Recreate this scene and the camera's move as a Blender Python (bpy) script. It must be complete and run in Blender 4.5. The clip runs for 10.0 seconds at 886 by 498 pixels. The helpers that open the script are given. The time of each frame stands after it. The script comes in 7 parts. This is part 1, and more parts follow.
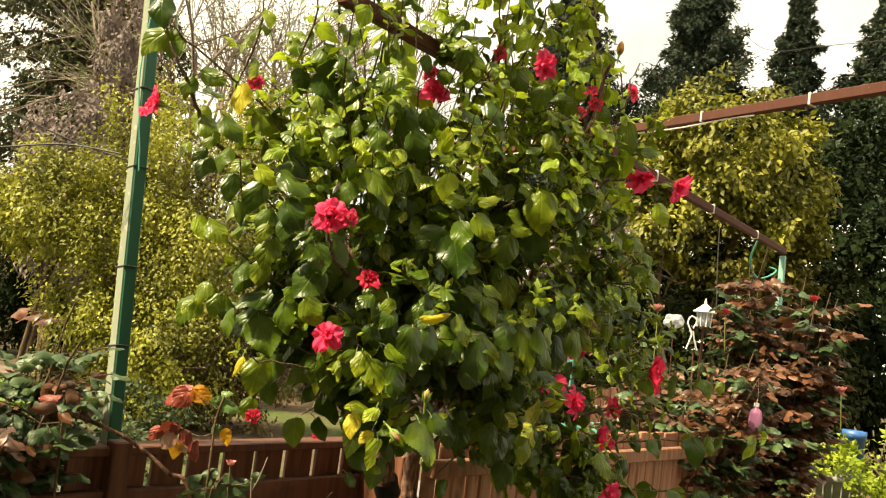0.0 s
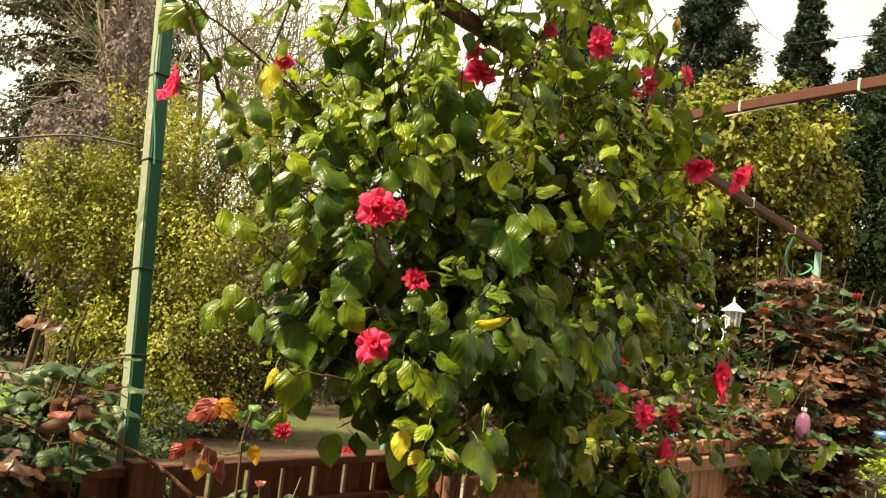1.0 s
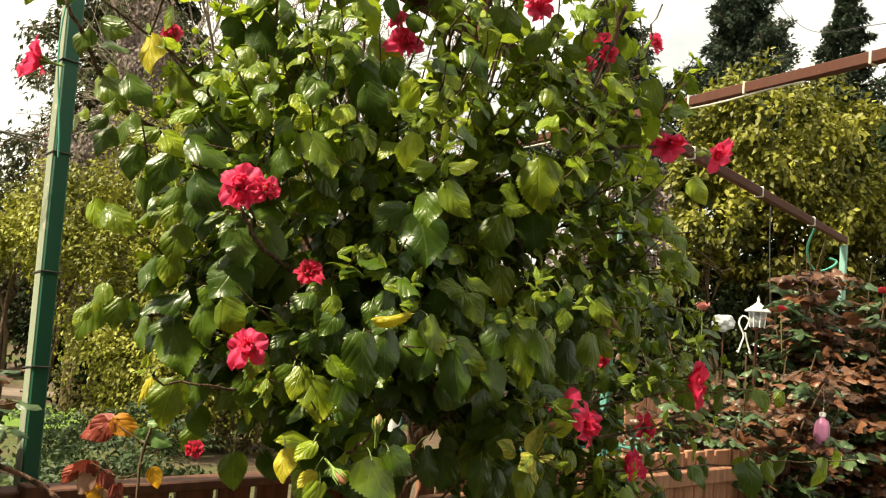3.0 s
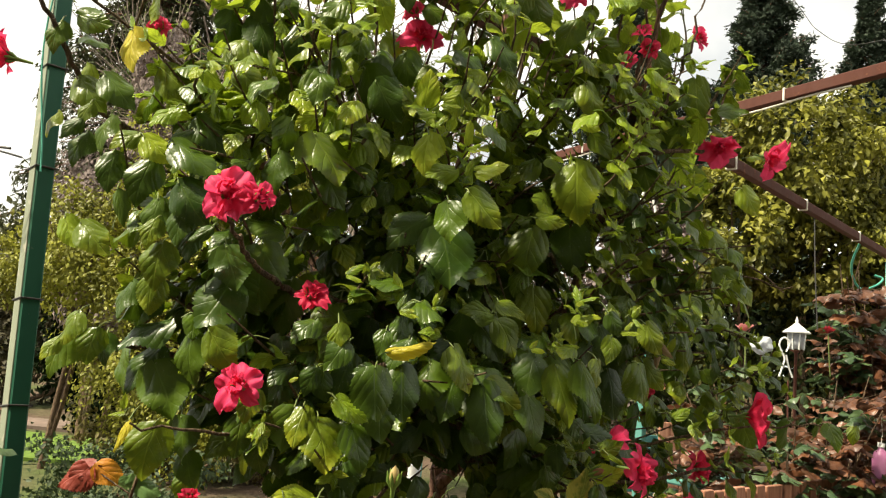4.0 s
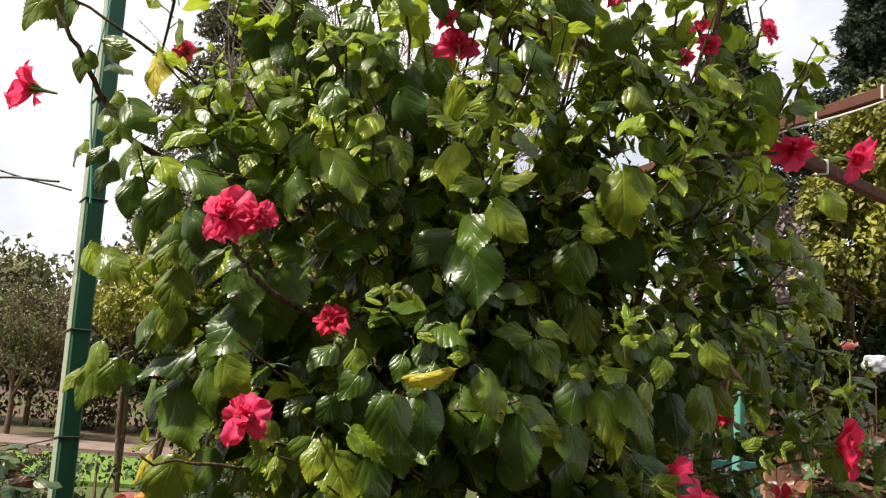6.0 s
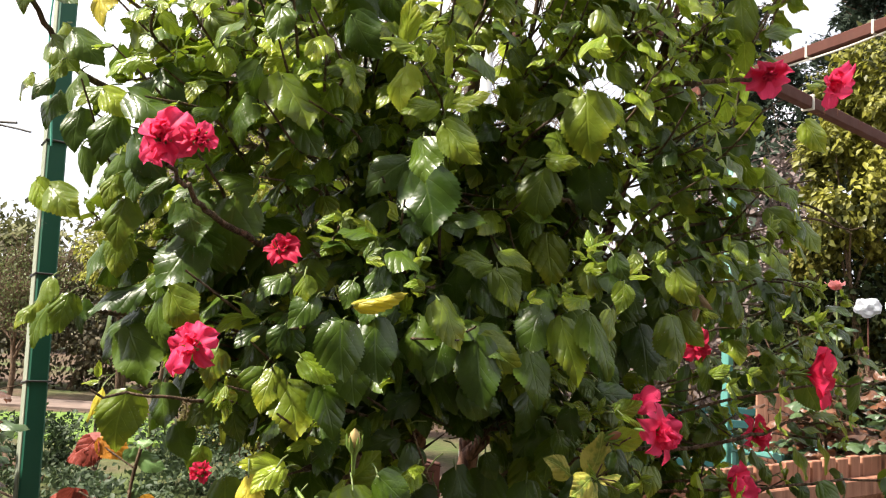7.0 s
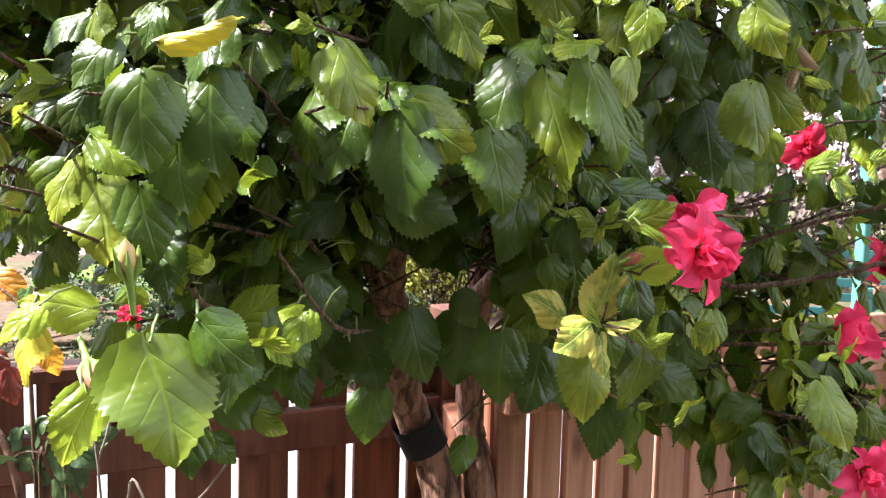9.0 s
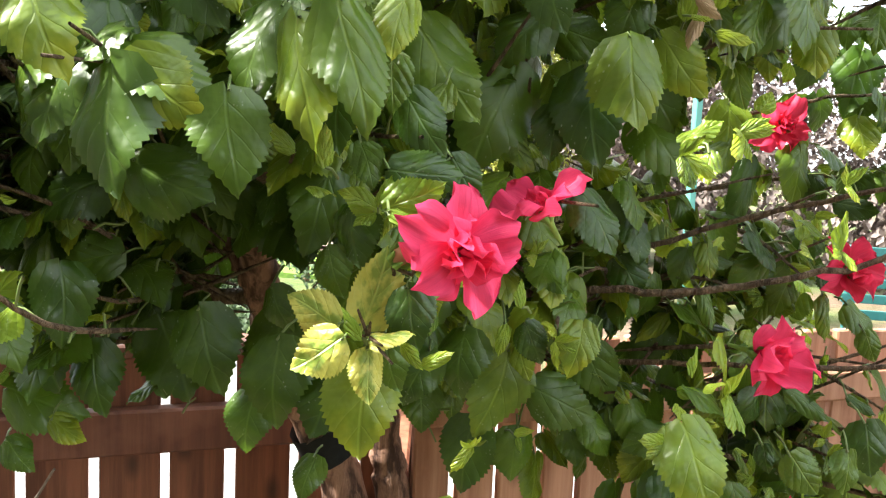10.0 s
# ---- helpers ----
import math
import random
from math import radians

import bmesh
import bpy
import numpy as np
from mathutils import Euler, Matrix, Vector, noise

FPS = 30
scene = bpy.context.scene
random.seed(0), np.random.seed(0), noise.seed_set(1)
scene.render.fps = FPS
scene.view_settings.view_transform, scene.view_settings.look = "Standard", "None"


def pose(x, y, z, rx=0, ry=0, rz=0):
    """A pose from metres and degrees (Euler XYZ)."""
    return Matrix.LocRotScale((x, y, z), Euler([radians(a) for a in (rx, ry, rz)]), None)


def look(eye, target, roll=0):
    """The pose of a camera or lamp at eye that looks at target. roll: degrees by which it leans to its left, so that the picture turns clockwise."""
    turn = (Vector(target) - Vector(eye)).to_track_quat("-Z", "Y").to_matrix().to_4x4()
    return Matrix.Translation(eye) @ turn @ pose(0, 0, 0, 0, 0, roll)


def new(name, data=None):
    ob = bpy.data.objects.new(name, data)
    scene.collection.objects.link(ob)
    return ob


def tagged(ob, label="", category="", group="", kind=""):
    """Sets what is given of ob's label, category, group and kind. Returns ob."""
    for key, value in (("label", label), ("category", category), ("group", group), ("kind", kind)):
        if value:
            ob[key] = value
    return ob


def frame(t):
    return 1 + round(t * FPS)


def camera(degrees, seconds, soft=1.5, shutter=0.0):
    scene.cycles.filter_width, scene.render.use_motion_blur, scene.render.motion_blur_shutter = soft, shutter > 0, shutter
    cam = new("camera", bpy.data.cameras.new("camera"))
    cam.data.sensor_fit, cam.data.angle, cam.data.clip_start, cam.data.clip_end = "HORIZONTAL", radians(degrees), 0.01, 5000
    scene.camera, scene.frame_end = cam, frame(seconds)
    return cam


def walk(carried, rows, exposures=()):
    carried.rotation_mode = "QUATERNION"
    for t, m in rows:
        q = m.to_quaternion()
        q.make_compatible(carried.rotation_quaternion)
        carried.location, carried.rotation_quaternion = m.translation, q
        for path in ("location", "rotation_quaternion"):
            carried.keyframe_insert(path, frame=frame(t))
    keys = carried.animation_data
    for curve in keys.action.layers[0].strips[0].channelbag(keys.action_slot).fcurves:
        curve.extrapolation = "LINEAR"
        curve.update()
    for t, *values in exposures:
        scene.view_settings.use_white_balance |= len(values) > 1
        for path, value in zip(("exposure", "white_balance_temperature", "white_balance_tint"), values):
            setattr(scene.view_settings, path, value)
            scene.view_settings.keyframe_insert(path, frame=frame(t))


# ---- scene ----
cam = camera(56.7, 10.0, 1.2)
PATH = [
    (0, (-0.024, 0.07, 1.54), (-0.003, 2.062, 1.713), 7.2),
    (0.5, (-0.102, 0.193, 1.535), (-0.093, 2.185, 1.708), 6.9),
    (1, (-0.135, 0.301, 1.536), (-0.127, 2.294, 1.709), 6.7),
    (1.5, (-0.054, 0.365, 1.549), (-0.03, 2.357, 1.723), 6.5),
    (2, (0.066, 0.442, 1.549), (0.077, 2.433, 1.73), 6.1),
    (2.5, (0.151, 0.491, 1.539), (0.101, 2.482, 1.722), 5.9),
    (2.7, (0.162, 0.514, 1.538), (0.093, 2.504, 1.72), 5.7),
    (3.8, (0.126, 0.772, 1.542), (-0.01, 2.754, 1.777), 5.0),
    (4, (0.136, 0.811, 1.551), (-0.011, 2.791, 1.792), 4.9),
    (4.5, (0.194, 0.881, 1.569), (-0.088, 2.841, 1.85), 5.3),
    (5, (0.242, 0.937, 1.564), (-0.141, 2.88, 1.842), 5.7),
    (6.3, (0.254, 0.926, 1.561), (-0.137, 2.867, 1.841), 3.7),
    (6.5, (0.264, 0.94, 1.547), (-0.129, 2.883, 1.812), 3.5),
    (7, (0.318, 0.983, 1.518), (-0.073, 2.935, 1.7), 3.0),
    (7.5, (0.398, 1.043, 1.473), (-0.028, 2.995, 1.563), 2.8),
    (8, (0.421, 1.162, 1.425), (-0.123, 3.086, 1.409), 2.4),
    (8.5, (0.392, 1.369, 1.424), (-0.21, 3.272, 1.311), 2.2),
    (9, (0.443, 1.529, 1.432), (-0.234, 3.402, 1.251), 1.5),
    (9.5, (0.601, 1.692, 1.448), (-0.221, 3.505, 1.257), 1.6),
    (10, (0.667, 1.821, 1.428), (-0.242, 3.589, 1.209), 2.5),
]
# exposure follows the clip's own brightening as it comes close
LIGHT = [
    (0.0, 0.43, 8500, 3), (2.0, 0.34, 7600, 1), (4.0, 0.16, 6900, 6), (4.5, -0.08, 6500, 9), (6.5, 0.26, 6300, 13),
    (7.5, 0.98, 6000, 17), (8.2, 1.36, 5600, 20), (9.0, 1.52, 5700, 16), (9.5, 1.62, 5800, 8), (10.0, 1.90, 5900, 4),
]
walk(cam, [(t, look(eye, target, roll)) for t, eye, target, roll in PATH], LIGHT)

# ---- world and sun ----
TO_SUN = Vector((-0.53, -0.27, 0.80)).normalized()
world = bpy.data.worlds.new("cloudy_sky")
scene.world = world
world.use_nodes = True
wt = world.node_tree
wt.nodes.clear()
w_out = wt.nodes.new("ShaderNodeOutputWorld")
w_bg = wt.nodes.new("ShaderNodeBackground")
w_sky = wt.nodes.new("ShaderNodeTexSky")
w_sky.sky_type = "NISHITA"
w_sky.sun_disc = False
w_sky.sun_elevation = math.asin(TO_SUN.z)
w_sky.sun_rotation = math.atan2(TO_SUN.x, TO_SUN.y)
w_mix = wt.nodes.new("ShaderNodeMix")
w_mix.data_type = "RGBA"
w_noise = wt.nodes.new("ShaderNodeTexNoise")
w_noise.inputs["Scale"].default_value = 2.2
w_noise.inputs["Detail"].default_value = 6.0
w_map = wt.nodes.new("ShaderNodeMapRange")
w_map.inputs["From Min"].default_value = 0.35
w_map.inputs["From Max"].default_value = 0.62
w_map.inputs["To Min"].default_value = 0.72
w_map.inputs["To Max"].default_value = 1.0
w_co = wt.nodes.new("ShaderNodeTexCoord")
wt.links.new(w_co.outputs["Generated"], w_noise.inputs["Vector"])
wt.links.new(w_noise.outputs["Fac"], w_map.inputs["Value"])
wt.links.new(w_map.outputs["Result"], w_mix.inputs[0])
wt.links.new(w_sky.outputs["Color"], w_mix.inputs[6])
w_noise2 = wt.nodes.new("ShaderNodeTexNoise")
w_noise2.inputs["Scale"].default_value = 3.1
w_noise2.inputs["Detail"].default_value = 5.0
w_grey = wt.nodes.new("ShaderNodeMapRange")
w_grey.inputs["From Min"].default_value = 0.36
w_grey.inputs["From Max"].default_value = 0.54
w_grey.inputs["To Min"].default_value = 0.0
w_grey.inputs["To Max"].default_value = 1.0
w_cloud = wt.nodes.new("ShaderNodeMix")
w_cloud.data_type = "RGBA"
w_cloud.inputs[6].default_value = (9.6, 10.0, 10.6, 1.0)
w_cloud.inputs[7].default_value = (17.0, 16.6, 15.9, 1.0)
wt.links.new(w_co.outputs["Generated"], w_noise2.inputs["Vector"])
wt.links.new(w_noise2.outputs["Fac"], w_grey.inputs["Value"])
wt.links.new(w_grey.outputs["Result"], w_cloud.inputs[0])
wt.links.new(w_cloud.outputs[2], w_mix.inputs[7])
wt.links.new(w_mix.outputs[2], w_bg.inputs["Color"])
w_bg.inputs["Strength"].default_value = 0.080
wt.links.new(w_bg.outputs["Background"], w_out.inputs["Surface"])

sun_data = bpy.data.lights.new("sun", "SUN")
sun_data.energy = 8.6
sun_data.angle = radians(3.0)
sun_data.color = (1.0, 0.91, 0.74)
sun_lamp = new("sun", sun_data)
sun_lamp.matrix_world = look(TO_SUN * 20, (0, 0, 0), 0)


# ---- materials ----
class Nodes:
    """A short way to write a node tree."""

    def __init__(self, name):
        self.mat = bpy.data.materials.new(name)
        self.mat.use_nodes = True
        self.t = self.mat.node_tree
        self.t.nodes.clear()
        self.out = self.t.nodes.new("ShaderNodeOutputMaterial")

    def add(self, node, **values):
        n = self.t.nodes.new("ShaderNode" + node)
        for key, value in values.items():
            if key.startswith("i_"):
                self.put(n.inputs[key[2:].replace("_", " ")], value)
            elif key == "op":
                n.operation = value
            elif key == "kind":
                n.data_type = value
            elif key == "blend":
                n.blend_type = value
        return n

    def put(self, socket, value):
        if hasattr(value, "is_output"):
            self.t.links.new(value, socket)
        else:
            socket.default_value = value

    def math(self, op, a, b=0.0, c=0.0):
        n = self.add("Math", op=op)
        for k, v in enumerate((a, b, c)):
            self.put(n.inputs[k], v)
        return n.outputs[0]

    def mix(self, fac, a, b, blend="MIX"):
        n = self.add("Mix", kind="RGBA", blend=blend)
        for k, v in ((0, fac), (6, a), (7, b)):
            self.put(n.inputs[k], (*v, 1.0) if isinstance(v, tuple) and len(v) == 3 else v)
        return n.outputs[2]

    def ramp(self, fac, lo, hi, a=0.0, b=1.0):
        n = self.add("MapRange")
        for key, v in (("Value", fac), ("From Min", lo), ("From Max", hi), ("To Min", a), ("To Max", b)):
            self.put(n.inputs[key], v)
        return n.outputs["Result"]

    def noise(self, scale, detail=4.0, where=None, rough=0.55):
        n = self.add("TexNoise", i_Scale=scale, i_Detail=detail, i_Roughness=rough)
        if where is not None:
            self.put(n.inputs["Vector"], where)
        return n.outputs["Fac"]

    def obj(self):
        return self.add("TexCoord").outputs["Object"]

    def chance(self):
        """One number for each leaf, whether it is an object or an island of a mesh."""
        a = self.add("ObjectInfo").outputs["Random"]
        b = self.add("NewGeometry").outputs["Random Per Island"]
        return self.math("FRACT", self.math("ADD", a, b))

    def bump(self, height, strength, distance):
        n = self.add("Bump", i_Strength=strength, i_Distance=distance)
        self.put(n.inputs["Height"], height)
        return n.outputs["Normal"]

    def surface(self, colour, rough=0.6, metal=0.0, normal=None, spec=0.5, seep=0.0, seep_colour=None, coat=0.0):
        p = self.add("BsdfPrincipled")
        self.put(p.inputs["Base Color"], (*colour, 1.0) if isinstance(colour, tuple) else colour)
        self.put(p.inputs["Roughness"], rough)
        self.put(p.inputs["Metallic"], metal)
        self.put(p.inputs["Specular IOR Level"], spec)
        self.put(p.inputs["Coat Weight"], coat)
        if normal is not None:
            self.put(p.inputs["Normal"], normal)
        end = p.outputs["BSDF"]
        if seep:
            t = self.add("BsdfTranslucent")
            self.put(t.inputs["Color"], seep_colour if seep_colour is not None else colour)
            if normal is not None:
                self.put(t.inputs["Normal"], normal)
            m = self.add("MixShader")
            self.put(m.inputs[0], seep)
            self.put(m.inputs[1], end)
            self.put(m.inputs[2], t.outputs[0])
            end = m.outputs[0]
        self.t.links.new(end, self.out.inputs["Surface"])
        return self.mat


def leaf_material(name, dark, light, tip=None, veins=0.5, rough=0.36, seep=0.32, spots=0.0, heart=None, gloss=0.5, relief=0.65):
    """Blade with midrib, side veins, blotches and a lighter colour that varies from leaf to leaf."""
    n = Nodes(name)
    uv = n.add("UVMap").outputs["UV"]
    sep = n.add("SeparateXYZ")
    n.put(sep.inputs[0], uv)
    u = n.math("ABSOLUTE", n.math("SUBTRACT", sep.outputs[0], 0.5))
    v = sep.outputs[1]
    luck = n.chance()
    blade = n.add("CombineXYZ", i_X=n.math("ADD", sep.outputs[0], n.math("MULTIPLY", luck, 37.0)), i_Y=n.math("ADD", v, n.math("MULTIPLY", luck, 11.0))).outputs[0]
    rib = n.ramp(u, 0.006, 0.028, 1.0, 0.0)
    bent = n.math("SUBTRACT", v, n.math("ADD", n.math("MULTIPLY", u, 0.95), n.math("MULTIPLY", n.math("MULTIPLY", u, u), 0.5)))
    bent = n.math("ADD", bent, n.math("MULTIPLY", n.noise(2.5, 2.0, blade), 0.09))
    arms = n.math("ABSOLUTE", n.math("SUBTRACT", n.math("FRACT", n.math("MULTIPLY", bent, 3.6)), 0.5))
    arm = n.math("MULTIPLY", n.ramp(arms, 0.0, 0.07, 1.0, 0.0), n.ramp(u, 0.1, 0.40, 0.6, 0.0))
    vein = n.math("MAXIMUM", rib, arm)
    pillow = n.math("MULTIPLY", n.ramp(n.math("SINE", n.math("MULTIPLY", arms, 3.1416)), 0.0, 1.0), n.ramp(u, 0.0, 0.16, 0.0, 1.0))
    cloud = n.noise(3.0, 4.0, blade)
    col = n.mix(n.math("ADD", n.math("MULTIPLY", n.math("POWER", luck, 1.4), 0.75), n.ramp(cloud, 0.4, 0.65, 0.0, 0.25)), dark, light)
    if tip is not None:
        edge = n.math("MULTIPLY", n.ramp(n.math("ADD", n.math("ADD", v, n.math("MULTIPLY", u, 0.6)), n.ramp(cloud, 0.3, 0.7, -0.2, 0.2)), 0.65, 1.2, 0.0, 0.8), n.ramp(luck, 0.3, 0.9))
        col = n.mix(edge, col, tip)
    if heart is not None:
        col = n.mix(n.ramp(n.math("ADD", u, n.ramp(n.noise(5.0, 3.0, blade), 0.3, 0.7, -0.2, 0.2)), 0.05, 0.22, 0.9, 0.0), col, heart)
    col = n.mix(n.math("MULTIPLY", vein, veins * 0.5), col, tuple(min(1.0, c * 1.7 + 0.03) for c in light))
    if spots:
        specks = n.add("TexVoronoi", i_Scale=15.0)
        n.put(specks.inputs["Vector"], blade)
        dots = n.math("MULTIPLY", n.ramp(specks.outputs["Distance"], n.ramp(n.noise(3.0, 1.0, blade), 0.3, 0.7, 0.02, 0.10), 0.20, 1.0, 0.0), n.ramp(n.noise(2.0, 2.0, blade), 0.52, 0.66))
        col = n.mix(n.math("MULTIPLY", dots, spots), col, (0.55, 0.58, 0.5))
    quilt = n.math("ADD", n.math("MULTIPLY", n.noise(4.0, 2.0, blade), 1.1), n.math("SUBTRACT", n.math("MULTIPLY", pillow, n.ramp(n.noise(1.5, 1.0, blade), 0.35, 0.65, 0.1, 0.6)), n.math("MULTIPLY", vein, 0.25)))
    nor = n.bump(quilt, relief, 0.0045)
    glow = n.mix(0.5, col, tuple(min(1.0, c * 1.5) for c in light))
    return n.surface(col, n.ramp(n.noise(4.0, 2.0, blade), 0.3, 0.7, rough - 0.05, rough + 0.07), 0.0, nor, gloss, seep, glow)


def small_leaf_material(name, dark, light, rough=0.5, seep=0.3, patch=0.8, shine=0.4):
    n = Nodes(name)
    luck = n.chance()
    big = n.ramp(n.noise(patch, 3.0, n.obj()), 0.38, 0.62)
    col = n.mix(n.math("MULTIPLY", n.math("ADD", luck, big), 0.5), dark, light)
    return n.surface(col, rough, 0.0, None, shine, seep)


def bark_material(name, dark, light, scale=1.0):
    n = Nodes(name)
    where = n.add("Mapping")
    n.put(where.inputs["Vector"], n.obj())
    where.inputs["Scale"].default_value = (60 * scale, 60 * scale, 9 * scale)
    furrow = n.noise(1.0, 6.0, where.outputs[0], 0.65)
    spots = n.noise(14.0 * scale, 3.0, n.obj())
    col = n.mix(n.ramp(furrow, 0.41, 0.60), dark, light)
    col = n.mix(n.ramp(spots, 0.55, 0.75, 0.0, 0.4), col, tuple(c * 1.35 for c in light))
    return n.surface(col, 0.85, 0.0, n.bump(furrow, 1.0, 0.018), 0.25)


def plank_material(name, dark, light, knots=True):
    n = Nodes(name)
    luck = n.chance()
    where = n.add("Mapping")
    n.put(where.inputs["Vector"], n.obj())
    where.inputs["Scale"].default_value = (38, 38, 2.2)
    shift = n.add("CombineXYZ")
    n.put(shift.inputs[2], n.math("MULTIPLY", luck, 30.0))
    n.put(shift.inputs[0], n.math("MULTIPLY", luck, 70.0))
    n.put(where.inputs["Location"], shift.outputs[0])
    grain = n.noise(1.0, 6.0, where.outputs[0], 0.6)
    wear = n.noise(6.0, 4.0, n.obj())
    col = n.mix(n.ramp(grain, 0.37, 0.63), dark, light)
    col = n.mix(n.ramp(luck, 0.0, 1.0, 0.0, 0.45), col, tuple(c * 0.62 for c in dark))
    col = n.mix(n.ramp(wear, 0.55, 0.75, 0.0, 0.45), col, tuple(min(1, c * 1.25 + 0.03) for c in light))
    if knots:
        spot = n.add("TexVoronoi", i_Scale=1.0)
        spread = n.add("Mapping")
        n.put(spread.inputs["Vector"], n.obj())
        n.put(spread.inputs["Location"], shift.outputs[0])
        spread.inputs["Scale"].default_value = (11, 11, 5)
        n.put(spot.inputs["Vector"], spread.outputs[0])
        col = n.mix(n.ramp(spot.outputs["Distance"], 0.09, 0.24, 0.85, 0.0), col, tuple(c * 0.25 for c in dark))
    return n.surface(col, n.ramp(wear, 0.3, 0.7, 0.55, 0.75), 0.0, n.bump(grain, 0.8, 0.003), 0.35)


def paint_material(name, paint, under, wear=0.6, rough=0.45):
    n = Nodes(name)
    chips = n.noise(22.0, 6.0, n.obj(), 0.7)
    streak = n.add("Mapping")
    n.put(streak.inputs["Vector"], n.obj())
    streak.inputs["Scale"].default_value = (30, 30, 2.0)
    run = n.noise(1.0, 4.0, streak.outputs[0])
    col = n.mix(n.ramp(run, 0.3, 0.7, 0.0, 0.5), paint, tuple(c * 0.7 for c in paint))
    col = n.mix(n.ramp(chips, wear, wear + 0.06, 0.0, 0.9), col, under)
    return n.surface(col, n.ramp(chips, 0.3, 0.7, rough, rough + 0.2), 0.0, n.bump(chips, 0.25, 0.002), 0.45)


def plain_material(name, a, b, scale=20.0, rough=0.6, metal=0.0, bump=0.2, seep=0.0, spec=0.5):
    n = Nodes(name)
    grain = n.noise(scale, 5.0, n.obj())
    col = n.mix(n.ramp(grain, 0.3, 0.7), a, b)
    return n.surface(col, rough, metal, n.bump(grain, bump, 0.004), spec, seep)


# leaf greens; the dark and lime tones also carry shade and sun on the crown
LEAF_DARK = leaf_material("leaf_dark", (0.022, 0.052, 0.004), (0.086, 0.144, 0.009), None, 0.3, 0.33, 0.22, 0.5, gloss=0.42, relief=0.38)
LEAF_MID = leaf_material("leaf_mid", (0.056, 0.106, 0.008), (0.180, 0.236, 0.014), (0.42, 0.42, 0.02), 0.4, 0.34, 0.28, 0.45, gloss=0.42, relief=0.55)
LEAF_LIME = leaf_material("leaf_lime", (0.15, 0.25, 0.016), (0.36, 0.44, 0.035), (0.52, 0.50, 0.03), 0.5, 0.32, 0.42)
# yellow painted in for leaf parts that catch the sun
LEAF_YELLOW = leaf_material("leaf_yellow", (0.50, 0.43, 0.03), (0.66, 0.56, 0.06), None, 0.12, 0.45, 0.40)
LEAF_VARIEGATED = leaf_material("leaf_variegated", (0.48, 0.46, 0.07), (0.66, 0.62, 0.15), None, 0.5, 0.38, 0.35, 0.0, (0.16, 0.27, 0.03))
LEAF_ROSE_RED = leaf_material("leaf_rose_red", (0.050, 0.024, 0.012), (0.195, 0.074, 0.033), (0.20, 0.08, 0.03), 0.3, 0.40, 0.2, relief=0.25)
LEAF_ROSE_GREEN = leaf_material("leaf_rose_green", (0.028, 0.062, 0.022), (0.085, 0.135, 0.048), None, 0.3, 0.42, 0.22, relief=0.25)
LEAF_WITHERED = leaf_material("leaf_withered", (0.30, 0.19, 0.10), (0.46, 0.32, 0.19), None, 0.3, 0.6, 0.3)
LEAF_ORANGE = leaf_material("leaf_orange", (0.55, 0.18, 0.02), (0.70, 0.36, 0.03), None, 0.3, 0.5, 0.35)


def petal_material(name, deep, pale):
    n = Nodes(name)
    uv = n.add("UVMap").outputs["UV"]
    sep = n.add("SeparateXYZ")
    n.put(sep.inputs[0], uv)
    rays = n.noise(1.0, 3.0, n.add("CombineXYZ", i_X=n.math("MULTIPLY", sep.outputs[0], 26.0), i_Y=n.math("MULTIPLY", sep.outputs[1], 1.5)).outputs[0])
    col = n.mix(n.ramp(sep.outputs[1], 0.0, 0.9), deep, pale)
    col = n.mix(n.ramp(rays, 0.45, 0.7, 0.0, 0.35), col, tuple(c * 0.72 for c in deep))
    return n.surface(col, 0.55, 0.0, n.bump(rays, 0.35, 0.002), 0.3, 0.48, n.mix(0.5, col, (0.95, 0.09, 0.19)))


PETAL = petal_material("petal", (0.78, 0.014, 0.120), (0.90, 0.070, 0.205))
PETAL_RED = petal_material("petal_red", (0.60, 0.008, 0.055), (0.84, 0.040, 0.125))
CALYX = plain_material("calyx", (0.12, 0.22, 0.04), (0.26, 0.36, 0.07), 60.0, 0.5, 0, 0.2, 0.15)
BARK = bark_material("bark", (0.062, 0.030, 0.022), (0.29, 0.158, 0.110))
TWIG = bark_material("twig", (0.075, 0.048, 0.030), (0.20, 0.135, 0.085), 2.0)
TWIG_GREEN = plain_material("green_twig", (0.10, 0.15, 0.04), (0.17, 0.20, 0.06), 60.0, 0.55)
# brown wood darkened further: the shade on these planks is in the colour
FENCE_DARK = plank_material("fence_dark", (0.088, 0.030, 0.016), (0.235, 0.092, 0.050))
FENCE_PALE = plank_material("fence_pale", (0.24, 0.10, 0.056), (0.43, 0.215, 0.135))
RAIL_WOOD = plank_material("rail_wood", (0.085, 0.030, 0.018), (0.16, 0.062, 0.036), False)
GREEN_PAINT = paint_material("green_paint", (0.010, 0.105, 0.058), (0.16, 0.19, 0.13), 0.66)
TEAL_PAINT = paint_material("teal_paint", (0.09, 0.27, 0.23), (0.25, 0.38, 0.34), 0.68)
# faded paint, its tone raised to hold some of the sun as well
PALE_PAINT = paint_material("faded_sunlit_paint", (0.27, 0.30, 0.22), (0.38, 0.36, 0.28), 0.58, 0.6)
RUST = paint_material("rust_paint", (0.085, 0.026, 0.016), (0.20, 0.085, 0.045), 0.62, 0.78)
PALE_TEAL = paint_material("pale_teal_paint", (0.22, 0.42, 0.37), (0.40, 0.48, 0.44), 0.68)


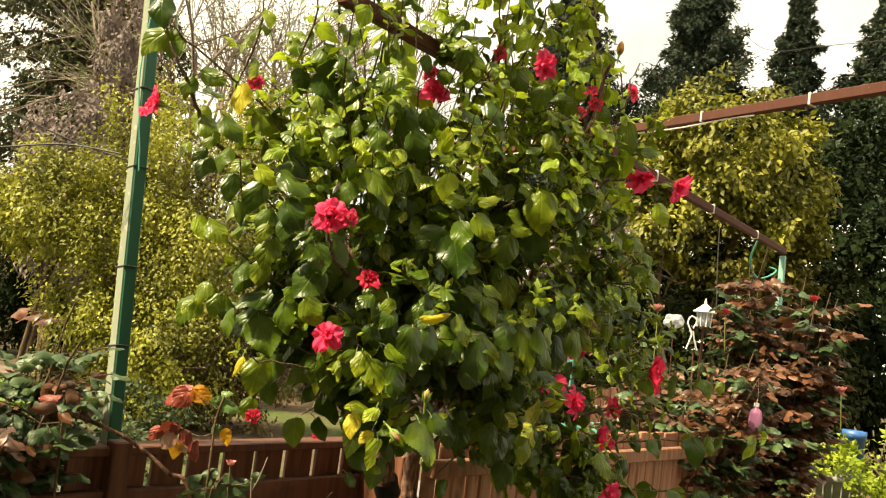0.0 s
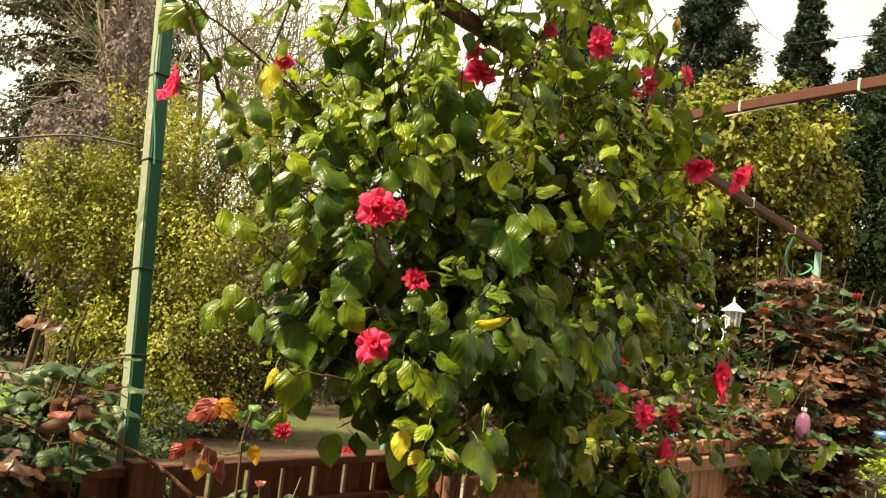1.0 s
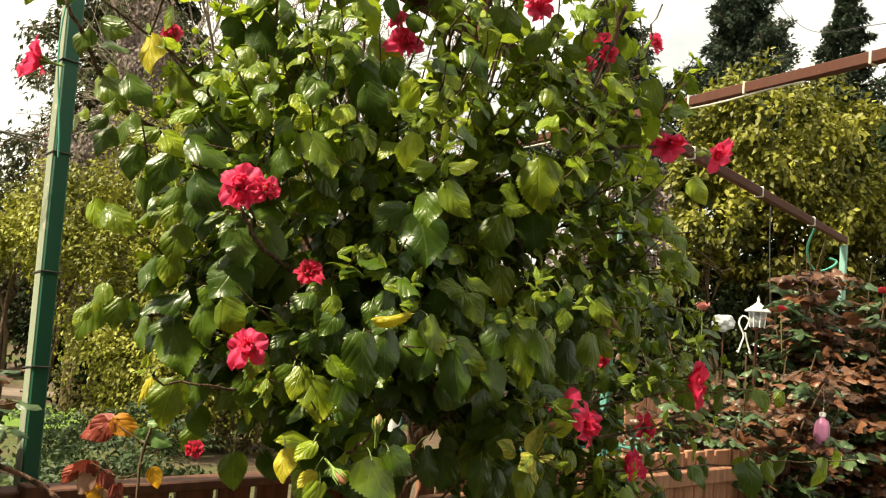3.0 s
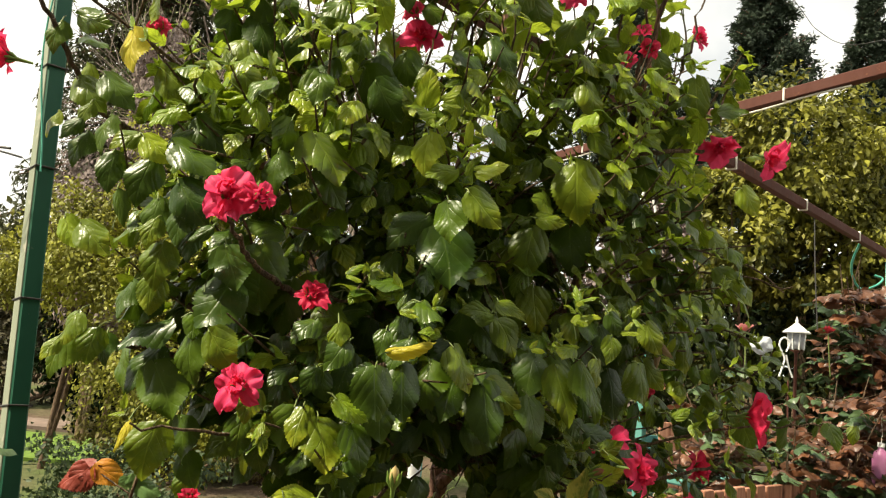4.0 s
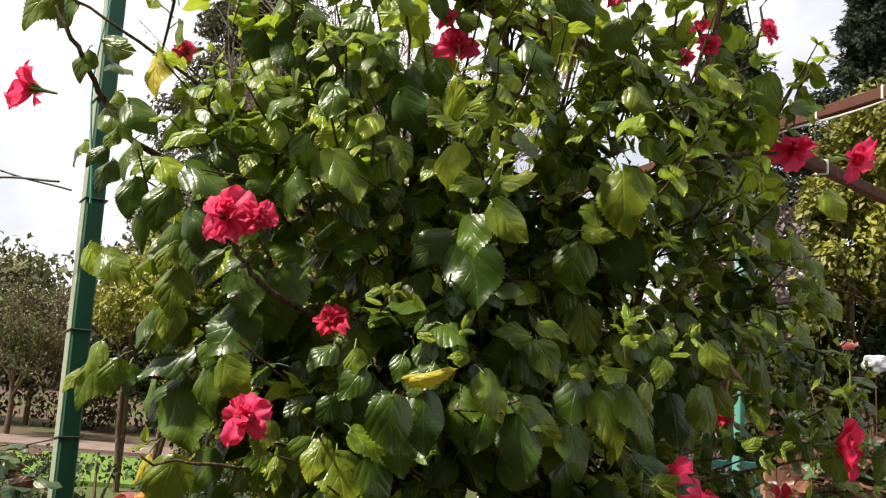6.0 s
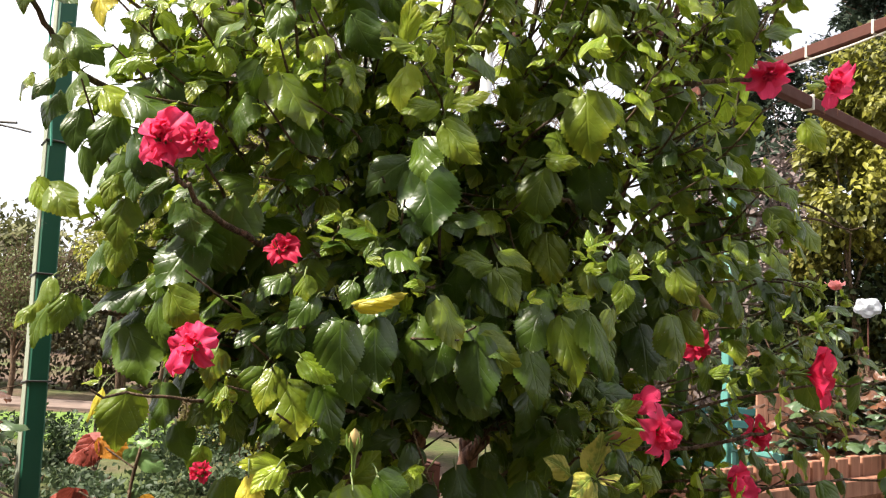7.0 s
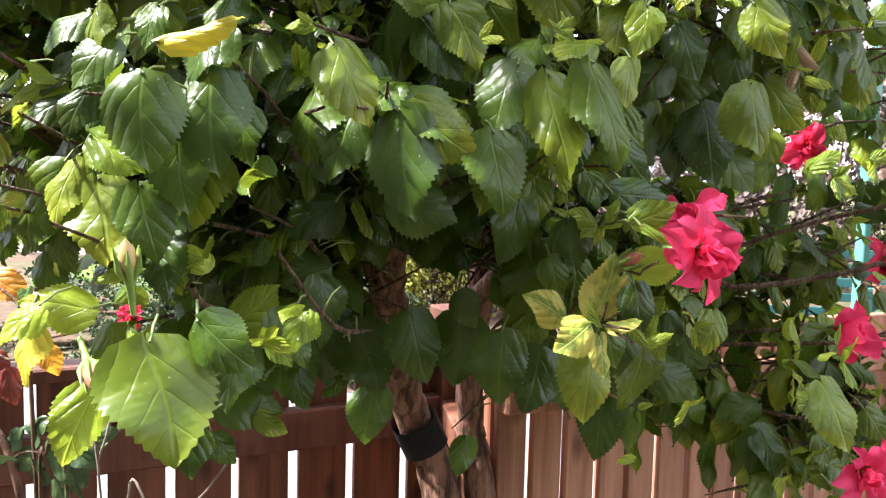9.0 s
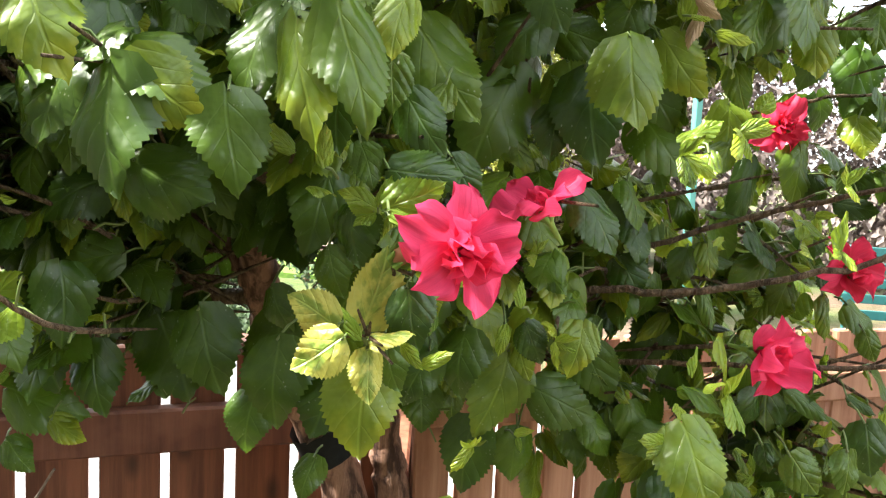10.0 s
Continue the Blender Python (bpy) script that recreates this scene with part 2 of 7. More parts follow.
# ---- builders ----
def part(name, mesh, material, parent=None, label=""):
    """Links a mesh (or a bmesh) as one object, under a thing if one is given."""
    if isinstance(mesh, bmesh.types.BMesh):
        me = bpy.data.meshes.new(name)
        mesh.to_mesh(me)
        mesh.free()
        mesh = me
    if material is not None and not mesh.materials:
        mesh.materials.append(material)
    ob = new(name, mesh)
    if parent is not None:
        ob.parent = parent
    if label:
        tagged(ob, label)
    return ob


def thing(name, label, category, group="", kind="", at=(0, 0, 0)):
    ob = new(name)
    ob.empty_display_size = 0.05
    ob.location = at
    return tagged(ob, label, category, group, kind)


def mesh_of(name, verts, faces, uv=None, smooth=True):
    me = bpy.data.meshes.new(name)
    verts = np.asarray(verts, dtype=np.float32)
    faces = np.asarray(faces, dtype=np.int32)
    k = faces.shape[1]
    me.vertices.add(len(verts))
    me.vertices.foreach_set("co", verts.ravel())
    me.loops.add(faces.size)
    me.loops.foreach_set("vertex_index", faces.ravel())
    me.polygons.add(len(faces))
    me.polygons.foreach_set("loop_start", np.arange(0, faces.size, k, dtype=np.int32))
    me.update(calc_edges=True)
    if smooth:
        me.polygons.foreach_set("use_smooth", np.ones(len(faces), dtype=bool))
    if uv is not None:
        layer = me.uv_layers.new(name="UVMap")
        layer.data.foreach_set("uv", np.asarray(uv, dtype=np.float32)[faces.ravel()].ravel())
    me.validate()
    return me


def unit(a):
    a = np.asarray(a, dtype=float)
    return a / np.maximum(np.linalg.norm(a, axis=-1, keepdims=True), 1e-9)


def frames_of(tips, normals):
    """Axes across, along and out of a leaf, one row of each for every leaf."""
    y = unit(tips)
    x = unit(np.cross(y, normals))
    return x, y, np.cross(x, y)


def scatter(name, template, pos, tips, normals, size, width=1.0):
    """One mesh with the template set at every place."""
    tv, tf, tuv = template
    x, y, z = frames_of(tips, normals)
    size = np.broadcast_to(np.asarray(size, dtype=float), (len(pos),))[:, None, None]
    width = np.broadcast_to(np.asarray(width, dtype=float), (len(pos),))[:, None, None]
    v = (tv[None, :, 0:1] * x[:, None] * width + tv[None, :, 1:2] * y[:, None] + tv[None, :, 2:3] * z[:, None]) * size + np.asarray(pos)[:, None]
    f = tf[None] + (np.arange(len(pos)) * len(tv))[:, None, None]
    return mesh_of(name, v.reshape(-1, 3), f.reshape(-1, tf.shape[1]), np.tile(tuv, (len(pos), 1)))


def joined(name, pieces):
    """Several (verts, faces, uv) of quads in one mesh."""
    vs, fs, us, n = [], [], [], 0
    for v, f, u in pieces:
        vs.append(v), fs.append(np.asarray(f) + n), us.append(u)
        n += len(v)
    return mesh_of(name, np.vstack(vs), np.vstack(fs), np.vstack(us))


def tube(points, radii, sides=7):
    """A round, tapered branch through the points: verts, quads, uv."""
    p = np.asarray(points, dtype=float)
    r = np.broadcast_to(np.asarray(radii, dtype=float), (len(p),))
    t = unit(np.gradient(p, axis=0))
    side = np.cross(t, [0.31, 0.17, 0.93])
    side = unit(np.where(np.linalg.norm(side, axis=1, keepdims=True) < 0.1, np.cross(t, [1.0, 0, 0]), side))
    up = np.cross(side, t)
    a = np.linspace(0, 2 * np.pi, sides, endpoint=False)
    ring = np.cos(a)[None, :, None] * side[:, None] + np.sin(a)[None, :, None] * up[:, None]
    v = (p[:, None] + ring * r[:, None, None]).reshape(-1, 3)
    f = [[i * sides + j, i * sides + (j + 1) % sides, (i + 1) * sides + (j + 1) % sides, (i + 1) * sides + j] for i in range(len(p) - 1) for j in range(sides)]
    u = np.stack([np.tile(a / 6.283, len(p)), np.repeat(np.linspace(0, 1, len(p)), sides)], 1)
    return v, np.array(f), u


def bend(points, n=10, wiggle=0.0, seed=0):
    """A smooth line through a few points (Catmull-Rom)."""
    p = np.asarray(points, dtype=float)
    q = np.vstack([2 * p[0] - p[1], p, 2 * p[-1] - p[-2]])
    out = []
    for i in range(1, len(q) - 2):
        for s in np.linspace(0, 1, n, endpoint=False):
            a, b, c, d = q[i - 1], q[i], q[i + 1], q[i + 2]
            out.append(0.5 * (2 * b + (c - a) * s + (2 * a - 5 * b + 4 * c - d) * s**2 + (3 * b - a - 3 * c + d) * s**3))
    out.append(p[-1])
    out = np.array(out)
    if wiggle:
        out += np.random.default_rng(seed).normal(0, wiggle, out.shape) * np.linspace(0.2, 1, len(out))[:, None]
    return out


def board(size, bevel=0.003, at=(0, 0, 0)):
    """A block with worn edges, as a bmesh."""
    bm = bmesh.new()
    bmesh.ops.create_cube(bm, size=1.0)
    bmesh.ops.scale(bm, vec=size, verts=bm.verts)
    if bevel:
        bmesh.ops.bevel(bm, geom=bm.edges[:], offset=bevel, segments=1, affect="EDGES")
    bmesh.ops.translate(bm, vec=at, verts=bm.verts)
    return bm


def board_mesh(name, size, material, bevel=0.003):
    bm = board(size, bevel)
    me = bpy.data.meshes.new(name)
    bm.to_mesh(me)
    bm.free()
    me.materials.append(material)
    return me


def lathe(profile, sides=24):
    """A turned shape from (radius, height) pairs."""
    a = np.linspace(0, 2 * np.pi, sides, endpoint=False)
    pr = np.asarray(profile, dtype=float)
    v = np.stack([pr[:, None, 0] * np.cos(a), pr[:, None, 0] * np.sin(a), np.repeat(pr[:, None, 1], sides, 1)], -1).reshape(-1, 3)
    f = [[i * sides + j, i * sides + (j + 1) % sides, (i + 1) * sides + (j + 1) % sides, (i + 1) * sides + j] for i in range(len(pr) - 1) for j in range(sides)]
    return v, np.array(f), np.zeros((len(v), 2))


def leaf_template(seed, stations=31, cup=0.12, droop=0.25, teeth=0.05, wave=0.05, ratio=0.72):
    """An ovate, toothed blade one unit long that lies in the xy plane."""
    r = np.random.default_rng(seed)
    s = np.linspace(0, 1, stations)
    half = np.sin(np.pi * s ** 0.64) ** (0.54 + 0.32 * s) * (1 - 0.14 * s)
    half = half / half.max() * ratio / 2
    half[0] = 0.015
    half[-1] = 0.004
    half *= 1 + teeth * np.where(np.arange(stations) % 2 == 0, 1, -1) * np.clip((s - 0.10) * 5, 0, 1) * np.clip((1 - s) * 6, 0.3, 1)
    rake = np.where(np.arange(stations) % 2 == 0, 0.5 / stations, -0.1 / stations) * (s < 0.97)  # the teeth point to the tip
    cols = np.array([-1.0, -0.52, 0.0, 0.52, 1.0])
    ph = r.uniform(0, 6.28, 4)
    v, uv = [], []
    for i, t in enumerate(s):
        for c in cols:
            x = c * half[i]
            z = -cup * (abs(x) / (ratio / 2)) ** 1.6 * (0.6 + 0.4 * np.sin(3.1 * t + ph[0])) + (0.02 if c == 0 else 0.0) * -1
            z += wave * np.sin(9 * t + ph[1] + (2.5 if c > 0 else 0)) * abs(c) - droop * t ** 2
            y = t - 0.10 * abs(c) * np.exp(-t * 9) - 0.10 * droop * t + (rake[i] if abs(c) == 1.0 else 0.0)
            v.append((x + 0.03 * np.sin(4 * t + ph[2]), y, z))
            uv.append((0.5 + x / ratio, t))
    f = [[i * 5 + j, i * 5 + j + 1, (i + 1) * 5 + j + 1, (i + 1) * 5 + j] for i in range(stations - 1) for j in range(4)]
    return np.array(v), np.array(f), np.array(uv)


HIBISCUS = [
    leaf_template(1, cup=0.22, droop=0.38, ratio=0.80),
    leaf_template(2, cup=0.24, droop=0.46, ratio=0.85),
    leaf_template(3, cup=0.18, droop=0.26, ratio=0.72, wave=0.055),
    leaf_template(4, cup=0.32, droop=0.42, ratio=0.90, wave=0.06),
    leaf_template(5, cup=0.13, droop=0.34, ratio=0.78, wave=0.06),
    leaf_template(6, cup=0.20, droop=0.55, ratio=0.82),
    leaf_template(8, cup=0.20, droop=0.16, ratio=0.94, wave=0.055),  # broad
]
HIBISCUS.append(leaf_template(9, stations=9, cup=0.25, droop=0.35, ratio=0.46, teeth=0.0))  # narrow young leaf
HIBISCUS.append(leaf_template(10, stations=15, cup=0.30, droop=0.30, ratio=0.36, teeth=0.04))  # seen almost edge-on
HIBISCUS.append(leaf_template(12, cup=0.22, droop=0.30, ratio=0.58, wave=0.05))  # long and slender
SIMPLE = (  # a folded leaf for far crowns
    np.array([(0, 0, 0), (-0.28, 0.45, 0.10), (0, 0.5, 0), (0.28, 0.45, 0.10), (0, 1, -0.08)], dtype=float),
    np.array([(0, 2, 1), (0, 3, 2), (1, 2, 4), (2, 3, 4)]),
    np.array([(0.5, 0), (0, 0.45), (0.5, 0.5), (1, 0.45), (0.5, 1)]),
)
SPRAY = (  # a needle spray of three narrow blades
    np.array([(0, 0, 0), (-0.10, 0.5, 0.05), (0, 1, -0.1), (0.10, 0.5, -0.04), (-0.30, 0.75, 0.02), (0.32, 0.70, -0.1), (0.0, 0.3, 0.12)], dtype=float),
    np.array([(0, 3, 1), (1, 3, 2), (0, 1, 4), (0, 5, 3), (0, 6, 2)]),
    np.array([(0.5, 0), (0, 0.5), (0.5, 1), (1, 0.5), (0, 0.7), (1, 0.7), (0.5, 0.3)]),
)


# ---- ground ----
def ground_material():
    n = Nodes("garden_soil")
    where = n.obj()
    grit = n.noise(9.0, 8.0, where, 0.7)
    big = n.noise(0.35, 4.0, where)
    col = n.mix(n.ramp(grit, 0.3, 0.7), (0.060, 0.040, 0.027), (0.15, 0.105, 0.075))
    col = n.mix(n.ramp(big, 0.45, 0.6), col, n.mix(n.ramp(grit, 0.3, 0.7), (0.040, 0.062, 0.018), (0.105, 0.13, 0.042)))
    return n.surface(col, 0.95, 0.0, n.bump(grit, 0.8, 0.03), 0.2)


def ground_sheet():
    r = np.random.default_rng(3)
    rings = [0, 3, 6, 9, 12, 16, 22, 30, 45, 70, 120, 300, 900]
    sides = 48
    v = [(0, 0, 0)]
    for k, d in enumerate(rings[1:]):
        for j in range(sides):
            a = 2 * np.pi * j / sides
            v.append((d * np.cos(a), d * np.sin(a), r.normal(0, 0.02) * min(1, d / 12)))
    f = [(0, 1 + j, 1 + (j + 1) % sides, 1 + (j + 1) % sides) for j in range(sides)]
    me = bpy.data.meshes.new("ground")
    tri = [(0, 1 + j, 1 + (j + 1) % sides) for j in range(sides)]
    quad = [(1 + i * sides + j, 1 + (i + 1) * sides + j, 1 + (i + 1) * sides + (j + 1) % sides, 1 + i * sides + (j + 1) % sides) for i in range(len(rings) - 2) for j in range(sides)]
    me.from_pydata(v, [], tri + quad)
    ob = part("ground", me, ground_material())
    return tagged(ob, "brown garden soil with patches of low grass", "ground", kind="structure")


ground_sheet()


def flat_patch(name, outline, z, material, label, category):
    bm = bmesh.new()
    top = [bm.verts.new((x, y, z)) for x, y in outline]
    face = bm.faces.new(top)
    if face.normal.z < 0:
        face.normal_flip()
    low = bmesh.ops.extrude_face_region(bm, geom=[face])
    bmesh.ops.translate(bm, vec=(0, 0, -0.08), verts=[g for g in low["geom"] if isinstance(g, bmesh.types.BMVert)])
    bmesh.ops.recalc_face_normals(bm, faces=bm.faces[:])
    return tagged(part(name, bm, material), label, category, kind="structure")


def blob_outline(cx, cy, rx, ry, seed, n=28):
    r = np.random.default_rng(seed)
    w = 1 + r.normal(0, 0.05, n)
    return [(cx + rx * w[i] * math.cos(6.2832 * i / n), cy + ry * w[i] * math.sin(6.2832 * i / n)) for i in range(n)]


PAVING = plain_material("pale_paving", (0.16, 0.155, 0.16), (0.25, 0.245, 0.25), 5.0, 0.85, 0, 0.3)
LAWN = plain_material("lawn_turf", (0.060, 0.125, 0.012), (0.14, 0.22, 0.022), 14.0, 0.9, 0, 0.9)
PATH_EARTH = plain_material("path_earth", (0.13, 0.095, 0.075), (0.22, 0.16, 0.13), 6.0, 0.95, 0, 0.4)
flat_patch("pavement", [(-1.72, 1.97), (-0.18, 3.53), (0.06, 3.09), (1.85, 4.97), (3.3, 5.0), (3.3, 7.0), (0.4, 8.2), (-1.2, 6.2), (-3.7, 5.9), (-4.0, 3.4), (-2.6, 2.2)], 0.05, PAVING, "pale sunlit concrete paving behind the fence", "pavement")
flat_patch("lawn", blob_outline(-5.6, 10.2, 2.4, 1.0, 5), 0.06, LAWN, "strip of bright green mown lawn", "lawn")
flat_patch("path", [(-14, 10.9), (-2.2, 12.2), (-2.2, 13.0), (-14, 12.0)], 0.05, PATH_EARTH, "pinkish earth path beyond the lawn", "path")


# ---- unseen wall and ledge behind the camera ----
# added out of view: cuts low sky so light falls from above
SKY_BLOCK = plain_material("sky_block_plaster", (0.30, 0.27, 0.23), (0.38, 0.35, 0.30), 3.0, 0.9, 0, 0.3)
tagged(part("wall_south", board((14.0, 0.25, 6.2), 0.01, (1.0, -2.3, 3.1)), SKY_BLOCK), "unseen plain beige wall added to block low sky light", "wall", kind="structure")
tagged(part("eave", board((14.4, 1.5, 0.14), 0.01, (1.0, -1.7, 6.28)), SKY_BLOCK), "unseen ledge added along the sky-blocking wall", "eave", kind="structure")


# ---- fences ----
def fence(name, start, angle, length, pitch, gap, top, material, label, cap, rail_z, seed):
    """Upright planks with a rail on the near side; local x runs along the fence, -y to the near side."""
    root = thing(name, label, "fence", kind="structure")
    root.matrix_world = pose(start[0], start[1], 0, 0, 0, angle)
    r = random.Random(seed)
    kinds = [board_mesh("plank", (pitch - gap + d, 0.02, top - 0.06), material, 0.003) for d in (-0.004, 0.0, 0.003)]
    n = int(length / pitch)
    for i in range(n):
        p = new("plank", kinds[i % 3])
        p.parent = root
        p.location = ((i + 0.5) * pitch + r.uniform(-0.003, 0.003), r.uniform(-0.002, 0.002), top / 2 + 0.03 + r.uniform(-0.006, 0.004) * (not cap))
        p.rotation_euler = (0, r.uniform(-0.006, 0.006), r.uniform(-0.02, 0.02))
    for z, h in rail_z:
        part("rail", board((length, 0.04, h), 0.005, (length / 2, -0.033, z)), RAIL_WOOD if cap else material, root)
    if cap:
        part("cap_board", board((length, 0.085, 0.028), 0.004, (length / 2, -0.01, top + 0.017)), RAIL_WOOD, root)
    return root


A_LEFT, A_RIGHT = 46.0, 46.0
fence("fence", (-1.66, 1.866), A_LEFT, 2.15, 0.132, 0.020, 1.014, FENCE_DARK, "brown wooden plank fence, its shade put into the dark colour", True, ((0.87, 0.09), (0.25, 0.09)), 1)
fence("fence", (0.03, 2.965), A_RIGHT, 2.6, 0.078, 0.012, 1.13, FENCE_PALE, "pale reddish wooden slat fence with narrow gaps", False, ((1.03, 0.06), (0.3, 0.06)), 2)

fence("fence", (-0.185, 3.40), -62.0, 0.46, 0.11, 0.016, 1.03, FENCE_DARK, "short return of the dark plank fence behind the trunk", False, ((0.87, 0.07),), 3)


def post(name, x, y, top, size, angle, label, paint, face_paint=None, base=0.0, lean=0.0, back=0.0):
    root = thing(name, label, "post", "pergola posts")
    root.matrix_world = Matrix.Translation((x, y, base)) @ pose(0, 0, 0, back, lean, 0) @ pose(0, 0, 0, 0, 0, angle)
    part("shaft", board((size, size, top - base), 0.004, (0, 0, (top - base) / 2)), paint, root)
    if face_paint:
        part("faded_face", board((0.004, size - 0.008, top - base - 0.01), 0.001, (-size / 2 - 0.001, 0, (top - base) / 2)), face_paint, root, "faded paint, made paler for the sun on this face")
    return root


post("fence_post", -0.885, 2.594, 1.064, 0.058, A_LEFT, "dark square wooden fence post under the green post", RAIL_WOOD)
post("fence_post", -0.19, 3.36, 1.12, 0.085, A_LEFT, "dark square wooden fence post", RAIL_WOOD)
left_post = post("green_post", -0.931, 2.649, 3.1, 0.044, 50, "tall square post with dark green paint, one face faded and painted sunlit", GREEN_PAINT, PALE_PAINT, 1.0, -5.8, -6.4)
slim_post = post("green_post", 0.903, 5.15, 2.34, 0.042, 50, "slim teal green painted pergola post", TEAL_PAINT)
part("faded_top", board((0.046, 0.046, 0.60), 0.003, (0, 0, 2.05)), PALE_TEAL, slim_post, "upper part with faded pale paint")
post("green_post", 2.58, 6.16, 2.34, 0.04, 50, "pale teal pergola post behind the roses", PALE_TEAL)
post("green_post", -0.42, 7.62, 2.86, 0.05, 50, "slim teal green post under a beam", TEAL_PAINT)


def beam(name, a, b, depth, thick, label, ties=0, seed=0, cable=False):
    a, b = Vector(a), Vector(b)
    d = b - a
    root = thing(name, label, "beam", "pergola beams")
    root.matrix_world = Matrix.Translation(a) @ d.to_track_quat("X", "Z").to_matrix().to_4x4()
    part("bar", board((d.length, thick, depth), 0.004, (d.length / 2, 0, 0)), RUST, root)
    r = random.Random(seed)
    for i in range(ties):
        x = d.length * (i + 0.35 + r.uniform(-0.2, 0.2)) / ties
        part("wire_tie", board((0.012, thick + 0.010, depth + 0.010), 0.002, (x, 0, 0)), TIE, root, "pale wire tie")
    if cable:
        pts = [(x, -thick * 0.2, -depth / 2 - 0.006 - 0.010 * math.sin(x * 4.2) ** 2) for x in np.linspace(0.1, d.length * 0.52, 40)]
        part("cable", mesh_of("cable", *tube(pts, 0.005)), TIE, root, "cream cable under the beam")
    return root


TIE = plain_material("pale_tie", (0.62, 0.58, 0.50), (0.75, 0.72, 0.66), 30.0, 0.6)
beam("beam", (-0.36, 2.25, 2.385), (2.62, 6.24, 2.385), 0.046, 0.035, "rusty brown metal pergola beam over the bush", 5, 4)
beam("beam", (-0.50, 7.73, 2.905), (3.6, 1.45, 2.905), 0.055, 0.05, "reddish brown pergola beam with wire ties", 13, 5, True)


# ---- hibiscus ----
rng = np.random.default_rng(11)
bush = thing("hibiscus_bush", "large glossy green hibiscus bush with double pink flowers", "bush", at=(0, 0, 0))

AXIS = radians(32.0)  # the crown is broad along the fence
PROFILE_Z = [0.98, 1.10, 1.25, 1.45, 1.75, 2.05, 2.30, 2.50, 2.70, 2.95]
PROFILE = {
    "cu": [0.16, 0.06, 0.00, 0.00, 0.00, 0.00, 0.02, 0.06, 0.10, 0.12],
    "ul": [0.25, 0.36, 0.48, 0.62, 0.75, 0.82, 0.64, 0.48, 0.34, 0.20],
    "ur": [0.60, 0.80, 0.88, 0.90, 0.88, 0.86, 0.80, 0.68, 0.50, 0.30],
    "vf": [0.30, 0.42, 0.47, 0.48, 0.44, 0.36, 0.27, 0.24, 0.22, 0.18],
    "vb": [0.20, 0.26, 0.30, 0.32, 0.28, 0.24, 0.22, 0.20, 0.18, 0.16],
}


def crown(z, angle, k):
    """A place in the crown: height, angle round the middle (0 towards the added wall), share of the radius."""
    g = {key: np.interp(z, PROFILE_Z, row) for key, row in PROFILE.items()}
    s, c = np.sin(angle), np.cos(angle)
    s, c = np.sign(s) * abs(s) ** 0.8, np.sign(c) * abs(c) ** 0.8
    u = g["cu"] + k * s * (g["ur"] if s > 0 else g["ul"])
    v = k * c * (g["vf"] if c > 0 else g["vb"])
    bulge = 0.09 * np.exp(-((u + 0.5) / 0.3) ** 2) * max(0.0, c) * k * np.exp(-((z - 1.55) / 0.4) ** 2)
    v += bulge
    v -= 0.20 * np.exp(-((u - 0.04) / 0.24) ** 2) * np.exp(-((z - 1.80) / 0.16) ** 2) * max(0.0, c) * k  # a hollow
    return np.array([u * math.cos(AXIS) + v * math.sin(AXIS), 2.65 + u * math.sin(AXIS) - v * math.cos(AXIS), z])


def outward(angle):
    u, v = math.sin(angle) * 0.6, math.cos(angle)
    d = np.array([u * math.cos(AXIS) + v * math.sin(AXIS), u * math.sin(AXIS) - v * math.cos(AXIS)])
    return d / np.linalg.norm(d)


leaf_rows = {"dark": [], "mid": [], "lime": [], "yellow": [], "variegated": [], "orange": [], "withered": []}
twigs = []
green_twigs = []


def add_leaf(kind, base, tip, normal, size, shape=None):
    leaf_rows[kind].append((base, unit(tip), unit(normal), size, int(rng.integers(0, 6)) if shape is None else shape))


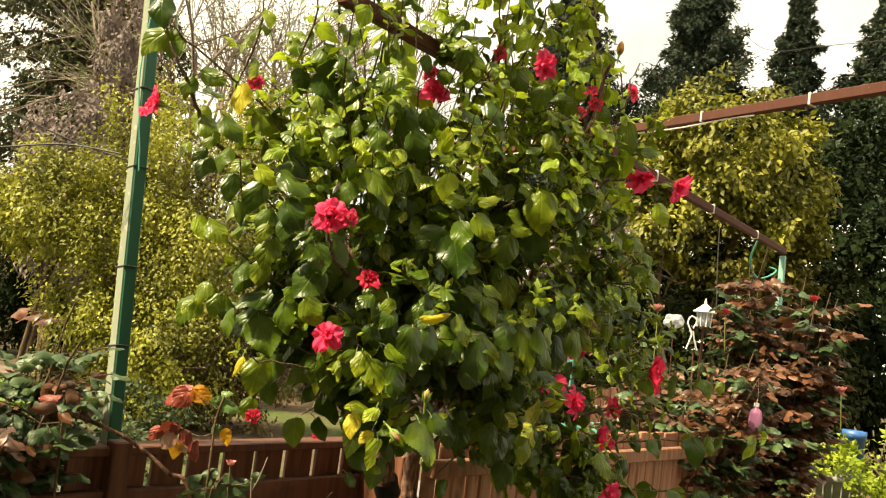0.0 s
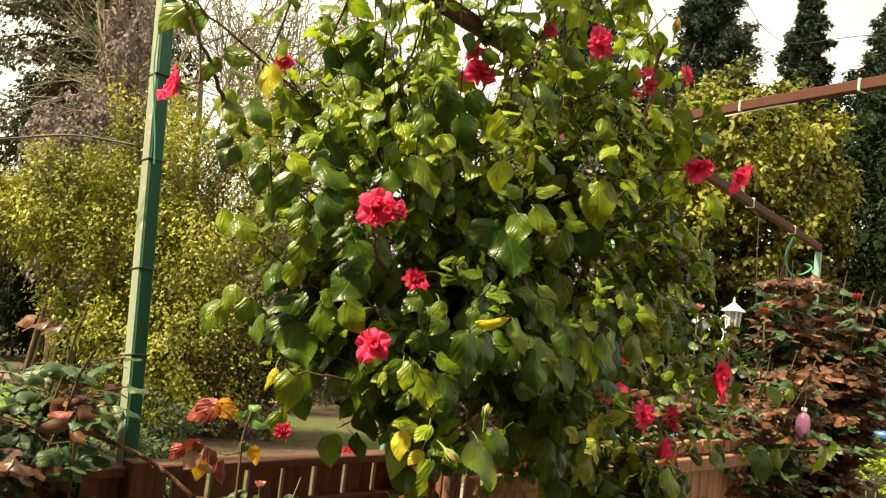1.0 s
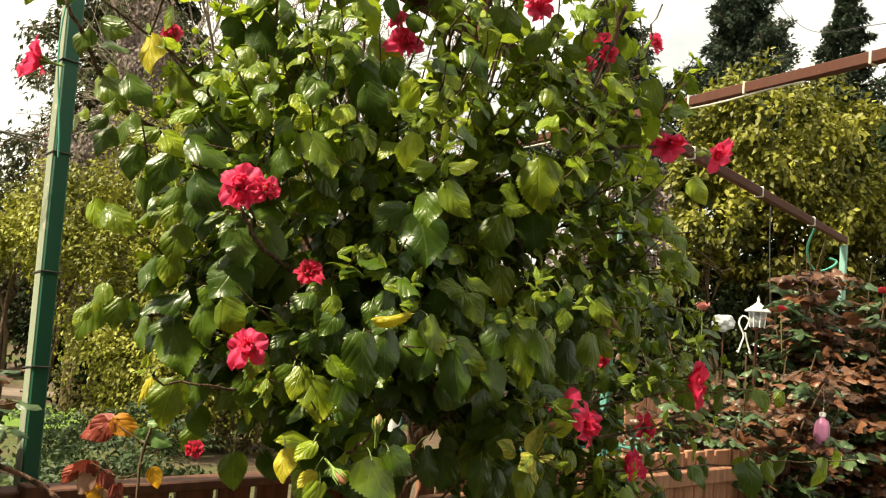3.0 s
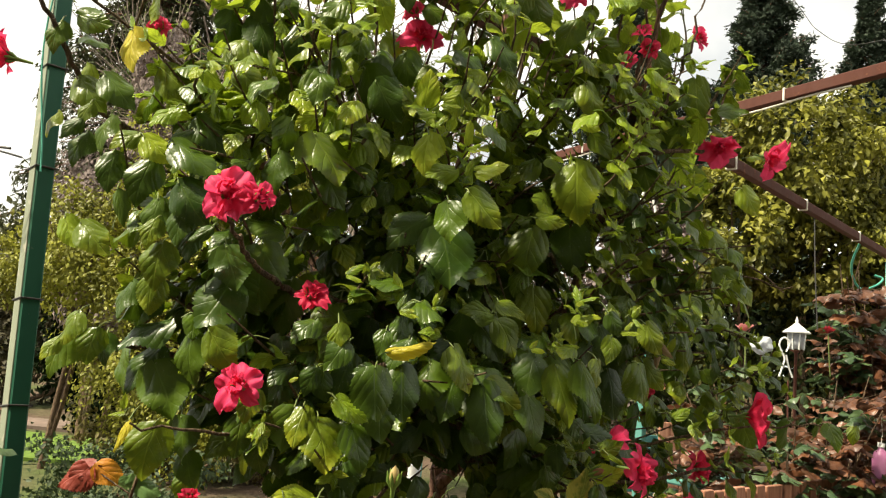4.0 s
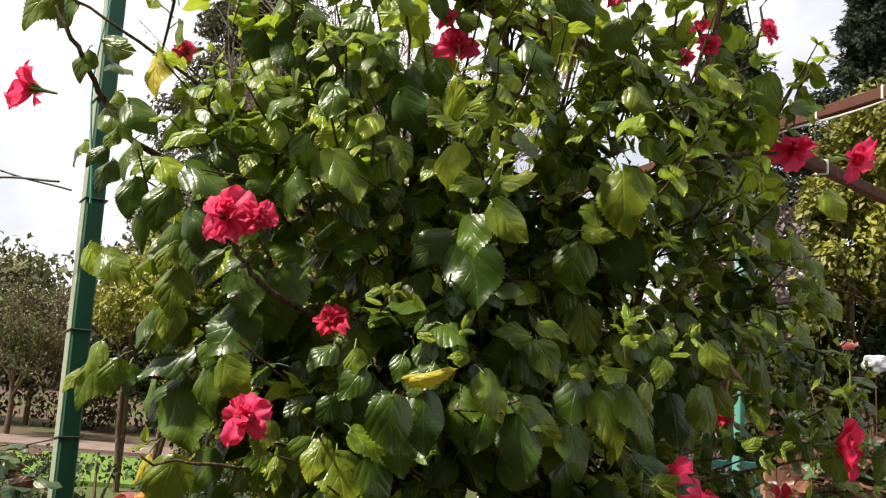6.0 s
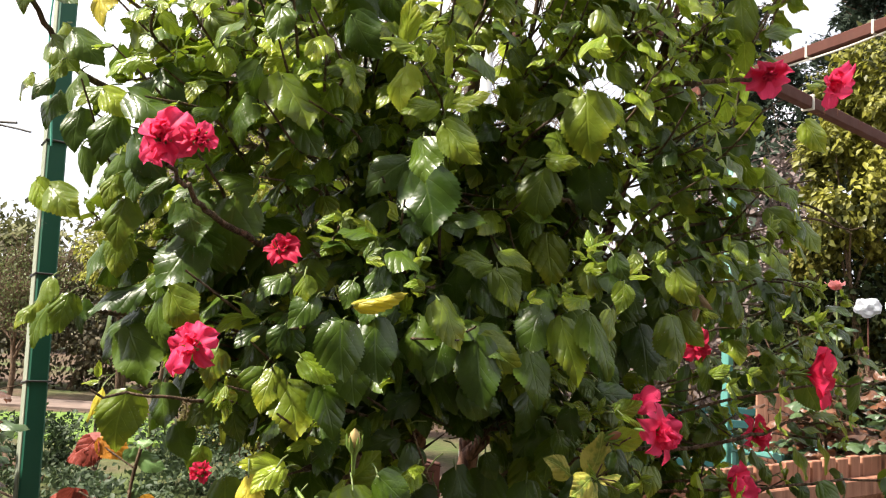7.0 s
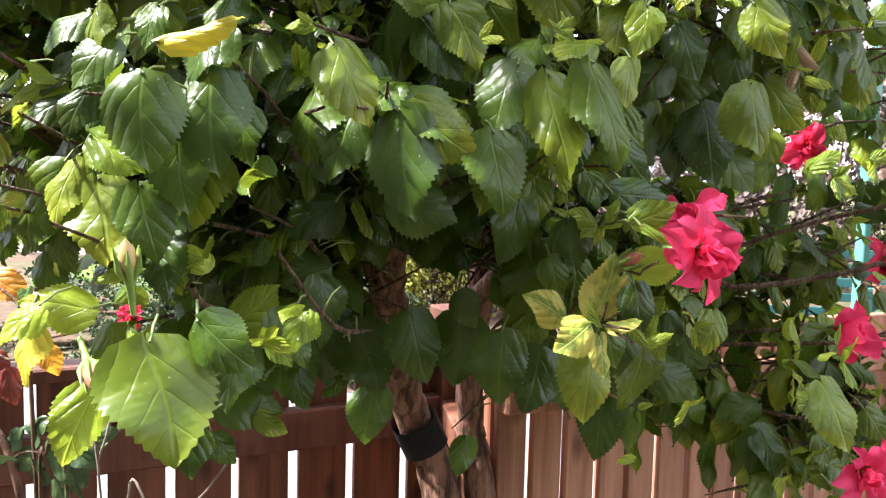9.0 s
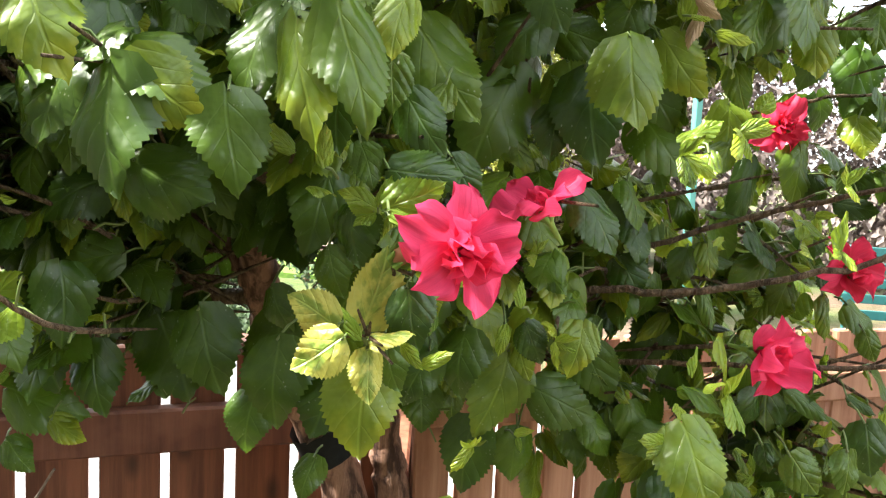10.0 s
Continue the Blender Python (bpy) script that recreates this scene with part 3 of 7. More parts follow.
def grow_twig(tip, out, length, leaves, lift, size=0.078):
    """A twig that ends at tip, with alternate hanging leaves and a tuft of young ones."""
    d = unit(np.array([out[0], out[1], lift]) + rng.normal(0, 0.22, 3))
    base = tip - d * length + np.array([0, 0, -0.05 * length])
    mid = (tip + base) / 2 + rng.normal(0, 0.02, 3)
    line = bend([base, mid, tip], 4)
    twigs.append(tube(line, np.interp(np.linspace(0, 1, len(line)), [0, 0.3, 1], [0.0009, 0.0034, 0.0016]), 5))
    turn = rng.uniform(0, 6.28)
    side = unit(np.cross(d, [0.2, 0.1, 1.0]))
    up = np.cross(side, d)
    for i in range(int(rng.integers(3, 7))):  # the star of narrow leaves at the end
        a = rng.uniform(0, 6.28)
        ray = side * np.cos(a) + up * np.sin(a)
        add_leaf("lime" if rng.random() < 0.75 else "mid", tip, d * rng.uniform(0.4, 1.2) + ray * 0.9, d * 0.8 - ray * 0.5 + np.array([0, 0, 0.3]), rng.uniform(0.018, 0.038), 7)
    for i in range(leaves):
        s = 0.12 + 0.88 * (i + rng.uniform(0, 0.5)) / leaves
        turn += 2.4
        at = line[min(len(line) - 1, int(s * (len(line) - 1)))]
        around = side * np.cos(turn) + up * np.sin(turn)
        young = s > 0.80
        stalk = unit(around * 0.8 + d * 0.55 + np.array([0, 0, 0.15]))
        reach = rng.uniform(0.018, 0.045) * (0.4 if young else 1.0)
        foot = at + stalk * reach
        green_twigs.append(tube([at, at + stalk * reach * 0.6 + np.array([0, 0, 0.004]), foot], 0.0013, 4))
        o3 = np.array([out[0], out[1], 0.0])
        if young:
            tipd = around * 0.55 + d * 0.7 + np.array([0, 0, 0.1]) + rng.normal(0, 0.25, 3)
            nor = around * -0.3 + np.array([0, 0, 0.7]) + o3 * 0.5 + rng.normal(0, 0.3, 3)
            # more lime towards the top, where the crown is painted sunlit
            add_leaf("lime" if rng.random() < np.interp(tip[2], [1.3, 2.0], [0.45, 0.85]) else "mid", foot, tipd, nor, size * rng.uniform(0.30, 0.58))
        else:
            tipd = stalk * 0.50 + o3 * 0.38 + np.array([0, 0, -0.58]) + rng.normal(0, 0.25, 3)
            nor = o3 * 0.60 + np.array([0, 0, 0.85]) + around * 0.30 + rng.normal(0, 0.24, 3)
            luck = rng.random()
            # dark leaves low and left, lighter high and right: crown lighting put into leaf colour
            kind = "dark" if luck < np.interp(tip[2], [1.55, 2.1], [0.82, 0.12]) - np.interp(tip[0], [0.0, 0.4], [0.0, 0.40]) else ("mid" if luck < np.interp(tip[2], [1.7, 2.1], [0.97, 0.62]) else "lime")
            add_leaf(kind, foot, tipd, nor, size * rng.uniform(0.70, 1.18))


def by_trunk(p):
    """How far a place lies from the clear lane before the trunk."""
    a, b = np.array([-0.10, 2.95]), np.array([0.25, 2.10])
    s = np.clip(np.dot(p[:2] - a, b - a) / np.dot(b - a, b - a), 0, 1)
    return float(np.linalg.norm(p[:2] - a - s * (b - a)))


def fill_crown():
    """Twigs over the whole crown, most of them at its outside."""
    for k in range(900):
        z = rng.uniform(1.0, 2.35)
        if rng.random() > np.interp(z, [1.0, 1.55, 1.8, 2.05, 2.35], [1.0, 0.85, 0.62, 0.48, 0.22]):
            continue
        angle = rng.uniform(-1.9, 1.9) if rng.random() < 0.74 else rng.uniform(-3.14, 3.14)
        deep = rng.random()
        share = rng.uniform(0.72, 0.96) if deep < 0.6 else rng.uniform(0.25, 0.80)
        tip = crown(z, angle, share)
        if tip[0] > 0.30 and rng.random() < (0.5 if z < 1.25 else 0.22):
            continue
        out = outward(angle)
        if tip[0] < -0.25 and z < 1.33 or tip[0] < 0.30 and z < 1.2 or z < 1.42 and by_trunk(tip) < 0.15:
            continue
        lift = np.interp(z, [1.0, 1.4, 2.0, 2.4], [-0.25, 0.1, 0.55, 1.1]) + rng.normal(0, 0.25)
        grow_twig(tip, out, rng.uniform(0.16, 0.32), int(rng.integers(6, 10)), lift, rng.uniform(0.050, 0.084))
    for k in range(150):  # the inside
        z = rng.uniform(1.25, 2.0)
        angle = rng.uniform(-3.14, 3.14)
        tip = crown(z, angle, rng.uniform(0.1, 0.6))
        if by_trunk(tip) < 0.15 and z < 1.40:
            continue
        grow_twig(tip, outward(angle), rng.uniform(0.16, 0.28), int(rng.integers(5, 8)), 0.4, rng.uniform(0.065, 0.085))
    for k in range(30):  # the low boughs over the pale fence
        tip = np.array([rng.uniform(0.28, 0.66), 0.0, rng.uniform(1.0, 1.42)])
        tip[1] = 2.70 + 0.30 * tip[0] + rng.uniform(-0.06, 0.14)
        grow_twig(tip, np.array([0.4, -0.7]), rng.uniform(0.12, 0.2), int(rng.integers(5, 8)), 0.0, rng.uniform(0.06, 0.08))
    for k in range(38):  # the thin boughs at the sunny end
        tip = np.array([rng.uniform(0.46, 0.92), 0.0, rng.uniform(1.26, 1.82)])
        tip[1] = 2.66 + 0.42 * tip[0] + rng.uniform(-0.10, 0.20)
        grow_twig(tip, np.array([0.7, -0.5]), rng.uniform(0.14, 0.24), int(rng.integers(5, 8)), 0.1, rng.uniform(0.048, 0.070))
    for k in range(26):  # the shade before the trunk's foot
        tip = np.array([rng.uniform(-0.26, -0.10), rng.uniform(2.30, 2.62), rng.uniform(1.24, 1.44)])
        grow_twig(tip, np.array([0.3, -0.8]), rng.uniform(0.12, 0.2), int(rng.integers(5, 8)), 0.1, rng.uniform(0.07, 0.09))
    for k in range(100):  # the loose top
        z = rng.uniform(2.2, 2.55) if k % 3 else rng.uniform(2.5, 2.95)
        angle = rng.uniform(-1.8, 1.8) if k % 2 else rng.uniform(-3.14, 3.14)
        tip = crown(z, angle, rng.uniform(0.3, 1.1))
        out = outward(angle) * 0.5
        grow_twig(tip, out, rng.uniform(0.16, 0.30), int(rng.integers(6, 10)), 1.1, rng.uniform(0.052, 0.075))


def leafy_branch(points, leaves, size, r0=0.004):
    """A long shoot of its own with leaves on both sides."""
    line = bend(points, 8, 0.004, 5)
    twigs.append(tube(line, np.linspace(r0, 0.002, len(line)), 6))
    for i in range(leaves):
        s = 0.15 + 0.85 * (i + rng.uniform(0, 0.6)) / leaves
        k = min(len(line) - 2, int(s * (len(line) - 1)))
        d = unit(line[k + 1] - line[k])
        side = unit(np.cross(d, [0, 0, 1.0])) * (1 if i % 2 else -1)
        stalk = unit(side * 0.8 + d * 0.4 + np.array([0, 0, 0.2]))
        foot = line[k] + stalk * rng.uniform(0.02, 0.045)
        green_twigs.append(tube([line[k], (line[k] + foot) / 2 + np.array([0, 0, 0.004]), foot], 0.0014, 4))
        tipd = side * 0.3 + d * 0.35 + np.array([0, -0.15, -0.8]) + rng.normal(0, 0.25, 3)
        nor = np.array([0.15, -0.7, 0.65]) + rng.normal(0, 0.25, 3)
        add_leaf("mid" if s > 0.93 else ("mid" if rng.random() < 0.35 else "dark"), foot, tipd, nor, size * rng.uniform(0.75, 1.15) * (0.6 if s > 0.93 else 1))


fill_crown()
leafy_branch([(0.40, 2.84, 1.18), (0.66, 2.86, 1.21), (0.95, 2.96, 1.24), (1.28, 3.02, 1.27)], 13, 0.085)
leafy_branch([(0.40, 2.84, 1.10), (0.70, 2.88, 1.06), (1.0, 3.0, 1.05), (1.2, 3.05, 1.02)], 12, 0.085)
leafy_branch([(0.35, 2.86, 1.30), (0.62, 2.86, 1.40), (0.86, 2.88, 1.44), (1.02, 2.92, 1.44)], 10, 0.075)
leafy_branch([(0.45, 2.84, 1.75), (0.66, 2.90, 1.80), (0.88, 2.96, 1.78)], 9, 0.075)
leafy_branch([(-0.42, 2.50, 2.0), (-0.62, 2.30, 2.12), (-0.78, 2.22, 2.22), (-0.86, 2.20, 2.30)], 7, 0.075)
leafy_branch([(-0.36, 2.52, 1.42), (-0.50, 2.34, 1.50), (-0.62, 2.24, 1.52)], 8, 0.080)
leafy_branch([(-0.2, 2.42, 1.35), (-0.32, 2.2, 1.38), (-0.43, 2.1, 1.39)], 6, 0.075)
leafy_branch([(0.28, 2.55, 1.22), (0.40, 2.48, 1.20), (0.52, 2.48, 1.18)], 7, 0.080)
leafy_branch([(0.42, 3.08, 1.48), (0.58, 3.16, 1.54), (0.74, 3.26, 1.55)], 22, 0.062)
leafy_branch([(0.42, 3.10, 1.60), (0.60, 3.20, 1.66), (0.78, 3.30, 1.68)], 22, 0.060)
leafy_branch([(0.45, 3.10, 1.40), (0.62, 3.18, 1.43), (0.80, 3.28, 1.42)], 22, 0.058)
filled = {kind: len(group) for kind, group in leaf_rows.items()}
twigs_filled, stalks_filled = len(twigs), len(green_twigs)
stand_free = []


def free(at, out, wide):
    stand_free.append((np.array(at, dtype=float), unit(np.array(out, dtype=float)), wide))


def limb(name, points, r0, r1, material=BARK, sides=14, wiggle=0.004, seed=0, parent=bush):
    line = bend(points, 10, wiggle, seed)
    v, f, u = tube(line, np.linspace(r0, r1, len(line)), sides)
    v = v + np.random.default_rng(seed + 50).normal(0, r0 * 0.022, v.shape)
    return part(name, mesh_of(name, v, f, u), material, parent)


limb("trunk", [(0.03, 2.95, 0.0), (0.01, 2.94, 0.5), (-0.05, 2.91, 0.86), (-0.084, 2.883, 0.967), (-0.098, 2.80, 1.11), (-0.075, 2.715, 1.24), (-0.11, 2.70, 1.33), (-0.256, 2.748, 1.65), (-0.40, 2.726, 1.86), (-0.52, 2.66, 2.05)], 0.042, 0.014, seed=1)
limb("trunk", [(0.07, 2.97, 0.0), (0.03, 2.96, 0.6), (0.01, 2.955, 0.87), (-0.01, 2.95, 1.0), (0.02, 2.90, 1.25), (0.06, 2.85, 1.55), (0.10, 2.82, 1.9), (0.10, 2.80, 2.3), (0.12, 2.80, 2.6)], 0.036, 0.009, seed=2)
limb("limb", [(-0.078, 2.72, 1.23), (-0.045, 2.66, 1.36), (-0.02, 2.66, 1.52), (0.0, 2.70, 1.80), (0.02, 2.72, 2.10), (-0.02, 2.70, 2.45)], 0.026, 0.007, seed=3)
limb("limb", [(0.02, 2.88, 1.22), (0.18, 2.84, 1.42), (0.32, 2.82, 1.75), (0.42, 2.82, 2.10), (0.50, 2.86, 2.50)], 0.017, 0.006, seed=4)
limb("limb", [(0.01, 2.90, 1.10), (0.16, 2.80, 1.22), (0.34, 2.78, 1.27), (0.55, 2.80, 1.30), (0.74, 2.88, 1.36)], 0.007, 0.003, TWIG, seed=5)
limb("limb", [(-0.085, 2.72, 1.22), (-0.24, 2.64, 1.24), (-0.36, 2.50, 1.40), (-0.48, 2.34, 1.50), (-0.60, 2.24, 1.52)], 0.012, 0.004, TWIG, seed=6)
limb("limb", [(-0.16, 2.715, 1.44), (-0.18, 2.60, 1.46), (-0.12, 2.40, 1.50), (-0.03, 2.20, 1.52)], 0.011, 0.004, TWIG, seed=7)
limb("limb", [(-0.03, 2.66, 1.42), (0.06, 2.56, 1.40), (0.10, 2.48, 1.42), (0.12, 2.32, 1.50)], 0.011, 0.004, TWIG, seed=8)
limb("limb", [(-0.097, 2.79, 1.12), (-0.12, 2.60, 1.17), (-0.10, 2.35, 1.24), (-0.02, 2.14, 1.32)], 0.006, 0.003, TWIG, seed=9)
limb("limb", [(0.10, 2.82, 1.85), (0.28, 2.78, 1.98), (0.48, 2.84, 2.08), (0.68, 2.94, 2.12)], 0.011, 0.004, TWIG, seed=10)
limb("limb", [(-0.42, 2.74, 1.88), (-0.56, 2.55, 1.92), (-0.68, 2.36, 1.96), (-0.75, 2.26, 2.10), (-0.83, 2.24, 2.24)], 0.010, 0.003, TWIG, seed=11)
limb("limb", [(0.32, 2.82, 1.75), (0.26, 2.66, 1.76), (0.20, 2.54, 1.80)], 0.008, 0.003, TWIG, seed=12)
limb("limb", [(0.16, 2.80, 1.22), (0.24, 2.56, 1.26), (0.29, 2.42, 1.31), (0.36, 2.385, 1.345)], 0.0038, 0.0013, TWIG, seed=13)
limb("limb", [(-0.256, 2.748, 1.65), (-0.24, 2.45, 1.62), (-0.27, 2.15, 1.66), (-0.28, 2.01, 1.72)], 0.009, 0.003, TWIG, seed=14)
for k, (bx, by, bz, tx, ty, tz) in enumerate(((-0.30, 2.74, 1.72, -0.34, 2.62, 2.50), (-0.42, 2.72, 1.88, -0.44, 2.50, 2.42), (0.0, 2.70, 1.80, 0.10, 2.58, 2.60), (0.10, 2.81, 2.0, 0.28, 2.76, 2.70), (0.36, 2.82, 1.9, 0.62, 2.90, 2.52), (-0.15, 2.72, 1.6, -0.18, 2.50, 2.35), (0.42, 2.82, 2.1, 0.44, 2.90, 2.72))):
    limb("limb", [(bx, by, bz), ((bx + tx) / 2 + 0.02 * (-1) ** k, (by + ty) / 2 - 0.02, bz * 0.5 + tz * 0.5), (tx, ty, tz)], 0.006, 0.0025, TWIG, 8, 0.006, 20 + k)
part("tape", mesh_of("tape", *tube([(-0.072, 2.893, 0.935), (-0.084, 2.883, 0.967), (-0.090, 2.868, 0.995)], 0.0425, 14)), plain_material("black_tape", (0.006, 0.006, 0.007), (0.014, 0.014, 0.015), 40, 0.6, spec=0.1), bush, "black tape wound round the trunk")


def blade(kind, base, tip, shape, side=0.05):
    """One leaf from the end of its stalk to its tip, turned to the light before the bush, with its stalk."""
    base, tip = np.array(base), np.array(tip)
    d = tip - base
    size = float(np.linalg.norm(d))
    free(base + d * 0.5, VIEW, size * 0.40)
    facing = np.array([side, -0.80, 0.50]) + leaf_rng.normal(0, 0.26, 3)
    add_leaf(kind, base, d, facing, size * 1.03, shape)
    root = base - unit(d) * 0.012 + np.array([-0.006, 0.022, 0.004]) + leaf_rng.normal(0, 0.005, 3)
    green_twigs.append(tube([base, (base + root) / 2 + np.array([0, 0, 0.003]), root], 0.0014, 4))


VIEW = (0.10, -0.98, -0.05)
for k in range(3):  # a gap before the fork of the trunk
    free((-0.09 + 0.26 * k, 2.70 - 0.30 * k, 1.25 + 0.06 * k), (0.64, -0.75, 0.15), 0.045)
leaf_rng = np.random.default_rng(17)


# the leaves that stand out singly: base, tip, form of the blade
blade("mid", (0.062, 2.255, 1.555), (0.117, 2.245, 1.496), 1, 0.5)
blade("dark", (0.068, 2.302, 1.502), (0.056, 2.250, 1.440), 0, 0.5)
blade("dark", (0.116, 2.290, 1.493), (0.150, 2.251, 1.399), 2, 0.5)
blade("dark", (0.115, 2.313, 1.514), (0.197, 2.316, 1.477), 0, 0.5)
blade("mid", (0.124, 2.302, 1.494), (0.196, 2.302, 1.454), 2, 0.5)
blade("dark", (0.212, 2.388, 1.550), (0.193, 2.332, 1.487), 0, 0.5)
blade("mid", (0.252, 2.360, 1.535), (0.280, 2.319, 1.441), 9, 0.2)
blade("mid", (0.298, 2.353, 1.545), (0.344, 2.324, 1.456), 9, 0.6)
blade("dark", (0.047, 2.381, 1.559), (0.025, 2.343, 1.536), 0, 0.5)
blade("dark", (0.203, 2.335, 1.475), (0.232, 2.307, 1.404), 0, 0.5)
blade("dark", (0.091, 2.339, 1.414), (0.161, 2.344, 1.390), 3, 0.5)
blade("dark", (-0.000, 2.383, 1.397), (-0.031, 2.331, 1.364), 1, 0.5)
blade("mid", (0.034, 2.367, 1.399), (0.068, 2.362, 1.367), 7, 0.5)
blade("dark", (0.041, 2.401, 1.377), (0.064, 2.397, 1.351), 2, 0.5)
blade("dark", (0.008, 2.494, 1.429), (0.067, 2.484, 1.368), 0, 0.5)
blade("dark", (-0.074, 2.363, 1.427), (-0.062, 2.342, 1.380), 1, 0.5)
blade("dark", (0.029, 2.288, 1.451), (0.042, 2.279, 1.425), 1, 0.5)
blade("dark", (-0.186, 2.474, 1.301), (-0.233, 2.420, 1.308), 3, 0.5)
blade("dark", (-0.037, 2.438, 1.311), (-0.078, 2.388, 1.300), 0, 0.5)
blade("dark", (-0.291, 2.512, 1.274), (-0.238, 2.505, 1.208), 6, 0.5)
blade("dark", (-0.143, 2.398, 1.236), (-0.087, 2.390, 1.162), 6, 0.5)
blade("dark", (-0.297, 2.462, 1.214), (-0.247, 2.464, 1.170), 1, 0.5)
blade("dark", (-0.184, 2.405, 1.145), (-0.098, 2.426, 1.135), 1, 0.5)
blade("mid", (-0.129, 2.421, 1.115), (-0.088, 2.429, 1.100), 2, 0.5)
blade("dark", (-0.116, 2.480, 1.234), (-0.102, 2.464, 1.185), 1, 0.5)
blade("dark", (-0.094, 2.445, 1.203), (-0.059, 2.431, 1.132), 2, 0.5)
blade("dark", (-0.025, 2.487, 1.235), (0.022, 2.472, 1.152), 6, 0.5)
blade("dark", (0.069, 2.442, 1.263), (0.114, 2.428, 1.191), 1, 0.5)
blade("dark", (-0.184, 2.404, 1.085), (-0.149, 2.407, 1.058), 1, 0.5)
blade("dark", (0.112, 2.505, 1.283), (0.136, 2.496, 1.242), 1, 0.5)
blade("dark", (0.197, 2.410, 1.256), (0.213, 2.383, 1.184), 1, 0.5)
blade("dark", (0.192, 2.499, 1.410), (0.194, 2.457, 1.337), 0, 0.5)
blade("dark", (0.265, 2.426, 1.385), (0.274, 2.403, 1.338), 3, 0.5)
blade("dark", (0.247, 2.415, 1.344), (0.268, 2.405, 1.308), 1, 0.5)
blade("dark", (0.287, 2.402, 1.437), (0.306, 2.392, 1.405), 4, 0.5)
blade("lime", (0.272, 2.373, 1.417), (0.275, 2.363, 1.449), 7, 0.5)
blade("dark", (0.315, 2.403, 1.417), (0.373, 2.408, 1.422), 3, 0.5)
blade("dark", (0.310, 2.525, 1.429), (0.345, 2.518, 1.396), 1, 0.5)
blade("lime", (0.297, 2.413, 1.385), (0.277, 2.390, 1.399), 2, 0.5)
blade("lime", (0.315, 2.388, 1.387), (0.323, 2.384, 1.412), 7, 0.5)
blade("lime", (0.344, 2.357, 1.388), (0.385, 2.361, 1.409), 2, 0.5)
blade("lime", (0.353, 2.342, 1.387), (0.386, 2.345, 1.381), 7, 0.5)
blade("lime", (0.296, 2.410, 1.380), (0.286, 2.396, 1.371), 2, 0.5)
blade("mid", (0.336, 2.370, 1.398), (0.359, 2.372, 1.412), 7, 0.5)
blade("dark", (0.270, 2.392, 1.485), (0.282, 2.370, 1.438), 1, 0.5)
blade("mid", (0.323, 2.392, 1.507), (0.331, 2.373, 1.468), 0, 0.5)
blade("mid", (0.328, 2.393, 1.555), (0.338, 2.371, 1.508), 2, 0.5)
blade("mid", (0.257, 2.537, 1.556), (0.339, 2.522, 1.479), 2, 0.5)
blade("dark", (0.306, 2.438, 1.480), (0.351, 2.428, 1.437), 2, 0.5)
blade("mid", (0.301, 2.524, 1.498), (0.297, 2.500, 1.464), 2, 0.5)
blade("dark", (0.312, 2.660, 1.532), (0.315, 2.599, 1.432), 1, 0.5)
blade("dark", (0.335, 2.678, 1.591), (0.312, 2.630, 1.540), 1, 0.5)
blade("dark", (0.344, 2.698, 1.576), (0.408, 2.699, 1.566), 1, 0.5)
blade("mid", (0.446, 2.630, 1.554), (0.478, 2.600, 1.477), 3, 0.5)
blade("mid", (0.464, 2.682, 1.559), (0.515, 2.669, 1.506), 2, 0.5)
blade("dark", (0.387, 2.676, 1.530), (0.427, 2.643, 1.444), 1, 0.5)
blade("mid", (0.359, 2.701, 1.540), (0.397, 2.670, 1.459), 2, 0.5)
blade("dark", (0.397, 2.871, 1.496), (0.474, 2.859, 1.439), 1, 0.5)
blade("dark", (0.409, 2.626, 1.398), (0.460, 2.619, 1.356), 1, 0.5)
blade("dark", (0.414, 2.814, 1.367), (0.436, 2.796, 1.317), 6, 0.5)
blade("dark", (0.411, 2.788, 1.411), (0.450, 2.777, 1.368), 1, 0.5)
blade("mid", (0.475, 3.077, 1.524), (0.486, 3.041, 1.454), 4, 0.5)
blade("mid", (0.483, 3.053, 1.466), (0.466, 3.013, 1.421), 2, 0.5)
blade("dark", (0.515, 3.050, 1.448), (0.524, 3.005, 1.363), 7, 0.5)
blade("mid", (0.570, 3.129, 1.469), (0.597, 3.097, 1.396), 1, 0.5)
blade("mid", (0.553, 3.152, 1.518), (0.589, 3.135, 1.469), 7, 0.5)
blade("mid", (0.643, 3.177, 1.513), (0.656, 3.150, 1.459), 6, 0.5)
blade("mid", (0.636, 3.124, 1.442), (0.640, 3.103, 1.402), 7, 0.5)
blade("dark", (0.627, 3.079, 1.390), (0.683, 3.080, 1.390), 2, 0.5)
blade("dark", (0.593, 3.101, 1.612), (0.586, 3.061, 1.553), 1, 0.5)
blade("dark", (0.641, 3.232, 1.617), (0.630, 3.178, 1.537), 0, 0.5)
blade("mid", (0.581, 2.979, 1.658), (0.606, 2.959, 1.605), 1, 0.5)
blade("dark", (0.574, 2.852, 1.624), (0.564, 2.812, 1.566), 1, 0.5)
blade("mid", (0.545, 2.774, 1.608), (0.550, 2.744, 1.551), 2, 0.5)
blade("mid", (0.494, 2.979, 1.564), (0.518, 2.960, 1.515), 2, 0.5)
blade("lime", (0.512, 2.722, 1.569), (0.549, 2.722, 1.567), 7, 0.5)
blade("withered", (0.500, 2.687, 1.586), (0.496, 2.665, 1.553), 8, 0.5)
blade("dark", (0.436, 2.965, 1.389), (0.466, 2.957, 1.353), 1, 0.5)
blade("mid", (0.428, 2.923, 1.356), (0.453, 2.919, 1.332), 2, 0.5)
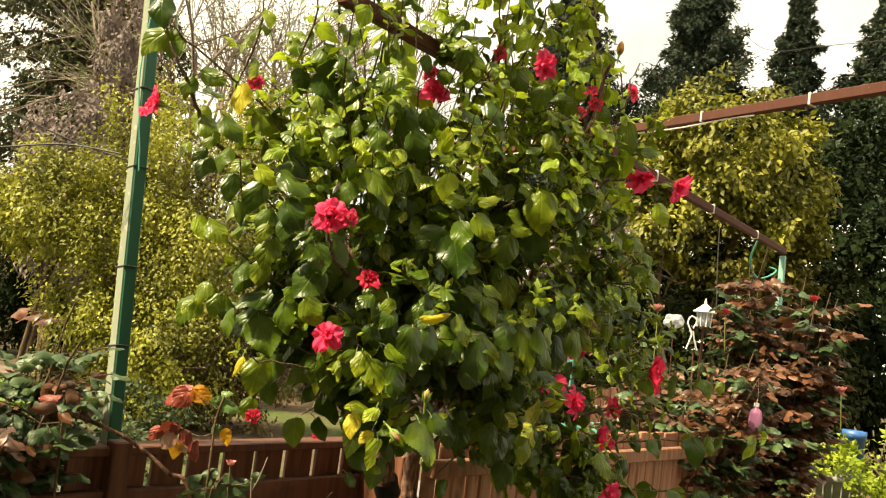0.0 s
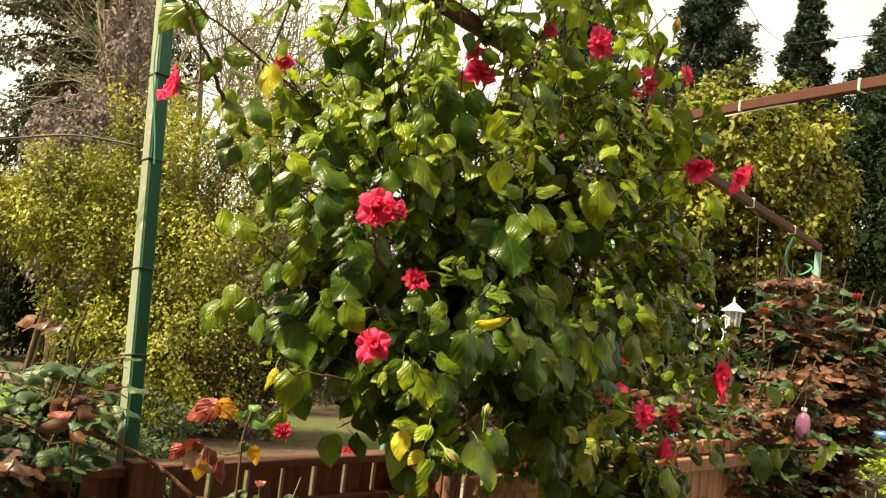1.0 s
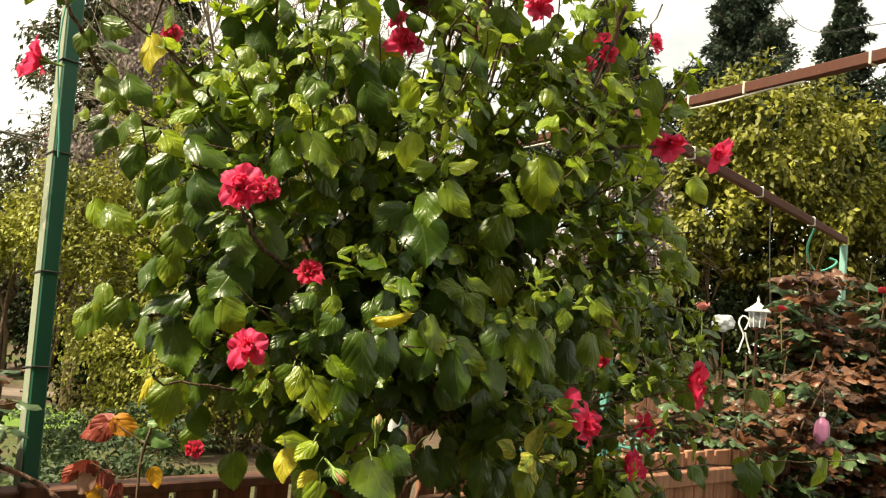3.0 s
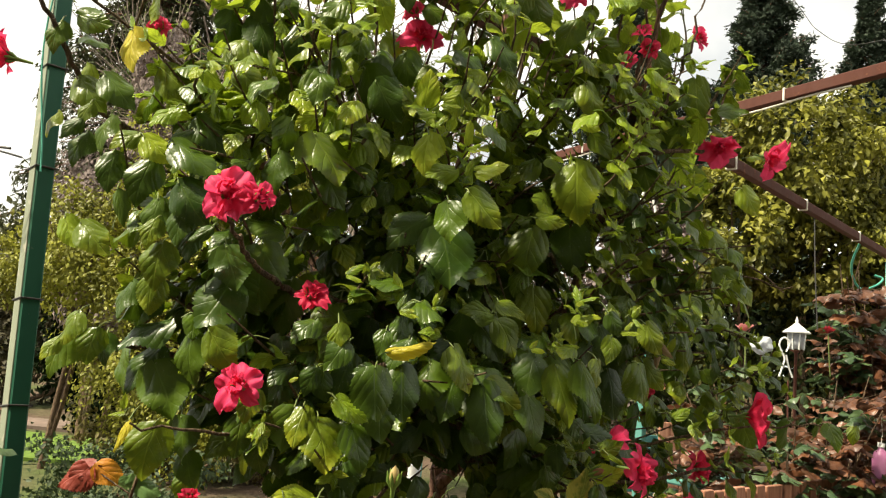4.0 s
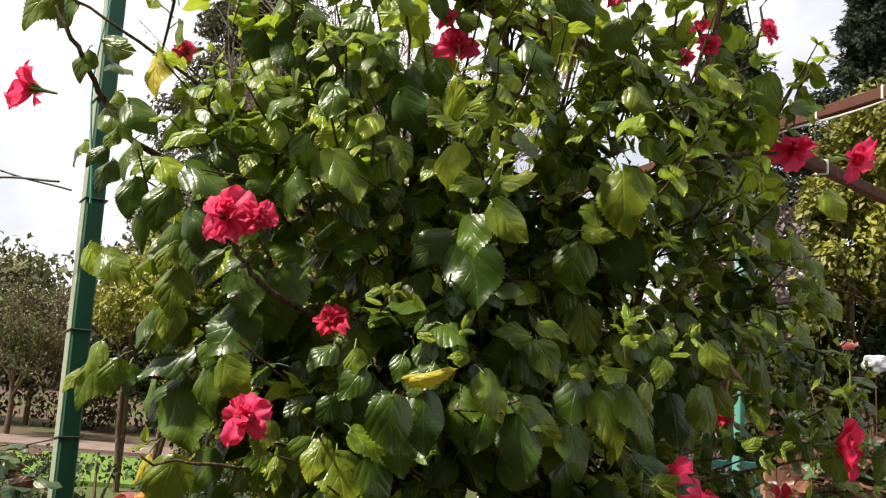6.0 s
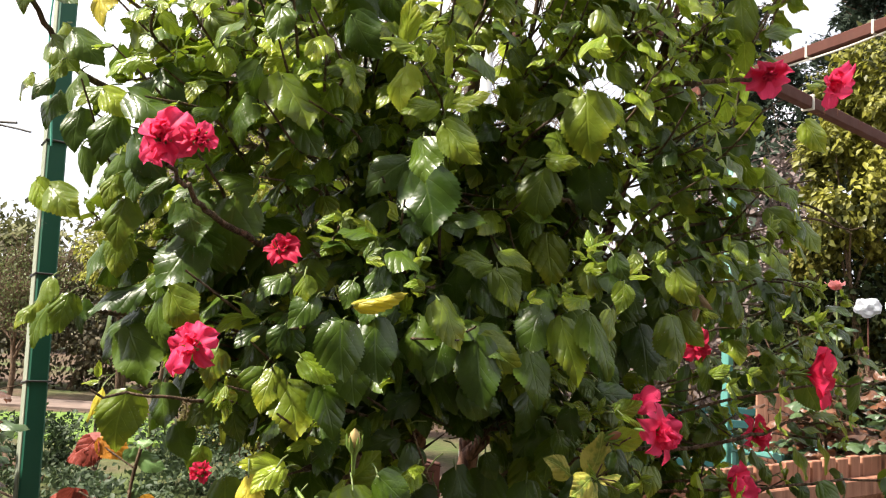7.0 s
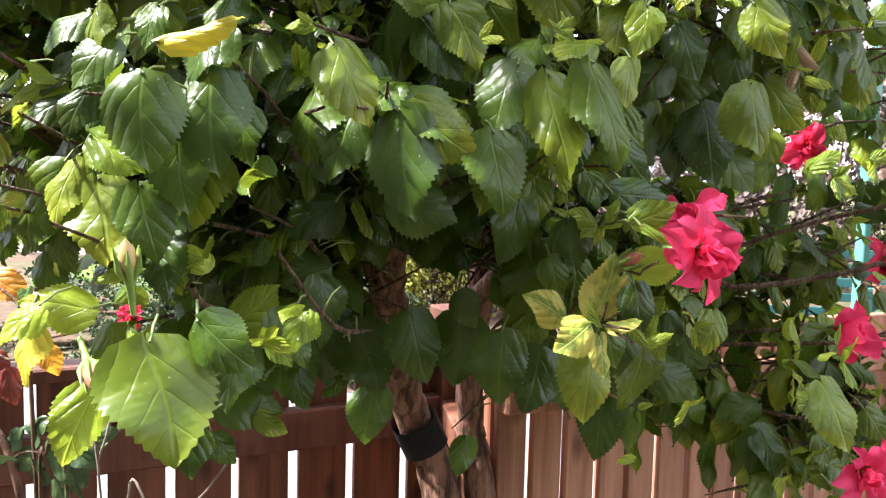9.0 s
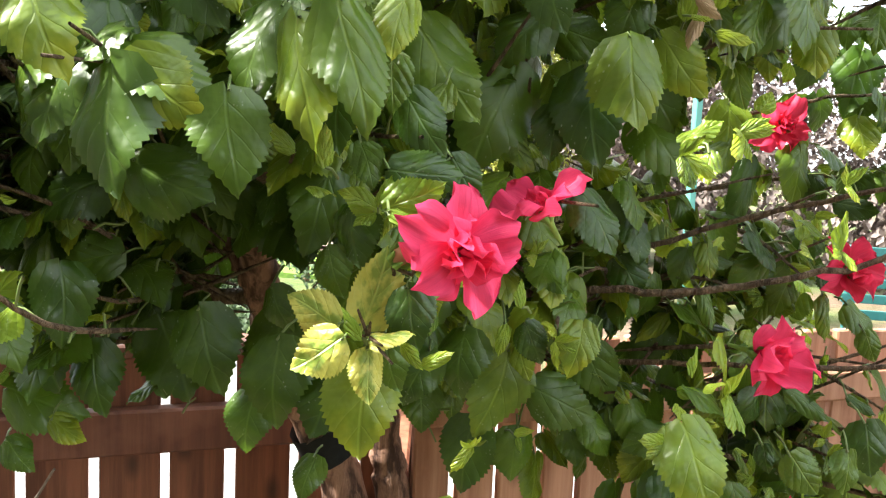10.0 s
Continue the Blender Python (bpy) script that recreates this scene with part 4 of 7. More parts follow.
blade("lime", (0.484, 2.881, 1.341), (0.515, 2.883, 1.336), 7, 0.5)
blade("dark", (0.540, 2.911, 1.354), (0.583, 2.905, 1.316), 2, 0.5)
blade("mid", (0.584, 2.990, 1.302), (0.584, 2.963, 1.249), 1, 0.5)
blade("dark", (0.555, 2.922, 1.319), (0.536, 2.888, 1.278), 1, 0.5)
blade("dark", (0.466, 2.893, 1.327), (0.470, 2.871, 1.283), 1, 0.5)
blade("mid", (0.492, 2.875, 1.338), (0.508, 2.861, 1.299), 2, 0.5)
blade("dark", (0.405, 2.807, 1.318), (0.432, 2.795, 1.274), 6, 0.5)
blade("dark", (0.445, 2.904, 1.235), (0.415, 2.859, 1.181), 0, 0.5)
blade("mid", (0.447, 2.891, 1.241), (0.421, 2.857, 1.210), 7, 0.5)
blade("lime", (0.451, 2.911, 1.231), (0.449, 2.886, 1.178), 7, 0.5)
blade("dark", (0.493, 2.861, 1.280), (0.521, 2.852, 1.239), 7, 0.5)
blade("dark", (0.454, 2.959, 1.160), (0.478, 2.941, 1.090), 0, 0.5)
blade("mid", (0.522, 2.889, 1.145), (0.524, 2.863, 1.083), 2, 0.5)
blade("dark", (0.570, 2.839, 1.172), (0.572, 2.821, 1.129), 1, 0.5)
blade("dark", (0.600, 2.843, 1.177), (0.656, 2.849, 1.155), 7, 0.5)
blade("mid", (0.626, 2.933, 1.279), (0.647, 2.918, 1.231), 7, 0.5)
blade("dark", (0.655, 2.970, 1.266), (0.699, 2.968, 1.236), 1, 0.5)
blade("mid", (0.677, 2.953, 1.236), (0.698, 2.947, 1.205), 1, 0.5)
blade("dark", (0.665, 2.901, 1.164), (0.702, 2.907, 1.155), 7, 0.5)
blade("dark", (0.685, 2.835, 1.154), (0.706, 2.821, 1.098), 1, 0.5)
blade("dark", (0.586, 2.781, 1.124), (0.598, 2.775, 1.096), 2, 0.5)
blade("mid", (0.617, 2.755, 1.126), (0.654, 2.753, 1.091), 1, 0.5)
blade("mid", (0.671, 2.786, 1.133), (0.685, 2.774, 1.090), 1, 0.5)
blade("dark", (0.481, 2.812, 1.107), (0.437, 2.772, 1.096), 1, 0.5)
blade("dark", (0.424, 2.810, 1.136), (0.450, 2.802, 1.090), 1, 0.5)
blade("mid", (0.456, 2.810, 1.081), (0.438, 2.782, 1.043), 3, 0.5)
blade("dark", (0.372, 2.799, 1.206), (0.409, 2.787, 1.139), 0, 0.5)
blade("dark", (0.337, 2.712, 1.162), (0.413, 2.726, 1.145), 1, 0.5)
blade("dark", (0.359, 2.794, 1.092), (0.373, 2.784, 1.054), 6, 0.5)
blade("dark", (0.384, 2.780, 1.119), (0.422, 2.780, 1.083), 1, 0.5)
blade("mid", (0.331, 2.642, 1.221), (0.329, 2.600, 1.133), 4, 0.5)
blade("lime", (0.334, 2.648, 1.241), (0.361, 2.638, 1.195), 2, 0.5)
blade("lime", (0.347, 2.591, 1.261), (0.350, 2.578, 1.231), 7, 0.5)
blade("dark", (0.360, 2.613, 1.259), (0.386, 2.608, 1.225), 1, 0.5)
blade("lime", (0.410, 2.475, 1.303), (0.413, 2.471, 1.326), 7, 0.5)
blade("dark", (0.305, 2.580, 1.251), (0.309, 2.552, 1.189), 1, 0.5)
blade("dark", (0.287, 2.666, 1.198), (0.294, 2.643, 1.138), 1, 0.5)
blade("dark", (0.278, 2.557, 1.230), (0.270, 2.527, 1.177), 1, 0.5)
blade("dark", (0.221, 2.647, 1.165), (0.233, 2.631, 1.113), 6, 0.5)
blade("dark", (0.278, 2.679, 1.122), (0.271, 2.641, 1.046), 0, 0.5)
blade("dark", (0.317, 2.718, 1.109), (0.328, 2.698, 1.050), 3, 0.5)
blade("lime", (0.322, 2.696, 1.109), (0.344, 2.702, 1.115), 7, 0.5)
blade("lime", (0.319, 2.713, 1.100), (0.328, 2.710, 1.085), 7, 0.5)
blade("mid", (0.297, 2.403, 1.253), (0.319, 2.378, 1.178), 1, 0.5)
blade("variegated", (0.270, 2.399, 1.282), (0.242, 2.371, 1.307), 1, 0.5)
blade("variegated", (0.304, 2.357, 1.281), (0.279, 2.325, 1.261), 6, 0.5)
blade("variegated", (0.309, 2.386, 1.287), (0.324, 2.377, 1.352), 2, 0.5)
blade("variegated", (0.319, 2.376, 1.280), (0.351, 2.382, 1.295), 2, 0.5)
blade("variegated", (0.310, 2.386, 1.268), (0.327, 2.374, 1.229), 2, 0.5)
blade("lime", (0.315, 2.370, 1.281), (0.309, 2.360, 1.307), 7, 0.5)
blade("dark", (0.343, 2.390, 1.323), (0.363, 2.377, 1.280), 1, 0.5)
blade("dark", (0.313, 2.407, 1.274), (0.334, 2.398, 1.235), 1, 0.5)
blade("dark", (0.094, 2.615, 1.059), (0.092, 2.591, 1.009), 2, 0.5)
blade("dark", (-0.104, 2.145, 1.547), (-0.129, 2.107, 1.512), 0, 0.3)
blade("lime", (-0.229, 2.208, 1.521), (-0.269, 2.160, 1.510), 1, 0.3)
blade("lime", (-0.217, 2.188, 1.518), (-0.235, 2.164, 1.543), 2, 0.3)
blade("dark", (-0.170, 2.178, 1.582), (-0.197, 2.141, 1.555), 1, 0.3)
blade("dark", (-0.202, 2.187, 1.501), (-0.228, 2.149, 1.473), 2, 0.3)
blade("dark", (-0.156, 2.162, 1.503), (-0.160, 2.137, 1.464), 1, 0.3)
blade("dark", (-0.052, 2.118, 1.512), (-0.031, 2.087, 1.441), 3, 0.3)
blade("dark", (-0.156, 2.177, 1.494), (-0.131, 2.164, 1.455), 1, 0.3)
blade("dark", (-0.018, 2.163, 1.517), (0.012, 2.132, 1.442), 1, 0.3)
blade("dark", (-0.019, 2.213, 1.491), (0.000, 2.194, 1.445), 1, 0.3)
blade("yellow", (-0.033, 2.117, 1.538), (0.034, 2.115, 1.570), 8, 0.3)
blade("dark", (-0.042, 2.128, 1.571), (-0.048, 2.106, 1.539), 0, 0.3)
blade("dark", (-0.009, 2.180, 1.563), (-0.035, 2.141, 1.525), 1, 0.3)
blade("dark", (-0.114, 2.425, 1.596), (-0.120, 2.391, 1.540), 3, 0.3)
blade("dark", (-0.187, 2.167, 1.435), (-0.185, 2.133, 1.373), 3, 0.3)
blade("mid", (-0.171, 2.162, 1.436), (-0.173, 2.128, 1.380), 2, 0.3)
blade("mid", (-0.145, 2.167, 1.418), (-0.116, 2.138, 1.343), 6, 0.3)
blade("dark", (-0.084, 2.154, 1.414), (-0.054, 2.133, 1.353), 0, 0.3)
blade("lime", (-0.109, 2.118, 1.458), (-0.053, 2.115, 1.437), 2, 0.3)
blade("dark", (-0.052, 2.162, 1.474), (-0.021, 2.135, 1.405), 1, 0.3)
blade("mid", (-0.006, 2.071, 1.289), (0.041, 2.046, 1.203), 6, 0.3)
blade("dark", (0.022, 2.096, 1.304), (0.074, 2.093, 1.276), 1, 0.3)
blade("lime", (-0.077, 2.295, 1.260), (-0.034, 2.295, 1.304), 3, 0.3)
blade("lime", (-0.101, 2.109, 1.231), (-0.102, 2.079, 1.165), 2, 0.3)
blade("lime", (-0.135, 2.147, 1.296), (-0.184, 2.104, 1.309), 2, 0.3)
blade("lime", (-0.113, 2.062, 1.312), (-0.137, 2.032, 1.286), 2, 0.3)
blade("yellow", (-0.172, 2.106, 1.286), (-0.169, 2.082, 1.233), 2, 0.3)
blade("yellow", (-0.123, 2.156, 1.243), (-0.145, 2.131, 1.218), 2, 0.3)
blade("dark", (0.020, 2.297, 1.522), (0.014, 2.253, 1.450), 1, 0.3)
blade("dark", (-0.096, 2.570, 1.642), (-0.113, 2.539, 1.603), 1, 0.3)
blade("dark", (0.065, 2.397, 1.626), (0.057, 2.357, 1.558), 1, 0.3)
blade("dark", (0.107, 2.379, 1.597), (0.161, 2.366, 1.551), 1, 0.3)
blade("mid", (0.135, 2.381, 1.614), (0.178, 2.362, 1.556), 4, 0.3)
blade("lime", (0.347, 2.353, 1.598), (0.346, 2.330, 1.555), 4, 0.3)
blade("dark", (0.356, 2.611, 1.625), (0.394, 2.591, 1.570), 1, 0.3)
blade("dark", (0.430, 2.708, 1.614), (0.426, 2.677, 1.559), 1, 0.3)
blade("dark", (0.358, 2.677, 1.492), (0.370, 2.652, 1.440), 1, 0.3)
blade("mid", (0.428, 2.657, 1.648), (0.444, 2.634, 1.595), 0, 0.3)
blade("mid", (0.598, 2.888, 1.600), (0.602, 2.862, 1.549), 3, 0.3)
blade("lime", (0.492, 2.663, 1.574), (0.495, 2.647, 1.616), 7, 0.3)
blade("lime", (0.519, 2.677, 1.586), (0.525, 2.665, 1.618), 7, 0.3)
blade("withered", (0.490, 2.661, 1.605), (0.524, 2.650, 1.575), 8, 0.3)
blade("lime", (0.498, 2.657, 1.576), (0.517, 2.654, 1.577), 7, 0.3)
blade("dark", (0.235, 2.455, 1.231), (0.225, 2.423, 1.165), 6, 0.3)
blade("dark", (0.114, 2.523, 1.251), (0.113, 2.488, 1.169), 6, 0.3)
blade("dark", (-0.115, 2.749, 1.073), (-0.109, 2.718, 0.987), 1, 0.3)
blade("dark", (0.026, 2.084, 1.216), (0.031, 2.069, 1.179), 1, 0.3)
blade("mid", (-0.716, 2.331, 2.047), (-0.728, 2.307, 1.983), 1)
blade("dark", (-0.630, 2.249, 2.004), (-0.563, 2.239, 1.964), 1)
blade("dark", (-0.609, 2.247, 1.925), (-0.628, 2.221, 1.867), 1)
blade("mid", (-0.541, 2.225, 1.893), (-0.579, 2.196, 1.870), 1)
blade("dark", (-0.656, 2.262, 1.894), (-0.676, 2.236, 1.840), 1)
blade("dark", (-0.668, 2.251, 1.917), (-0.688, 2.230, 1.880), 2)
blade("lime", (-0.449, 2.165, 1.928), (-0.484, 2.136, 1.895), 2)
blade("lime", (-0.493, 2.226, 1.948), (-0.450, 2.220, 1.926), 2)
blade("mid", (-0.567, 2.341, 2.053), (-0.486, 2.329, 2.009), 1)
blade("yellow", (-0.605, 2.282, 2.107), (-0.598, 2.261, 2.029), 2)
blade("dark", (-0.422, 2.177, 1.893), (-0.454, 2.150, 1.862), 2)
blade("dark", (-0.441, 2.241, 1.932), (-0.373, 2.229, 1.889), 1)
blade("dark", (-0.431, 2.130, 1.856), (-0.343, 2.117, 1.825), 2)
blade("lime", (-0.500, 2.165, 1.871), (-0.441, 2.157, 1.845), 1)
blade("dark", (-0.496, 2.189, 1.834), (-0.503, 2.163, 1.761), 1)
blade("dark", (-0.573, 2.207, 1.848), (-0.563, 2.188, 1.780), 2)
blade("dark", (-0.545, 2.184, 1.779), (-0.525, 2.169, 1.720), 7)
blade("mid", (-0.453, 2.146, 1.726), (-0.462, 2.128, 1.682), 1)
blade("mid", (-0.441, 2.156, 1.687), (-0.443, 2.132, 1.616), 1)
blade("dark", (-0.401, 2.129, 1.751), (-0.401, 2.108, 1.685), 2)
blade("dark", (-0.340, 2.111, 1.718), (-0.370, 2.087, 1.691), 7)
blade("dark", (-0.383, 2.139, 1.708), (-0.384, 2.123, 1.661), 2)
blade("dark", (-0.322, 2.137, 1.687), (-0.293, 2.120, 1.620), 6)
blade("dark", (-0.293, 2.234, 1.707), (-0.271, 2.204, 1.602), 1)
blade("dark", (-0.266, 2.269, 1.738), (-0.314, 2.226, 1.763), 3)
blade("dark", (-0.272, 2.202, 1.867), (-0.280, 2.178, 1.800), 1)
blade("dark", (-0.265, 2.241, 1.936), (-0.270, 2.219, 1.867), 0)
blade("lime", (-0.222, 2.259, 1.957), (-0.251, 2.236, 1.920), 2)
blade("mid", (-0.213, 2.220, 1.910), (-0.152, 2.202, 1.829), 6)
blade("mid", (-0.222, 2.242, 1.912), (-0.233, 2.226, 1.868), 1)
blade("dark", (-0.208, 2.266, 1.860), (-0.149, 2.253, 1.804), 1)
blade("dark", (-0.337, 2.455, 1.708), (-0.262, 2.441, 1.708), 3)
blade("dark", (-0.255, 2.322, 1.652), (-0.265, 2.289, 1.561), 1)
blade("mid", (-0.259, 2.453, 1.677), (-0.218, 2.442, 1.634), 3)
blade("dark", (-0.311, 2.161, 1.633), (-0.355, 2.116, 1.557), 6)
blade("dark", (-0.314, 2.187, 1.635), (-0.284, 2.174, 1.581), 1)
blade("mid", (-0.457, 2.184, 1.630), (-0.459, 2.163, 1.573), 3)
blade("dark", (-0.508, 2.209, 1.622), (-0.526, 2.182, 1.563), 2)
blade("dark", (-0.444, 2.234, 1.560), (-0.512, 2.180, 1.522), 2)
blade("mid", (-0.598, 2.210, 1.561), (-0.621, 2.183, 1.516), 3)
blade("mid", (-0.628, 2.208, 1.512), (-0.646, 2.187, 1.478), 2)
blade("mid", (-0.560, 2.205, 1.534), (-0.560, 2.185, 1.478), 1)
blade("dark", (-0.555, 2.239, 1.526), (-0.559, 2.220, 1.478), 1)
blade("dark", (-0.558, 2.329, 1.513), (-0.570, 2.293, 1.427), 0)
blade("dark", (-0.473, 2.273, 1.512), (-0.513, 2.229, 1.438), 2)
blade("dark", (-0.388, 2.194, 1.537), (-0.381, 2.169, 1.461), 1)
blade("mid", (-0.328, 2.120, 1.546), (-0.280, 2.106, 1.493), 1)
blade("dark", (-0.454, 2.228, 1.483), (-0.411, 2.205, 1.395), 6)
blade("lime", (-0.491, 2.210, 1.398), (-0.511, 2.194, 1.398), 7)
blade("yellow", (-0.476, 2.197, 1.386), (-0.497, 2.174, 1.342), 7)
blade("lime", (-0.495, 2.215, 1.402), (-0.490, 2.204, 1.426), 7)
blade("mid", (-0.427, 2.184, 1.384), (-0.423, 2.159, 1.297), 1)
blade("dark", (-0.418, 2.281, 1.389), (-0.407, 2.263, 1.321), 6)
blade("mid", (-0.249, 2.132, 1.461), (-0.257, 2.112, 1.411), 1)
blade("mid", (-0.287, 2.223, 1.402), (-0.292, 2.202, 1.341), 0)
blade("dark", (-0.439, 2.381, 1.310), (-0.411, 2.371, 1.253), 1)
blade("mid", (-0.264, 2.231, 1.367), (-0.245, 2.220, 1.316), 1)
blade("lime", (-0.013, 2.239, 1.929), (-0.023, 2.217, 1.862), 1)
blade("lime", (0.039, 2.253, 1.872), (-0.008, 2.222, 1.857), 2)
blade("lime", (0.077, 2.224, 1.864), (0.127, 2.207, 1.886), 2)
blade("lime", (0.063, 2.225, 1.855), (0.069, 2.210, 1.882), 7)
blade("mid", (0.071, 2.172, 1.815), (0.131, 2.157, 1.765), 2)
blade("dark", (0.036, 2.193, 1.799), (0.040, 2.173, 1.732), 6)
blade("dark", (-0.009, 2.277, 1.787), (-0.064, 2.236, 1.736), 1)
blade("dark", (0.025, 2.258, 1.765), (0.046, 2.228, 1.661), 6)
blade("mid", (0.183, 2.574, 1.851), (0.135, 2.542, 1.854), 2)
blade("mid", (0.202, 2.531, 1.842), (0.261, 2.517, 1.840), 2)
blade("mid", (0.191, 2.530, 1.815), (0.190, 2.500, 1.718), 1)
blade("mid", (0.179, 2.537, 1.733), (0.162, 2.514, 1.676), 2)
blade("mid", (0.268, 2.484, 1.951), (0.287, 2.453, 1.838), 1)
blade("mid", (0.319, 2.641, 2.060), (0.364, 2.628, 2.014), 0)
blade("dark", (0.281, 2.614, 1.849), (0.285, 2.582, 1.742), 0)
blade("mid", (0.190, 2.641, 1.989), (0.137, 2.605, 1.938), 2)
blade("mid", (0.190, 2.637, 1.993), (0.158, 2.614, 1.958), 2)
blade("lime", (0.295, 2.445, 2.050), (0.251, 2.418, 2.025), 1)
blade("lime", (0.275, 2.493, 2.051), (0.317, 2.484, 2.031), 2)
blade("lime", (0.189, 2.463, 2.014), (0.162, 2.446, 2.002), 2)
blade("mid", (0.292, 2.605, 2.165), (0.339, 2.587, 2.094), 1)
blade("mid", (-0.290, 2.408, 2.095), (-0.309, 2.383, 2.031), 1)
blade("dark", (-0.128, 2.296, 2.038), (-0.080, 2.281, 1.972), 1)
blade("dark", (0.092, 2.299, 1.971), (0.138, 2.289, 1.939), 1)
blade("dark", (-0.093, 2.413, 2.143), (-0.080, 2.397, 2.076), 1)
blade("mid", (0.248, 2.465, 2.084), (0.209, 2.440, 2.065), 2)
blade("dark", (0.117, 2.385, 2.057), (0.164, 2.375, 2.027), 1)
blade("lime", (-0.034, 2.332, 2.009), (-0.034, 2.296, 2.067), 2)
blade("lime", (0.005, 2.265, 2.004), (0.031, 2.249, 2.032), 2)
blade("lime", (-0.013, 2.287, 1.983), (-0.054, 2.254, 1.996), 2)
blade("lime", (0.001, 2.288, 1.998), (0.036, 2.280, 2.004), 7)
blade("lime", (0.025, 2.255, 1.943), (0.031, 2.241, 1.967), 2)
blade("mid", (0.123, 2.371, 1.626), (0.076, 2.337, 1.636), 1)
blade("mid", (0.135, 2.431, 1.651), (0.192, 2.419, 1.637), 0)
blade("mid", (0.208, 2.560, 1.695), (0.224, 2.534, 1.604), 0)
blade("dark", (0.329, 2.275, 1.636), (0.355, 2.266, 1.605), 1)
blade("lime", (0.352, 2.282, 1.606), (0.381, 2.272, 1.616), 7)
blade("lime", (0.360, 2.281, 1.611), (0.368, 2.272, 1.628), 7)
blade("mid", (0.444, 2.564, 1.638), (0.484, 2.547, 1.586), 1)
blade("mid", (0.581, 2.801, 1.641), (0.623, 2.779, 1.571), 1)
blade("mid", (0.625, 3.095, 1.695), (0.688, 3.077, 1.696), 1)
blade("mid", (0.732, 3.249, 1.770), (0.798, 3.227, 1.711), 1)
blade("mid", (0.806, 3.187, 2.081), (0.862, 3.166, 2.018), 1)
blade("dark", (0.632, 3.006, 2.014), (0.569, 2.961, 1.935), 1)
blade("lime", (0.401, 2.687, 2.020), (0.429, 2.679, 1.993), 3)
blade("mid", (0.699, 3.122, 1.941), (0.768, 3.100, 1.882), 1)
blade("dark", (0.675, 3.138, 1.944), (0.707, 3.123, 1.891), 1)
blade("mid", (0.460, 2.858, 1.842), (0.508, 2.843, 1.796), 1)
blade("mid", (0.605, 2.953, 2.316), (0.627, 2.923, 2.201), 2)
blade("mid", (0.575, 2.915, 2.260), (0.535, 2.889, 2.224), 1)
blade("lime", (0.781, 3.055, 2.139), (0.816, 3.040, 2.155), 1)
blade("dark", (0.427, 2.708, 1.941), (0.461, 2.694, 1.891), 1)
blade("dark", (0.438, 2.687, 1.895), (0.404, 2.664, 1.861), 1)
blade("lime", (0.337, 2.414, 1.333), (0.391, 2.401, 1.353), 2)
blade("dark", (-0.045, 2.135, 1.506), (-0.080, 2.109, 1.512), 1)
blade("mid", (-0.122, 2.141, 1.577), (-0.126, 2.125, 1.535), 1)
blade("dark", (0.398, 2.822, 1.567), (0.457, 2.795, 1.485), 0)
blade("dark", (-0.734, 2.256, 2.104), (-0.744, 2.238, 2.051), 1)
blade("mid", (-0.712, 2.272, 2.125), (-0.643, 2.248, 2.111), 2)
blade("dark", (-0.698, 2.281, 2.090), (-0.636, 2.260, 2.077), 2)
blade("dark", (-0.469, 2.440, 2.213), (-0.466, 2.416, 2.134), 0)
blade("dark", (-0.419, 2.425, 2.292), (-0.387, 2.397, 2.199), 1)
blade("dark", (-0.412, 2.438, 2.212), (-0.366, 2.409, 2.121), 0)
blade("dark", (-0.322, 2.420, 2.193), (-0.307, 2.395, 2.109), 1)
blade("mid", (-0.202, 2.295, 2.195), (-0.240, 2.276, 2.158), 6)
blade("mid", (-0.244, 2.355, 2.199), (-0.270, 2.340, 2.163), 1)
blade("lime", (-0.202, 2.478, 2.308), (-0.139, 2.454, 2.276), 2)
blade("lime", (-0.172, 2.462, 2.312), (-0.188, 2.440, 2.345), 2)
blade("dark", (-0.167, 2.384, 2.093), (-0.140, 2.357, 2.005), 1)
blade("mid", (-0.075, 2.543, 2.301), (-0.027, 2.524, 2.277), 3)
blade("dark", (0.011, 2.394, 2.143), (0.067, 2.372, 2.128), 1)
blade("dark", (0.082, 2.439, 2.193), (0.142, 2.412, 2.141), 1)
blade("mid", (0.143, 2.558, 2.346), (0.133, 2.543, 2.293), 1)
blade("lime", (0.057, 2.248, 1.916), (0.050, 2.225, 1.954), 7)
blade("lime", (0.406, 2.798, 2.345), (0.406, 2.772, 2.388), 3)
blade("mid", (0.327, 2.734, 2.308), (0.383, 2.709, 2.273), 1)
blade("mid", (0.283, 2.646, 2.243), (0.330, 2.626, 2.210), 1)
blade("mid", (0.798, 3.178, 1.816), (0.851, 3.149, 1.763), 1)
blade("mid", (-0.352, 2.409, 1.214), (-0.332, 2.395, 1.141), 1)
blade("mid", (-0.528, 2.653, 1.226), (-0.530, 2.640, 1.162), 1)
blade("dark", (-0.373, 2.420, 2.266), (-0.321, 2.399, 2.221), 1)
blade("dark", (-0.122, 2.528, 2.336), (-0.101, 2.513, 2.287), 1)
blade("mid", (0.024, 2.505, 2.343), (0.058, 2.487, 2.295), 1)
blade("dark", (0.161, 2.586, 2.343), (0.196, 2.563, 2.277), 1)
blade("mid", (0.256, 2.603, 2.312), (0.231, 2.581, 2.240), 1)
blade("dark", (-0.161, 2.506, 2.174), (-0.096, 2.479, 2.128), 1)
blade("lime", (-0.205, 2.393, 2.175), (-0.226, 2.379, 2.140), 2)
blade("dark", (-0.410, 2.120, 1.786), (-0.355, 2.095, 1.730), 1)
